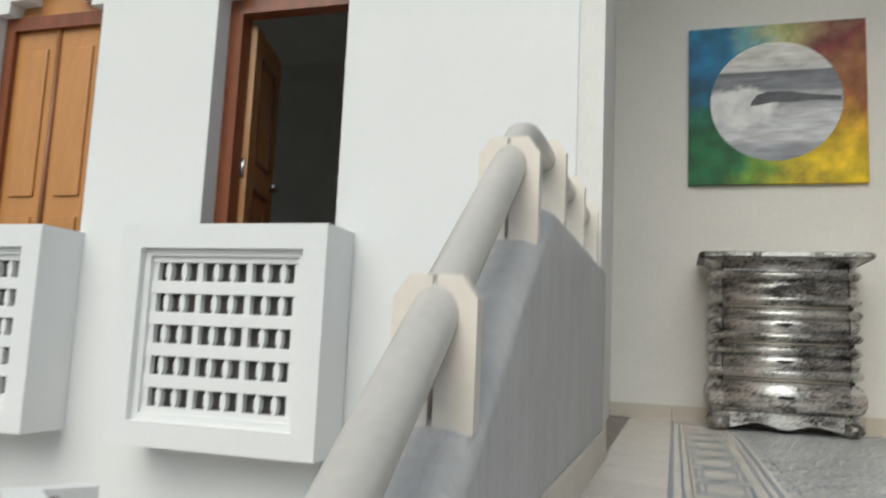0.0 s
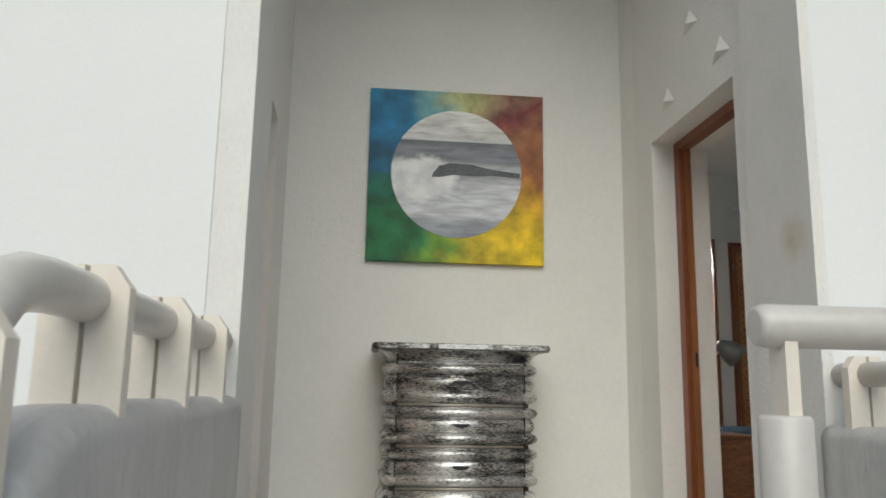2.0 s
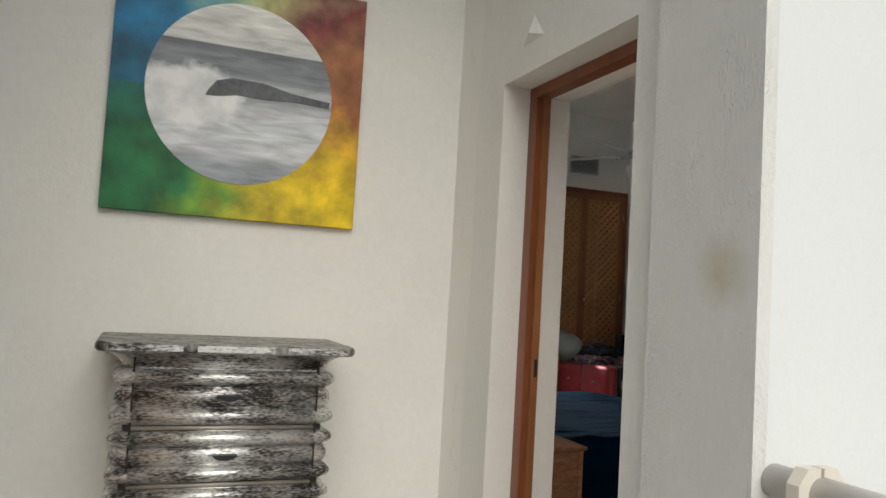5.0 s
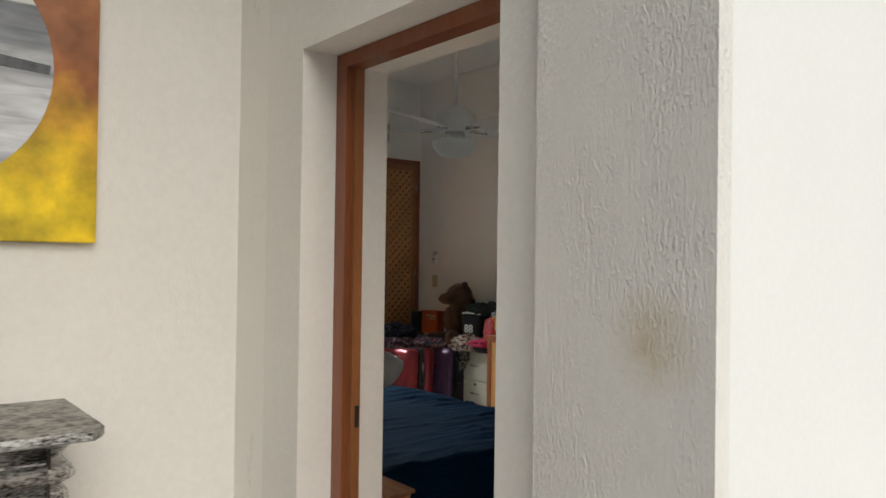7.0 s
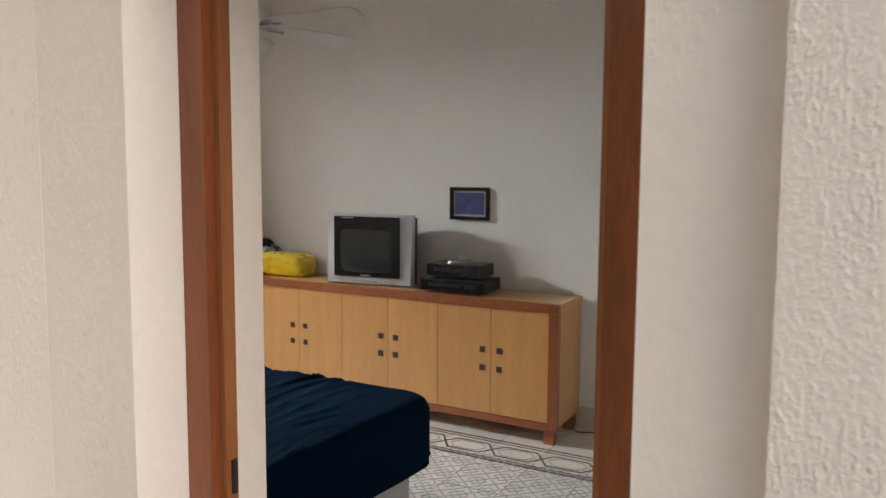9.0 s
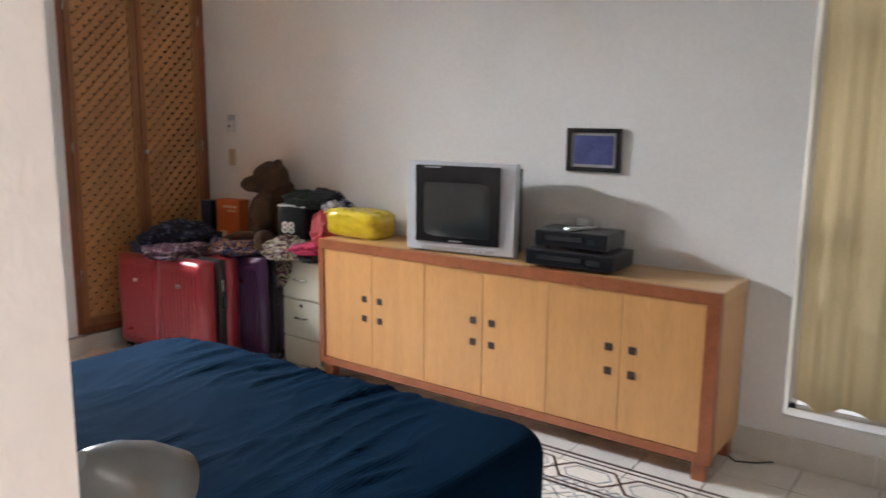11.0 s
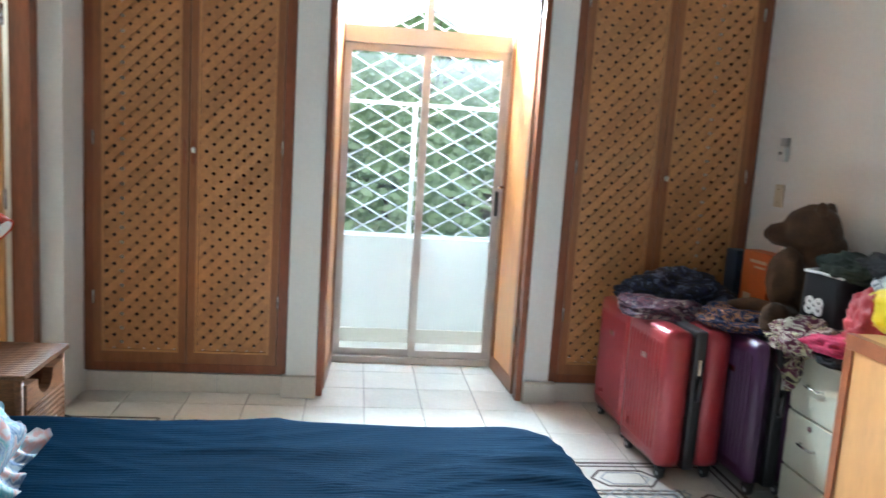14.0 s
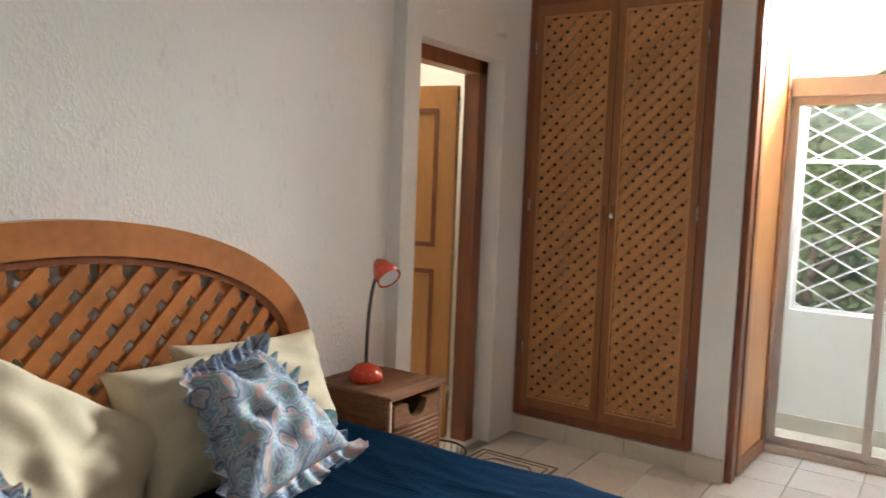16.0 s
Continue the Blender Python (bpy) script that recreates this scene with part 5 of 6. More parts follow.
bmesh.ops.solidify(bm, geom=bm.faces[:], thickness=0.006)
part("cloth", bm, C_WHITE, sf)
heap("pink_top", 4.84, 6.90, ZB + 0.70, (0.09, 0.16, 0.055), C_PINK, "bright pink top draped on the filing cabinet", 7, "clothes")
heap("clothes_pile", 4.87, 6.82, ZB + 0.655, (0.10, 0.10, 0.05), C_BLACK, "black cloth on the filing cabinet", 8)

# cap bag with numbers, dark jackets, pouch
bg = thing("black_bag", 4.955, 7.05, ZB + 0.72, "black drawstring bag with the white number 88", "bag", 10)
bm = B(-0.10, 0.10, -0.105, 0.105, 0, 0.25, bevel=0.03)
for v in bm.verts:
    v.co += 0.008 * Vector((noise.noise(v.co * 14), noise.noise(v.co * 14 + Vector((5, 0, 0))), 0))
for f in bm.faces:
    f.smooth = True
part("sack", bm, C_BLACK, bg)
tx = bpy.data.curves.new("number", "FONT")
tx.body, tx.size, tx.extrude, tx.offset, tx.align_x = "88", 0.095, 0.0012, 0.003, "CENTER"
to = new("number", tx)
dg = bpy.context.evaluated_depsgraph_get()
me = bpy.data.meshes.new_from_object(to.evaluated_get(dg))
bpy.data.objects.remove(to)
me.materials.append(M_WHITEP)
num = new("number", me)
num.parent = bg
num.matrix_basis = pose(-0.112, 0.01, 0.085, 90, 0, -90)
part("drawstring", tube(bmesh.new(), [(-0.09, -0.10, 0.245), (-0.11, 0.0, 0.252), (-0.09, 0.10, 0.245), (0.0, 0.11, 0.25), (0.09, 0.1, 0.25)], 0.006, 8), M_WHITEP, bg)
heap("jacket", 4.98, 7.00, ZB + 0.95, (0.11, 0.16, 0.10), C_GREEN, "dark green jacket crumpled on top of the bag", 11, "jacket")
heap("jacket", 4.985, 6.85, ZB + 0.99, (0.06, 0.12, 0.075), C_BLACK, "black sleeve on top of the pile", 12, "jacket")
heap("patterned_pouch", 4.985, 6.76, ZB + 0.875, (0.07, 0.10, 0.15), print_cloth("white_navy_print", ((0.03, 0.035, 0.07), (0.55, 0.56, 0.55), (0.05, 0.06, 0.12), (0.5, 0.5, 0.48)), 22), "white and navy patterned pouch on the pile", 13, "pouch")
heap("red_bag", 4.945, 6.79, ZB + 0.70, (0.11, 0.10, 0.23), C_REDB, "red nylon bag behind the yellow bag", 14, "bag")

# yellow plastic bag on the sideboard
yb = thing("plastic_bag", 4.985, 6.575, ZB + 0.815, "full yellow plastic carrier bag lying on the sideboard", "bag", 6)
bm = bmesh.new()
r = bmesh.ops.create_cube(bm, size=1.0)
bmesh.ops.subdivide_edges(bm, edges=bm.edges[:], cuts=14, use_grid_fill=True)
for v in bm.verts:
    p = v.co * 2
    q = Vector([math.copysign(abs(c) ** 1.0, c) for c in p])
    m4 = (abs(q.x) ** 5 + abs(q.y) ** 5 + abs(q.z) ** 5) ** 0.2
    q = q / m4
    cr = 1 + 0.07 * (1 - abs(noise.noise(q * 2.6)) * 3) * 0.5 + 0.05 * (1 - 4 * abs(noise.noise(q * 4.5))) * 0.5
    v.co = Vector((q.x * 0.115 * cr, q.y * 0.185 * cr, max(0.0, 0.078 + q.z * 0.080 * cr + 0.010 * q.y)))
for f in bm.faces:
    f.smooth = True
part("bag", bm, M_YELLOW, yb)
bm = blob(bmesh.new(), (-0.02, 0.20, 0.085), (0.07, 0.035, 0.07), 0.5, 3)
part("knot", bm, M_YELLOW, yb, "twisted yellow bag end")

# teddy bear: one plain mesh
bm = bmesh.new()
for c, sz in (((0.03, -0.02, 0.19), (0.15, 0.15, 0.20)), ((0.03, -0.035, 0.33), (0.125, 0.125, 0.12)), ((0.02, 0.0, 0.435), (0.115, 0.12, 0.115)), ((0.0, 0.118, 0.412), (0.055, 0.07, 0.052)), ((0.085, -0.055, 0.53), (0.036, 0.025, 0.034)), ((-0.055, -0.035, 0.535), (0.036, 0.025, 0.034)), ((-0.11, 0.07, 0.24), (0.055, 0.075, 0.13)), ((0.10, -0.09, 0.20), (0.07, 0.06, 0.14)), ((-0.05, 0.17, 0.055), (0.065, 0.15, 0.065)), ((-0.16, 0.05, 0.06), (0.13, 0.075, 0.065)), ((-0.26, 0.07, 0.08), (0.055, 0.06, 0.075))):
    blob(bm, c, sz, 0.10, c[0] * 9, 4)
for v in bm.verts:
    v.co += 0.006 * Vector((noise.noise(v.co * 70), noise.noise(v.co * 70 + Vector((9, 0, 0))), noise.noise(v.co * 70 + Vector((0, 9, 0)))))
tb = tagged(new("teddy_bear", mesh_of("teddy_bear", bm, M_FUR)), "large brown plush teddy bear sitting on the clothes pile", "teddy bear")
tb.matrix_basis = pose(4.985, 7.34, ZB + 0.665, 0, 0, 52)
skin = tb.modifiers.new("skin", "REMESH")
skin.mode, skin.voxel_size, skin.use_smooth_shade = "VOXEL", 0.009, True
ob = thing("orange_box", 5.09, 7.845, ZB + 0.62, "orange cardboard box leaning on the wall", "box", 6)
part("carton", B(-0.05, 0.05, -0.09, 0.125, 0, 0.315, bevel=0.004), M_ORANGE, ob)
M_PRINT = material("box_print", (0.72, 0.55, 0.40), 0.5)
for y0, y1, z0, z1 in ((-0.07, 0.06, 0.26, 0.275), (-0.06, 0.02, 0.235, 0.245), (0.03, 0.09, 0.05, 0.10)):
    part("print", B(-0.0525, -0.0505, y0, y1, z0, z1), M_PRINT, ob)
ob = thing("dark_box", 5.04, 8.04, ZB + 0.50, "slim dark blue box standing by the closet", "box", 3)
part("carton", B(-0.04, 0.04, -0.05, 0.05, 0, 0.42, bevel=0.004), material("dark_blue_card", (0.03, 0.045, 0.08), 0.5), ob)
ob = thing("storage_box", 5.04, 7.86, ZB, "plain brown cardboard box on the floor behind the suitcases", "box")
part("carton", B(-0.12, 0.11, -0.22, 0.24, 0, 0.50), M_BEIGEP, ob)

th = thing("thermostat", 5.178, 7.945, 1.44, "small white wall thermostat", "thermostat")
part("housing", B(-0.03, 0, -0.032, 0.032, 0, 0.075, bevel=0.004), M_WHITEP, th)
part("bracket", B(-0.02, 0, -0.028, 0.028, 0.078, 0.12, bevel=0.003), M_GREYMET, th)
part("display", B(-0.0325, -0.0305, -0.01, 0.012, 0.035, 0.05), M_BLACK, th)
sw = thing("switch_plate", 5.178, 7.95, 1.21, "beige blank switch plate on the wall", "switch")
part("plate", B(-0.012, 0, -0.036, 0.036, 0, 0.115, bevel=0.003), M_BEIGEP, sw)
for z in (0.025, 0.09):
    part("screw", tube(bmesh.new(), [(-0.0135, 0, z), (-0.0115, 0, z)], 0.004, 8), M_STEEL, sw)
av = thing("air_vent", 4.62, 8.23, 2.62, "grey metal air vent grille above the closet", "air vent")
part("frame", boxes((-0.17, 0.17, -0.015, -0.001, 0, 0.015), (-0.17, 0.17, -0.015, -0.001, 0.17, 0.185), (-0.17, -0.155, -0.015, -0.001, 0.015, 0.17), (0.155, 0.17, -0.015, -0.001, 0.015, 0.17)), M_GREYMET, av)
for i in range(9):
    share("slat", mesh_of("slat", prism(bmesh.new(), [(-0.013, 0.02 + i * 0.0165), (-0.011, 0.018 + i * 0.0165), (-0.002, 0.030 + i * 0.0165), (-0.004, 0.032 + i * 0.0165)], "x", -0.155, 0.155), M_GREYMET), av, pose(0, 0, 0))
# Near-black sheet: shade behind the slats put into the colour.
part("backing", B(-0.155, 0.155, -0.002, -0.0005, 0.015, 0.17), M_DARK, av)


def ceiling_fan(x, y, z, top, label):
    """The origin is at the middle of the motor."""
    f = thing("ceiling_fan", x, y, z, label, "ceiling fan")
    part("rod", tube(bmesh.new(), [(0, 0, 0.08), (0, 0, top - z)], 0.013, 12), M_WHITEP, f)
    part("canopy", lathe(bmesh.new(), [(0.02, top - z - 0.09), (0.06, top - z - 0.03), (0.065, top - z)], 24), M_WHITEP, f)
    part("motor", lathe(bmesh.new(), [(0.03, 0.10), (0.07, 0.085), (0.115, 0.05), (0.12, 0.0), (0.10, -0.03), (0.06, -0.045)], 28), M_WHITEP, f, "white motor housing with silver bands")
    part("switch_housing", lathe(bmesh.new(), [(0.055, -0.045), (0.06, -0.08), (0.05, -0.09)], 24), M_STEEL, f)
    part("lamp_bowl", lathe(bmesh.new(), [(0.10, -0.09), (0.125, -0.10), (0.12, -0.135), (0.085, -0.175), (0.03, -0.19)], 28), M_FROST, f, "frosted glass lamp bowl")
    for i in range(5):
        a = 2 * math.pi * i / 5 - 0.25
        ir = tube(bmesh.new(), [(0.09 * math.cos(a), 0.09 * math.sin(a), -0.03), (0.20 * math.cos(a), 0.20 * math.sin(a), -0.035)], 0.010, 8)
        part("blade_iron", ir, M_STEEL, f)
        bl = new("blade", mesh_of("blade", prism(bmesh.new(), [(0.17, -0.05), (0.56, -0.066), (0.585, -0.03), (0.585, 0.03), (0.56, 0.066), (0.17, 0.05)], "z", -0.004, 0.004), M_WHITEP))
        bl.parent = f
        bl.matrix_basis = Matrix.Rotation(a, 4, "Z") @ pose(0, 0, -0.032, -15, 0, 0)
    return f


ceiling_fan(3.28, 5.34, 2.245, ZC, "white five-blade ceiling fan with a glass lamp bowl")

# cable behind the sideboard, small bottle by the door
cb = thing("cable", 5.10, 4.42, ZB, "thin black cable on the floor beside the sideboard", "cable")
part("cord", tube(bmesh.new(), [(0.02, 0.06, 0.004), (-0.04, 0.0, 0.004), (0.0, -0.08, 0.004), (0.05, -0.14, 0.006)], 0.004, 6), M_BLACK, cb)
bt = thing("blue_bottle", 4.62, 3.335, ZB, "blue spray bottle standing on a white stool", "bottle")
part("bottle", lathe(bmesh.new(), [(0.05, 0.42), (0.055, 0.44), (0.055, 0.56), (0.03, 0.62), (0.02, 0.68)], 18), material("blue_plastic", (0.02, 0.07, 0.30), 0.35), bt)
part("stool", boxes((-0.13, 0.13, -0.13, 0.13, 0.38, 0.4195), (-0.12, -0.09, -0.12, -0.09, 0, 0.38), (0.09, 0.12, -0.12, -0.09, 0, 0.38), (-0.12, -0.09, 0.09, 0.12, 0, 0.38), (0.09, 0.12, 0.09, 0.12, 0, 0.38)), M_WHITEP, bt)

# ---- landing ----


def lattice_box(x, y, z, w, d, h, rz, label):
    """Projecting parapet box with a pierced front; the origin is at its lower left back corner."""
    b = thing("parapet_box", x, y, z, label, "parapet", rz, "pierced parapet boxes")
    fr = 0.10
    for q in ((0, fr, -d, -d + 0.10, 0, h), (w - fr, w, -d, -d + 0.10, 0, h), (fr, w - fr, -d, -d + 0.10, 0, fr), (fr, w - fr, -d, -d + 0.10, h - fr, h), (0, 0.05, -d + 0.10, 0, 0, h), (w - 0.05, w, -d + 0.10, 0, 0, h), (0.05, w - 0.05, -d + 0.10, 0, 0, 0.05)):
        part("panel", B(*q), M_FACADE, b, "white rendered panel")
    iw, ih = w - 2 * fr, h - 2 * fr
    part("rim", boxes((fr, fr + 0.03, -d + 0.03, -d + 0.06, fr, h - fr), (w - fr - 0.03, w - fr, -d + 0.03, -d + 0.06, fr, h - fr), (fr + 0.03, w - fr - 0.03, -d + 0.03, -d + 0.06, fr, fr + 0.03), (fr + 0.03, w - fr - 0.03, -d + 0.03, -d + 0.06, h - fr - 0.03, h - fr)), M_FACADE, b)
    x0, x1, z0, z1 = fr + 0.03, w - fr - 0.03, fr + 0.03, h - fr - 0.03
    rows = 5
    rh = (z1 - z0) / rows
    for i in range(rows + 1):
        zc = z0 + i * rh
        part("cross_bar", B(x0, x1, -d + 0.045, -d + 0.085, max(z0, zc - 0.026), min(z1, zc + 0.026)), M_FACADE, b)
    cw = (x1 - x0) / 9
    wide = mesh_of("baluster", boxes((-0.013, 0.013, 0, 0.03, 0.0262, rh - 0.0262)), M_FACADE)
    prof = [(-0.007, 0.0262), (0.007, 0.0262), (0.007, 0.036), (0.013, 0.045), (0.013, rh - 0.045), (0.007, rh - 0.036), (0.007, rh - 0.0262), (-0.007, rh - 0.0262), (-0.007, rh - 0.036), (-0.013, rh - 0.045), (-0.013, 0.045), (-0.007, 0.036)]
    turned = mesh_of("baluster", prism(bmesh.new(), prof, "y", 0, 0.03), M_FACADE)
    for i in range(rows):
        for k in range(10):
            me = wide if k % 3 == 0 else turned
            share("baluster", me, b, pose(x0 + k * cw + (0.013 if k == 0 else -0.013 if k == 9 else 0), -d + 0.05, z0 + i * rh))
    # Dark sheet that paints in the shade inside the box.
    part("back", B(0.051, w - 0.051, -d + 0.112, -d + 0.14, 0.051, h - 0.02), M_SLOT_SHADE, b)
    return b


lattice_box(-2.08, 2.668, 0.05, 0.946, 0.25, 0.905, 0, "white projecting parapet box with a pierced front below an open door")
lattice_box(-3.455, 2.668, 0.05, 0.946, 0.25, 0.905, 0, "white projecting parapet box with a pierced front below a closed door")
lattice_box(-1.484, 1.70, -0.845, 0.946, 0.25, 0.905, -38, "lower white parapet box with a pierced front in the stairwell")

# doors across the stairwell
d1 = tagged(thing("far_door", (D1L + D1R) / 2, 2.80, 0.30, "wooden double door frame with one leaf open across the stairwell", "door"), kind="structure")
W2 = (D1R - D1L) / 2
part("door_frame", boxes((-W2, -W2 + 0.07, -0.03, 0.05, 0, 1.72), (W2 - 0.045, W2, -0.03, 0.05, 0, 1.72), (-W2, W2, -0.03, 0.05, 1.72, 1.79)), M_WOOD_RED, d1)
part("transom", prism(bmesh.new(), [(-W2, 1.791), (W2, 1.791), (W2 - 0.19, 1.92), (W2 - 0.25, 2.02), (-W2 + 0.25, 2.02), (-W2 + 0.19, 1.92)], "y", 0.0, 0.03), M_WOOD_DOOR, d1, "shaped orange wood board over the door")
panel_leaf("far_door_leaf", D1L + 0.075, 2.86, 0.30, 106, 0.50, 1.70, "open wooden door leaf across the stairwell")
d0 = tagged(thing("far_door", (D0L + D0R) / 2, 2.76, 0.30, "closed wooden double door with raised panels across the stairwell", "door"), kind="structure")
part("door_frame", boxes((-W2, -W2 + 0.06, -0.03, 0.05, 0, 1.72), (W2 - 0.06, W2, -0.03, 0.05, 0, 1.72), (-W2, W2, -0.03, 0.05, 1.72, 1.79)), M_WOOD_RED, d0)
part("transom", prism(bmesh.new(), [(-W2, 1.791), (W2, 1.791), (W2 - 0.19, 1.92), (W2 - 0.25, 2.02), (-W2 + 0.25, 2.02), (-W2 + 0.19, 1.92)], "y", 0.0, 0.03), M_WOOD_DOOR, d0, "shaped orange wood board over the door")
for a, b in ((-W2 + 0.061, -0.012), (0.012, W2 - 0.061)):
    lf = part("leaf", B(a, b, 0.0, 0.03, 0, 1.719), M_WOOD_DOOR, d0)
    for z0, z1 in ((0.12, 0.75), (0.85, 1.62)):
        part("panel", B(a + 0.05, b - 0.05, -0.012, -0.0005, z0, z1, bevel=0.008), M_WOOD_DOOR, lf)
part("cover_strip", tube(bmesh.new(), [(0, -0.005, 0), (0, -0.005, 1.719)], 0.013, 10), M_WOOD_MID, d0)
fp = thing("picture_frame", -2.6, 6.395, 1.42, "small red-brown framed picture in the room across the stairwell", "picture")
part("frame", B(-0.11, 0.11, -0.03, 0, -0.14, 0.14, bevel=0.01), M_WOOD_RED, fp)
part("picture", B(-0.08, 0.08, -0.034, -0.0305, -0.11, 0.11), M_DARK, fp)
wr = thing("wardrobe", -2.05, 6.15, 0.2, "dark wooden wardrobe in the room across the stairwell", "wardrobe")
part("body", B(-0.35, 0.6, -0.25, 0.24, 0, 1.55, bevel=0.01), M_WOOD_RED, wr)
for a in (-0.33, 0.13):
    part("door", B(a, a + 0.45, -0.265, -0.2505, 0.05, 1.50, bevel=0.004), M_WOOD_RED, wr)
ceiling_fan(-1.75, 5.0, 2.30, ZC, "dim ceiling fan in the room across the stairwell")

# west and east landing door frames
dw = tagged(thing("landing_door", -0.34, 3.605, ZL, "wooden door in a reddish frame on the landing", "door"), kind="structure")
part("door_frame", boxes((-0.06, 0.03, 0.36, 0.443, 0, 1.93), (-0.06, 0.03, -0.443, -0.36, 0, 1.93), (-0.06, 0.03, -0.443, 0.443, 1.931, 1.998)), M_WOOD_RED, dw)
part("leaf", B(-0.04, 0.0, -0.359, 0.359, 0.01, 1.93), M_WOOD_DOOR, dw)


def triangle_relief(x, y, z, side, w, h, label):
    """A small three-sided pyramid on a wall that faces +x or -x."""
    bm = bmesh.new()
    v = [bm.verts.new(p) for p in ((0, -w / 2, 0), (0, w / 2, 0), (0, 0, h), (side * 0.022, 0.0, h * 0.25))]
    for q in ((0, 1, 3), (1, 2, 3), (2, 0, 3), (0, 2, 1)):
        bm.faces.new([v[i] for i in q])
    bmesh.ops.recalc_face_normals(bm, faces=bm.faces)
    t = tagged(new("triangle_relief", mesh_of("triangle_relief", bm, M_PLASTER)), label, "wall relief", "triangle reliefs", "")
    t.matrix_basis = pose(x, y, z)
    return t


RELIEF = "small white triangular plaster relief above a door"
for y, z in ((3.84, 2.223), (3.56, 2.49), (3.285, 2.228)):
    triangle_relief(1.6595, y, z, -1, 0.16, 0.095, RELIEF)
for y, z in ((7.37, 2.21), (7.90, 2.205)):
    triangle_relief(1.6855, y, z, 1, 0.15, 0.085, RELIEF)


# painting
def canvas_material():
    m = material("rainbow_canvas", (0.5, 0.4, 0.1), 0.55, bump=0.15)
    n, l = m.node_tree.nodes, m.node_tree.links
    b = n["Principled BSDF"]
    tc, sep = n.new("ShaderNodeTexCoord"), n.new("ShaderNodeSeparateXYZ")
    l.new(tc.outputs["Object"], sep.inputs[0])
    no = n.new("ShaderNodeTexNoise")
    no.inputs["Scale"].default_value, no.inputs["Detail"].default_value = 6, 6
    l.new(tc.outputs["Object"], no.inputs["Vector"])
    at = n.new("ShaderNodeMath")
    at.operation = "ARCTAN2"
    l.new(sep.outputs["Z"], at.inputs[0])
    l.new(sep.outputs["X"], at.inputs[1])
    mr = n.new("ShaderNodeMapRange")
    mr.inputs[1].default_value, mr.inputs[2].default_value = -math.pi, math.pi
    l.new(at.outputs[0], mr.inputs[0])
    ma = n.new("ShaderNodeMath")
    ma.operation = "MULTIPLY_ADD"
    l.new(no.outputs["Fac"], ma.inputs[0])
    ma.inputs[1].default_value = 0.16
    sb = n.new("ShaderNodeMath")
    sb.operation = "SUBTRACT"
    sb.inputs[1].default_value = 0.08
    l.new(mr.outputs[0], sb.inputs[0])
    l.new(sb.outputs[0], ma.inputs[2])
    ra = n.new("ShaderNodeValToRGB")
    # angle from the west, through south, east, north and back
    cols = ((0.0, (0.01, 0.13, 0.13)), (0.06, (0.012, 0.14, 0.05)), (0.15, (0.02, 0.16, 0.05)), (0.21, (0.16, 0.30, 0.03)), (0.27, (0.62, 0.48, 0.02)), (0.38, (0.72, 0.50, 0.01)), (0.44, (0.60, 0.33, 0.02)), (0.50, (0.30, 0.10, 0.03)), (0.58, (0.30, 0.12, 0.05)), (0.64, (0.17, 0.025, 0.03)), (0.69, (0.33, 0.22, 0.12)), (0.74, (0.52, 0.52, 0.22)), (0.79, (0.20, 0.36, 0.32)), (0.85, (0.015, 0.19, 0.36)), (0.92, (0.01, 0.15, 0.33)), (0.97, (0.01, 0.12, 0.22)))
    r = ra.color_ramp
    while len(r.elements) < len(cols):
        r.elements.new(0.5)
    for e, (p, c) in zip(r.elements, cols):
        e.position, e.color = p, (*c, 1)
    l.new(ma.outputs[0], ra.inputs[0])
    hs = n.new("ShaderNodeHueSaturation")
    n2 = n.new("ShaderNodeTexNoise")
    n2.inputs["Scale"].default_value, n2.inputs["Detail"].default_value = 9, 8
    l.new(tc.outputs["Object"], n2.inputs["Vector"])
    m2 = n.new("ShaderNodeMapRange")
    m2.inputs[1].default_value, m2.inputs[2].default_value, m2.inputs[3].default_value, m2.inputs[4].default_value = 0.3, 0.7, 0.55, 1.45
    l.new(n2.outputs["Fac"], m2.inputs[0])
    l.new(m2.outputs[0], hs.inputs["Value"])
    l.new(ra.outputs[0], hs.inputs["Color"])
    l.new(hs.outputs[0], b.inputs["Base Color"])
    return m


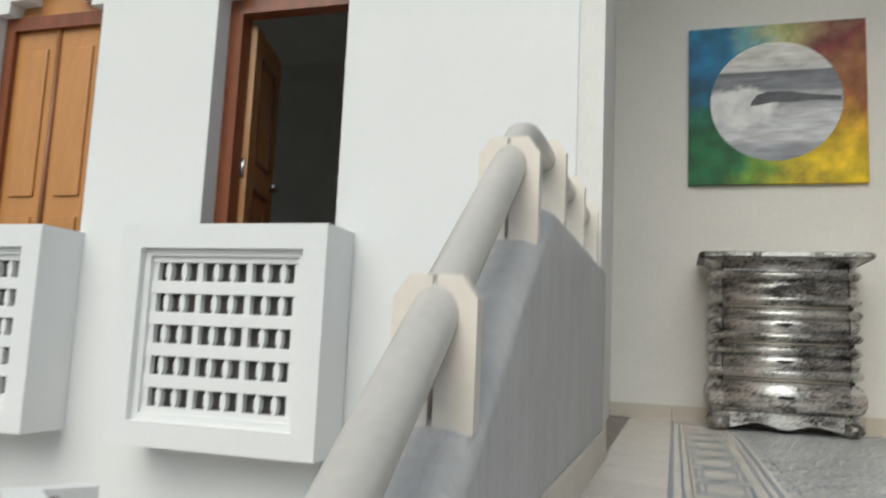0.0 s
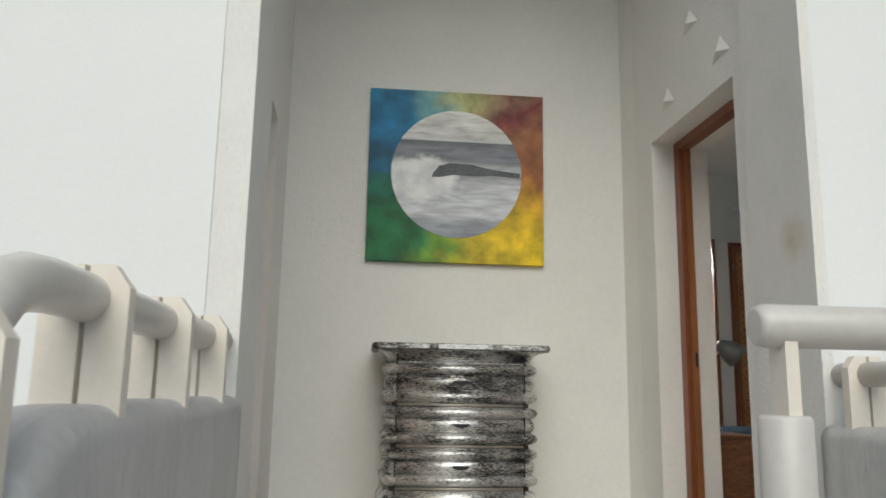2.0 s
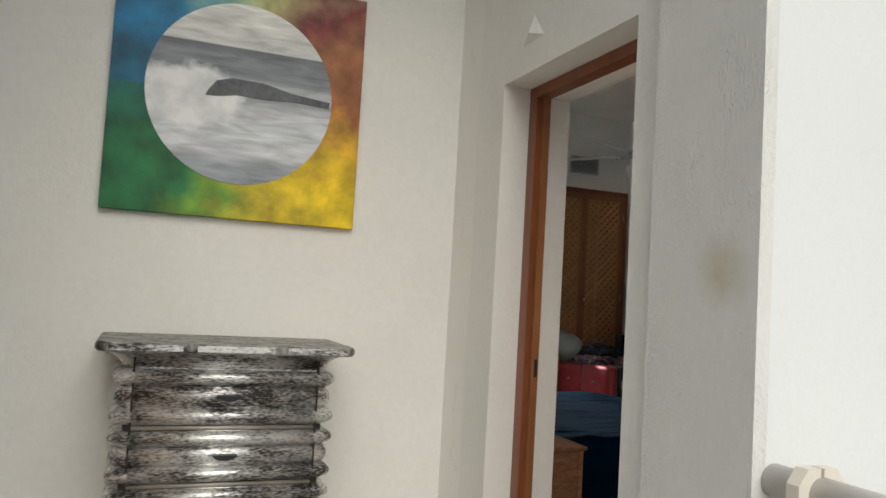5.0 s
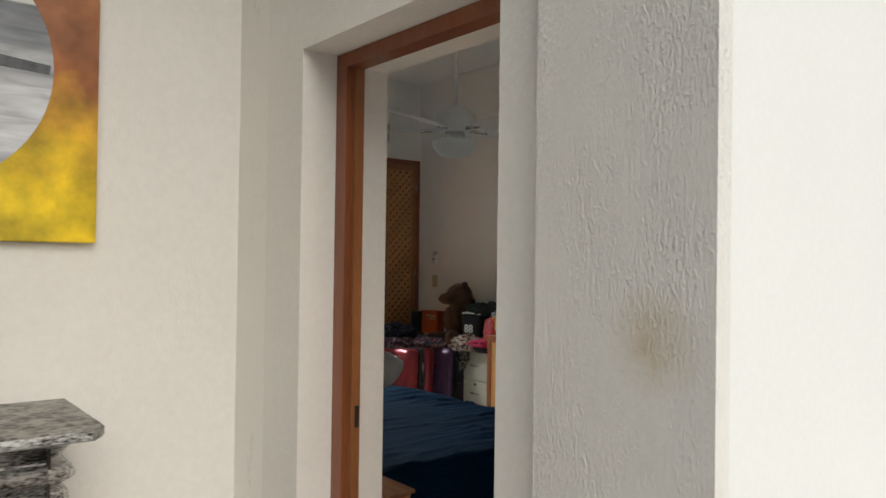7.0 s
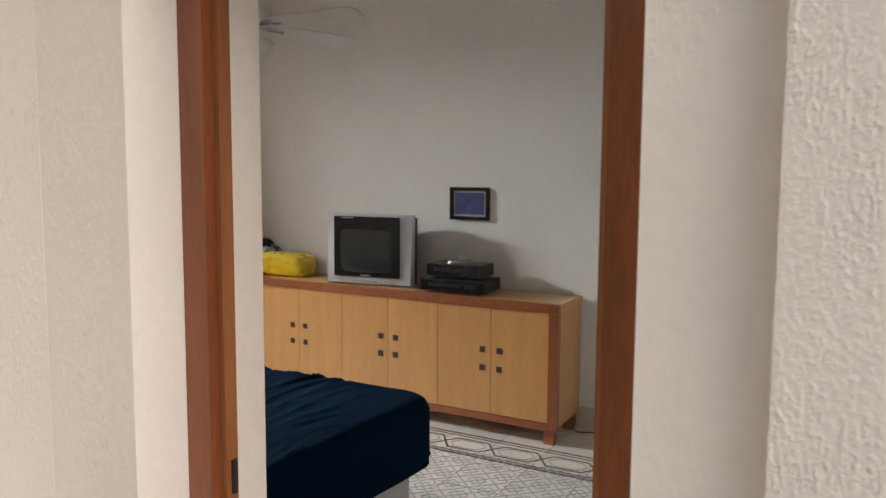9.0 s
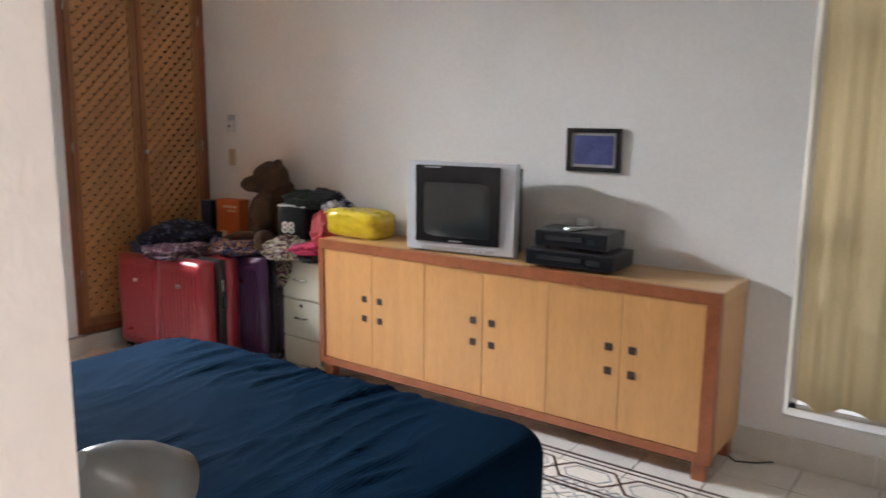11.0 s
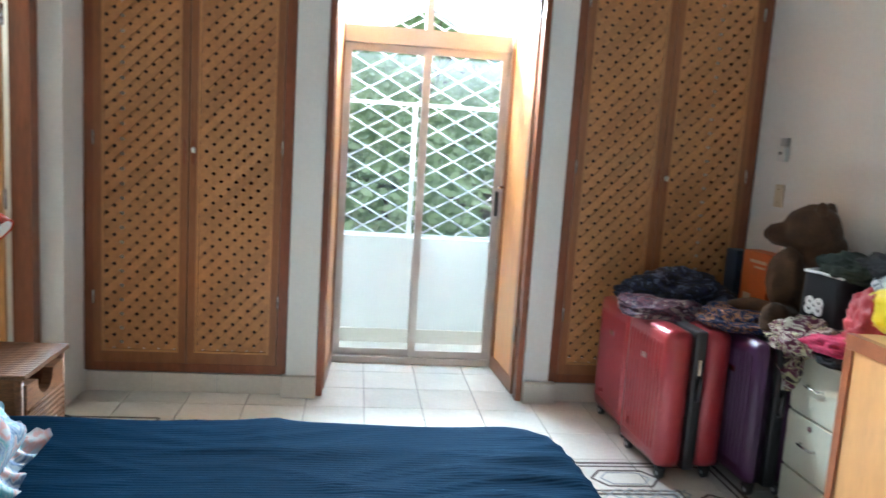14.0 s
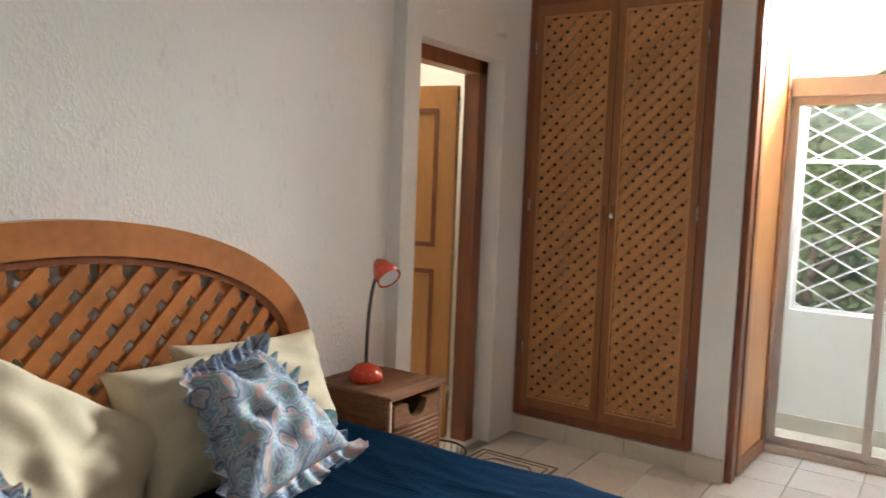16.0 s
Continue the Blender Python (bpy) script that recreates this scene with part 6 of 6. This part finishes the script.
def sea_material():
    """Pale sky over a grey sea with foam, by height."""
    m = material("grey_sea_picture", (0.5, 0.5, 0.5), 0.55, bump=0.1)
    n, l = m.node_tree.nodes, m.node_tree.links
    b = n["Principled BSDF"]
    tc, sep, mp = n.new("ShaderNodeTexCoord"), n.new("ShaderNodeSeparateXYZ"), n.new("ShaderNodeMapping")
    l.new(tc.outputs["Object"], sep.inputs[0])
    mp.inputs["Scale"].default_value = (4, 1, 22)
    l.new(tc.outputs["Object"], mp.inputs[0])
    no = n.new("ShaderNodeTexNoise")
    no.inputs["Scale"].default_value, no.inputs["Detail"].default_value, no.inputs["Distortion"].default_value = 1.4, 6, 0.6
    l.new(mp.outputs[0], no.inputs["Vector"])
    ra = n.new("ShaderNodeValToRGB")
    mr = n.new("ShaderNodeMapRange")
    mr.inputs[1].default_value, mr.inputs[2].default_value = -0.36, 0.36
    l.new(sep.outputs["Z"], mr.inputs[0])
    cols = ((0.0, (0.30, 0.32, 0.36)), (0.12, (0.36, 0.38, 0.42)), (0.18, (0.62, 0.63, 0.66)), (0.30, (0.58, 0.60, 0.63)), (0.42, (0.60, 0.61, 0.64)), (0.48, (0.30, 0.31, 0.34)), (0.56, (0.48, 0.49, 0.52)), (0.60, (0.20, 0.215, 0.24)), (0.70, (0.22, 0.23, 0.26)), (0.752, (0.14, 0.15, 0.17)), (0.758, (0.60, 0.60, 0.60)), (0.85, (0.66, 0.65, 0.63)), (1.0, (0.76, 0.75, 0.72)))
    r = ra.color_ramp
    while len(r.elements) < len(cols):
        r.elements.new(0.5)
    for e, (p, c) in zip(r.elements, cols):
        e.position, e.color = p, (*c, 1)
    l.new(mr.outputs[0], ra.inputs[0])
    hs = n.new("ShaderNodeHueSaturation")
    m2 = n.new("ShaderNodeMapRange")
    m2.inputs[1].default_value, m2.inputs[2].default_value, m2.inputs[3].default_value, m2.inputs[4].default_value = 0.3, 0.7, 0.72, 1.30
    l.new(no.outputs["Fac"], m2.inputs[0])
    l.new(m2.outputs[0], hs.inputs["Value"])
    l.new(ra.outputs[0], hs.inputs["Color"])
    # churning white foam left of the curl
    fm, fg, fn = n.new("ShaderNodeMapping"), n.new("ShaderNodeTexGradient"), n.new("ShaderNodeTexNoise")
    fg.gradient_type = "SPHERICAL"
    fm.inputs["Location"].default_value, fm.inputs["Scale"].default_value = (0.78, 0, 0.22), (3.9, 1, 6.2)
    fn.inputs["Scale"].default_value, fn.inputs["Detail"].default_value = 16, 6
    l.new(tc.outputs["Object"], fm.inputs[0])
    l.new(fm.outputs[0], fg.inputs[0])
    l.new(tc.outputs["Object"], fn.inputs["Vector"])
    fa, fr, mx = n.new("ShaderNodeMath"), n.new("ShaderNodeMapRange"), n.new("ShaderNodeMixRGB")
    fa.operation = "MULTIPLY_ADD"
    fa.inputs[1].default_value = 0.55
    l.new(fn.outputs["Fac"], fa.inputs[0])
    l.new(fg.outputs["Fac"], fa.inputs[2])
    fr.inputs[1].default_value, fr.inputs[2].default_value = 0.40, 0.62
    l.new(fa.outputs[0], fr.inputs[0])
    l.new(fr.outputs[0], mx.inputs[0])
    l.new(hs.outputs[0], mx.inputs[1])
    fc, f2 = n.new("ShaderNodeValToRGB"), n.new("ShaderNodeTexNoise")
    f2.inputs["Scale"].default_value, f2.inputs["Detail"].default_value = 10, 6
    l.new(tc.outputs["Object"], f2.inputs["Vector"])
    fc.color_ramp.elements[0].position, fc.color_ramp.elements[0].color = 0.34, (0.60, 0.61, 0.63, 1)
    fc.color_ramp.elements[1].position, fc.color_ramp.elements[1].color = 0.58, (0.84, 0.84, 0.84, 1)
    l.new(f2.outputs["Fac"], fc.inputs[0])
    l.new(fc.outputs[0], mx.inputs[2])
    l.new(mx.outputs[0], b.inputs["Base Color"])
    return m


pt = thing("painting", 0.708, 4.517, 2.011, "square canvas with rainbow colours round a grey breaking wave", "painting")
part("canvas", B(-0.487, 0.487, -0.030, 0, -0.487, 0.487, bevel=0.004), canvas_material(), pt)
PC, PR = (0.0, 0.0, 0.012), 0.362
disc = bmesh.new()
prism(disc, [(PR * math.cos(2 * math.pi * q / 72), PR * math.sin(2 * math.pi * q / 72)) for q in range(72)], "y", -0.0335, -0.0305)
dsc = part("seascape", disc, sea_material(), pt, "round grey seascape")
dsc.location = PC
M_WAVE = material("dark_wave_paint", (0.12, 0.125, 0.14), 0.55, vary=0.25, scale=8, bump=0.1)
crest = [(-0.13, 0.0), (-0.10, 0.04), (-0.04, 0.058), (0.08, 0.055), (0.20, 0.03), (0.355, 0.015), (0.35, -0.012), (0.22, -0.005), (0.08, -0.012), (-0.02, -0.008), (-0.09, -0.022), (-0.14, -0.024)]
part("wave", prism(bmesh.new(), crest, "y", -0.0352, -0.0337), M_WAVE, dsc, "dark curl of the wave")


def dresser():
    """Silver-leaf chest of four rippled drawers; the origin is at the floor under the middle of its back."""
    c = thing("dresser", 0.695, 4.485, ZL, "antique silver-leaf chest with four rippled drawers below the painting", "dresser")
    W, D, H = 0.335, 0.40, 0.935

    fronts = ((0.105, 0.262), (0.280, 0.452), (0.470, 0.642), (0.660, 0.846))

    def bulge(z):
        """Rolls that run round the chest, with a sharp groove between the drawers."""
        if z < 0.10:
            return 0.012
        if z > 0.850:
            return 0.006 + 0.05 * ((z - 0.850) / 0.055) ** 2
        for i, (z0, z1) in enumerate(fronts):
            if z0 <= z <= z1:
                u = (z - z0) / (z1 - z0)
                if i == 0:
                    return 0.046 * math.sin(math.pi * u) ** 0.5
                return 0.002 + (0.032 if u < 0.31 or u > 0.69 else 0.020) * abs(math.sin(math.pi * (u / 0.31 if u < 0.31 else (u - 0.31) / 0.38 if u < 0.69 else (u - 0.69) / 0.31))) ** 0.55
        return -0.008
    bm = bmesh.new()
    rings = []
    n = 300
    for i in range(n + 1):
        z = 0.075 + (0.905 - 0.075) * i / n
        k = bulge(z)
        w, d = W + k, D - 0.02 + k
        rings.append([bm.verts.new(p) for p in ((-w, 0, z), (-w, -d + 0.03, z), (-w + 0.03, -d, z), (w - 0.03, -d, z), (w, -d + 0.03, z), (w, 0, z))])
    for a, b in zip(rings, rings[1:]):
        for k in range(6):
            f = bm.faces.new((a[k], a[(k + 1) % 6], b[(k + 1) % 6], b[k]))
            f.smooth = k != 5
    bm.faces.new(rings[0][::-1]), bm.faces.new(rings[-1])
    part("carcass", bm, M_LEAF, c, "rippled silver-leaf carcass")
    for z0, z1 in fronts[:3] + ((0.660, 0.903),):
        bm = bmesh.new()
        rr = []
        for i in range(61):
            z = z0 + (z1 - z0) * i / 60
            k = bulge(z) + 0.006
            rr.append([bm.verts.new(p) for p in ((-0.300, -D + 0.01, z), (-0.300, -D + 0.02 - k, z), (0.300, -D + 0.02 - k, z), (0.300, -D + 0.01, z))])
        for a, b in zip(rr, rr[1:]):
            for k in range(4):
                bm.faces.new((a[k], a[(k + 1) % 4], b[(k + 1) % 4], b[k])).smooth = k == 1
        bm.faces.new(rr[0][::-1]), bm.faces.new(rr[-1])
        bmesh.ops.recalc_face_normals(bm, faces=bm.faces)
        dr = part("drawer", bm, M_LEAF, c, "worn silver-leaf drawer front")
        zc = (z0 + min(z1, 0.846)) / 2 + 0.01
        part("pull", prism(bmesh.new(), [(0.04 * math.cos(math.pi + math.pi * q / 12), zc + 0.018 * math.sin(math.pi + math.pi * q / 12)) for q in range(13)], "y", -D - 0.034, -D + 0.0), M_BLACK, dr, "dark half-moon pull")
        # Dark strips: the shadow line beside the drawer is put in as colour.
        for sx in (-1, 1):
            part("gap", B(sx * 0.3035 - 0.0033, sx * 0.3035 + 0.0033, -D - 0.006, -D + 0.02, z0, z1), M_DARK, dr, "dark strip that paints the shade of the gap beside the drawer")
    for z in (0.271, 0.461, 0.651):
        # Dark strip in place of the groove's own shadow.
        part("groove", B(-0.325, 0.325, -D + 0.0085, -D + 0.03, z - 0.009, z + 0.009), M_DARK, c, "dark strip that paints the shade in the groove between drawers")
        part("bead", tube(bmesh.new(), [(-0.300, -D + 0.008, z), (0.300, -D + 0.008, z)], 0.0075, 10), M_BEAD, c, "taupe bead between drawers")
    top = [(-0.425, 0), (-0.425, -D - 0.03), (-0.395, -D - 0.075), (0.395, -D - 0.075), (0.425, -D - 0.03), (0.425, 0)]
    bm = prism(bmesh.new(), top, "z", 0.905, H)
    bmesh.ops.bevel(bm, geom=bm.edges[:], offset=0.006, segments=2, affect="EDGES")
    tp = part("top", bm, M_LEAFD, c, "dull silver top slab")
    for a, b in ((-0.385, -0.16), (-0.115, 0.135), (0.18, 0.385)):
        part("edge_leaf", B(a, b, -D - 0.0775, -D - 0.0745, 0.910, 0.931), M_LEAF, tp, "bright silver leaf on the edge")
    sc = [(-0.27, 0.10)] + [(-0.27 + 0.54 * q / 36, 0.038 - 0.014 * math.cos(2 * math.pi * q / 18)) for q in range(37)] + [(0.27, 0.10)]
    part("apron", prism(bmesh.new(), sc, "y", -D - 0.012, -D + 0.015), M_LEAF, c, "scalloped silver apron")
    for s in (-1, 1):
        for y in (-D + 0.025, -0.06):
            part("foot", blob(bmesh.new(), (s * 0.315, y, 0.04), (0.055, 0.05, 0.0405), 0.05, 1), M_LEAFD, c)
    return c


dresser()


def post_plates(x, y, z, label=""):
    """Two boards with clipped corners that hold the rail; local x across the parapet."""
    p = []
    for s in (-1, 1):
        pts = [(s * 0.004, -0.02), (s * 0.062, -0.02), (s * 0.062, 0.165), (s * 0.038, 0.198), (s * 0.004, 0.198)]
        bm = prism(bmesh.new(), pts, "y", -0.016, 0.016)
        p.append((bm, (x, y, z)))
    return p


def railing(name, label, line, posts, along):
    """A round rail on board posts. along: degrees by which the boards turn."""
    r = thing(name, 0, 0, 0, label, "railing")
    part("rail", tube(bmesh.new(), line, 0.036, 20), M_RAIL, r, "round cream rail")
    for x, y, z in posts:
        for bm, at in post_plates(x, y, z):
            o = part("post_board", bm, M_POST, r, "ivory board with clipped corners")
            o.matrix_basis = pose(*at, 0, 0, along)
    return r


RX = -0.172
line = [(RX, y, rail_base(y) + 0.150) for y in (-1.5, -0.8, 0.0, 0.6, 1.0, 1.28)] + [(RX, 1.345, 0.958), (RX, 1.40, 0.974), (RX, 1.47, 0.979), (RX, 1.7, 0.979), (RX, 2.2, 0.979), (RX, 2.668, 0.979)]
railing("stair_railing", "cream round railing on ivory posts along the grey stair parapet", line, [(RX, y, rail_base(y)) for y in (-0.14, 0.33, 0.80, 1.25, 1.62, 2.03, 2.43)], 0)
line = [(1.68, 2.668, 0.918), (1.68, 2.2, 0.918), (1.68, 1.52, 0.918)]
railing("parapet_railing", "cream round railing on ivory posts beside the white wall", line, [(1.68, y, 0.772) for y in (2.56, 2.10, 1.66)], 0)

nr = thing("landing_railing", 0.825, 1.42, 0, "level cream rail with a round end on a tubular newel", "railing")
part("rail", tube(bmesh.new(), [(-0.085, 0, 0.947), (-0.082, 0, 0.947), (-0.07, 0, 0.947), (0.6, 0, 0.947), (2.05, 0, 0.947)], [0.020, 0.026, 0.029, 0.029, 0.029], 24), M_RAIL, nr)
part("newel", tube(bmesh.new(), [(-0.05, 0.0, ZL), (-0.05, 0.0, 0.826), (-0.05, 0, 0.832)], [0.034, 0.034, 0.030], 24), M_RAIL, nr, "upright tubular newel")
part("bracket", boxes((-0.055, -0.037, -0.02, 0.02, 0.832, 0.93)), M_POST, nr)
part("post", boxes((1.1, 1.16, -0.02, 0.02, ZL, 0.93)), M_POST, nr)

# ---- outside the balcony ----


def tree(x, y, z, h, spread, seed, label):
    t = thing("tree", x, y, z, label, "tree", group="trees beyond the balcony")
    rnd = random.Random(seed)
    bm = bmesh.new()
    tube(bm, [(0, 0, 0), (0.1, 0.05, h * 0.3), (0.0, 0.15, h * 0.6), (0.1, 0.1, h * 0.85)], [0.22, 0.17, 0.11, 0.04], 8)
    tips = []
    for i in range(9):
        a, b = rnd.uniform(0, 6.28), rnd.uniform(0.35, 0.75)
        q = Vector((math.cos(a) * spread * rnd.uniform(0.5, 0.9), math.sin(a) * spread * rnd.uniform(0.5, 0.9), h * (b + rnd.uniform(0.1, 0.3))))
        tube(bm, [(0.05, 0.1, h * b), q * 0.5 + Vector((0, 0, h * b * 0.5)), q], [0.07, 0.05, 0.02], 6)
        tips.append(q)
    part("trunk", bm, M_BARK, t)
    verts, faces = [], []
    for i in range(3800):
        c = rnd.choice(tips) + Vector((rnd.gauss(0, 0.42), rnd.gauss(0, 0.42), rnd.gauss(0, 0.38))) * (spread / 1.6)
        d = Vector((rnd.gauss(0, 1), rnd.gauss(0, 1), rnd.gauss(0, 0.6))).normalized()
        e = d.orthogonal().normalized()
        L, Wd = rnd.uniform(0.16, 0.32), rnd.uniform(0.05, 0.09)
        k = len(verts)
        verts += [c, c + d * L * 0.5 + e * Wd, c + d * L, c + d * L * 0.5 - e * Wd]
        faces.append((k, k + 1, k + 2, k + 3))
    me = bpy.data.meshes.new("crown")
    me.from_pydata([tuple(v) for v in verts], [], faces)
    me.materials.append(M_LEAFY)
    cr = new("crown", me)
    cr.parent = t
    return t


bm = bmesh.new()
rows = [[bm.verts.new((-70 + 5 * i, 64 + 0.012 * (i - 14) ** 2 * -1, z)) for z in (-3.3, 3.0 + 1.2 * noise.noise(Vector((i * 0.45, 2, 0))), 7.5 + 2.0 * noise.noise(Vector((i * 0.4, 0, 0))))] for i in range(30)]
for a, b in zip(rows, rows[1:]):
    for k in range(2):
        bm.faces.new((a[k], b[k], b[k + 1], a[k + 1])).smooth = True
# Emission paints bright haze into this added backdrop; no lamp stands there.
hazy = material("glowing_haze_backdrop", (0.10, 0.14, 0.08), 0.9, vary=0.3, scale=0.2, fine=2.0, bump=0.0)
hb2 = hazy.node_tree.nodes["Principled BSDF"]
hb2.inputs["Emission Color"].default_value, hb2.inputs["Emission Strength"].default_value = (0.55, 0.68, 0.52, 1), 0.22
structure("backdrop", bm, hazy, "added pale green backdrop sheet, its glow put in for haze, far beyond the balcony", "backdrop")

for x, y, h, spread, seed, label in (
    (0.4, 21.0, 8.2, 3.2, 1, "leafy green tree beyond the balcony"),
    (4.2, 19.5, 7.6, 3.0, 2, "leafy green tree beyond the balcony"),
    (8.2, 22.5, 8.6, 3.4, 3, "leafy green tree beyond the balcony"),
    (-3.6, 24.0, 8.0, 3.4, 4, "leafy green tree beyond the balcony"),
    (2.6, 26.5, 10.0, 3.8, 5, "tall leafy tree behind the others"),
    (-1.0, 30.0, 10.5, 4.0, 6, "tall leafy tree behind the others"),
    (6.6, 29.0, 10.5, 4.0, 7, "tall leafy tree behind the others"),
    (1.8, 17.5, 4.6, 2.2, 8, "low leafy tree in front of taller ones"),
    (5.6, 18.0, 4.9, 2.4, 9, "low leafy tree in front of taller ones"),
    (-1.6, 19.0, 5.0, 2.5, 10, "low leafy tree in front of taller ones"),
    (3.8, 23.5, 5.6, 3.0, 11, "low leafy tree in front of taller ones"),
):
    tree(x, y, -3.2, h, spread, seed, label)

# ---- floor tiles ----
TS = 0.30
tile_me = mesh_of("tile", B(-TS / 2 + 0.0026, TS / 2 - 0.0026, -TS / 2 + 0.0026, TS / 2 - 0.0026, -0.008, 0, bevel=0.0012), M_TILE)
bedroom_floor = tagged(new("floor"), "ivory ceramic floor tiles of the bedroom", "floor", kind="structure")
bedroom_floor.location = (0, 0, ZB)
x_start, y_start = 3.12 - 0.15, 8.36 - 0.15
for i in range(-4, 8):
    for k in range(-18, 3):
        cx, cy = x_start + i * TS, y_start + k * TS
        inside = (1.72 < cx < 5.18 and 2.87 < cy < 8.22) or (2.86 < cx < 3.98 and 8.22 <= cy < 8.86)
        if inside and not (1.9 < cx < 3.5 and 4.9 < cy < 6.2):
            share("tile", tile_me, bedroom_floor, pose(cx, cy, 0))
landing_floor = tagged(new("landing_floor"), "ivory ceramic floor tiles of the landing", "floor", kind="structure")
landing_floor.location = (0, 0, ZL)
for i in range(-1, 10):
    for k in range(0, 11):
        cx, cy = 0.05 + i * TS, 1.42 + k * TS
        if (cy < 2.67 and -0.12 < cx - 0.1 and cx < 2.8) or (cy >= 2.5 and -0.15 < cx < 1.6 and cy < 4.45):
            share("tile", tile_me, landing_floor, pose(cx, cy, 0))


def strip(bm, a, b, w, z):
    a, b = Vector((*a, z)), Vector((*b, z))
    d = (b - a).normalized()
    s = Vector((-d.y, d.x, 0)) * w / 2
    lo = [bm.verts.new(p - Vector((0, 0, 0.003))) for p in (a - s, b - s, b + s, a + s)]
    hi = [bm.verts.new(p) for p in (a - s, b - s, b + s, a + s)]
    bm.faces.new(hi)
    for k in range(4):
        bm.faces.new((lo[k], lo[(k + 1) % 4], hi[(k + 1) % 4], hi[k]))


def inlay(name, x0, x1, y0, y1, z, label, mat=M_INLAY):
    """A border of ruled lines and long hexagons round a lattice field, set in the tiles."""
    bm, bg = bmesh.new(), bmesh.new()
    for off, w in ((0.0, 0.016), (0.035, 0.010), (0.27, 0.010), (0.30, 0.016)):
        a, b, c, d = x0 + off, x1 - off, y0 + off, y1 - off
        for p, q in (((a, c), (b, c)), ((b, c), (b, d)), ((b, d), (a, d)), ((a, d), (a, c))):
            strip(bm, p, q, w, z)
    m = 0.152
    hexes = []
    n = max(1, round((y1 - y0 - 0.6) / 0.30))
    for i in range(n):
        cy = y0 + 0.3 + (i + 0.5) * (y1 - y0 - 0.6) / n
        for cx in (x0 + m, x1 - m):
            hexes.append((cx, cy, 0))
    n = max(1, round((x1 - x0 - 0.6) / 0.30))
    for i in range(n):
        cx = x0 + 0.3 + (i + 0.5) * (x1 - x0 - 0.6) / n
        for cy in (y0 + m, y1 - m):
            hexes.append((cx, cy, 1))
    for cx, cy, turn in hexes:
        for k, (gw, mat_bm) in enumerate(((1.0, bm), (0.72, bg))):
            ps = [(-0.075 * gw, -0.095 * gw), (0, -0.15 * gw), (0.075 * gw, -0.095 * gw), (0.075 * gw, 0.095 * gw), (0, 0.15 * gw), (-0.075 * gw, 0.095 * gw)]
            if turn:
                ps = [(q, p) for p, q in ps]
            for i in range(6):
                p, q = ps[i], ps[(i + 1) % 6]
                strip(mat_bm, (cx + p[0], cy + p[1]), (cx + q[0], cy + q[1]), 0.012 if k == 0 else 0.007, z)
    fx0, fx1, fy0, fy1 = x0 + 0.32, x1 - 0.32, y0 + 0.32, y1 - 0.32
    st = 0.10
    i = 0
    while fx0 + i * st < fx1 and i < 60:
        k = 0
        while fy0 + k * st < fy1 and k < 60:
            cx, cy = fx0 + (i + 0.5) * st, fy0 + (k + 0.5) * st
            for sx, sy in ((1, 1), (1, -1)):
                strip(bg, (cx - 0.045 * sx, cy - 0.045 * sy), (cx + 0.045 * sx, cy + 0.045 * sy), 0.008, z)
            if (i + k) % 2 == 0:
                for p, q in (((-0.05, 0), (0, 0.05)), ((0, 0.05), (0.05, 0)), ((0.05, 0), (0, -0.05)), ((0, -0.05), (-0.05, 0))):
                    strip(bg, (cx + p[0], cy + p[1]), (cx + q[0], cy + q[1]), 0.007, z)
            k += 1
        i += 1
    ob = structure(name, bm, mat, label, "floor inlay")
    ob2 = new("field_lines", mesh_of("field_lines", bg, M_INLAYG))
    ob2.parent = ob
    return ob


inlay("floor_inlay", 3.45, 4.70, 3.55, 7.42, ZB + 0.0015, "dark patterned border inlaid in the bedroom floor tiles")
inlay("landing_inlay", 0.14, 1.50, 1.75, 4.34, ZL + 0.0015, "grey patterned field inlaid in the landing floor tiles", M_INLAYG)
inlay("bathroom_inlay", 1.72, 2.15, 7.25, 7.85, ZB + 0.0015, "patterned tile field at the bathroom door")
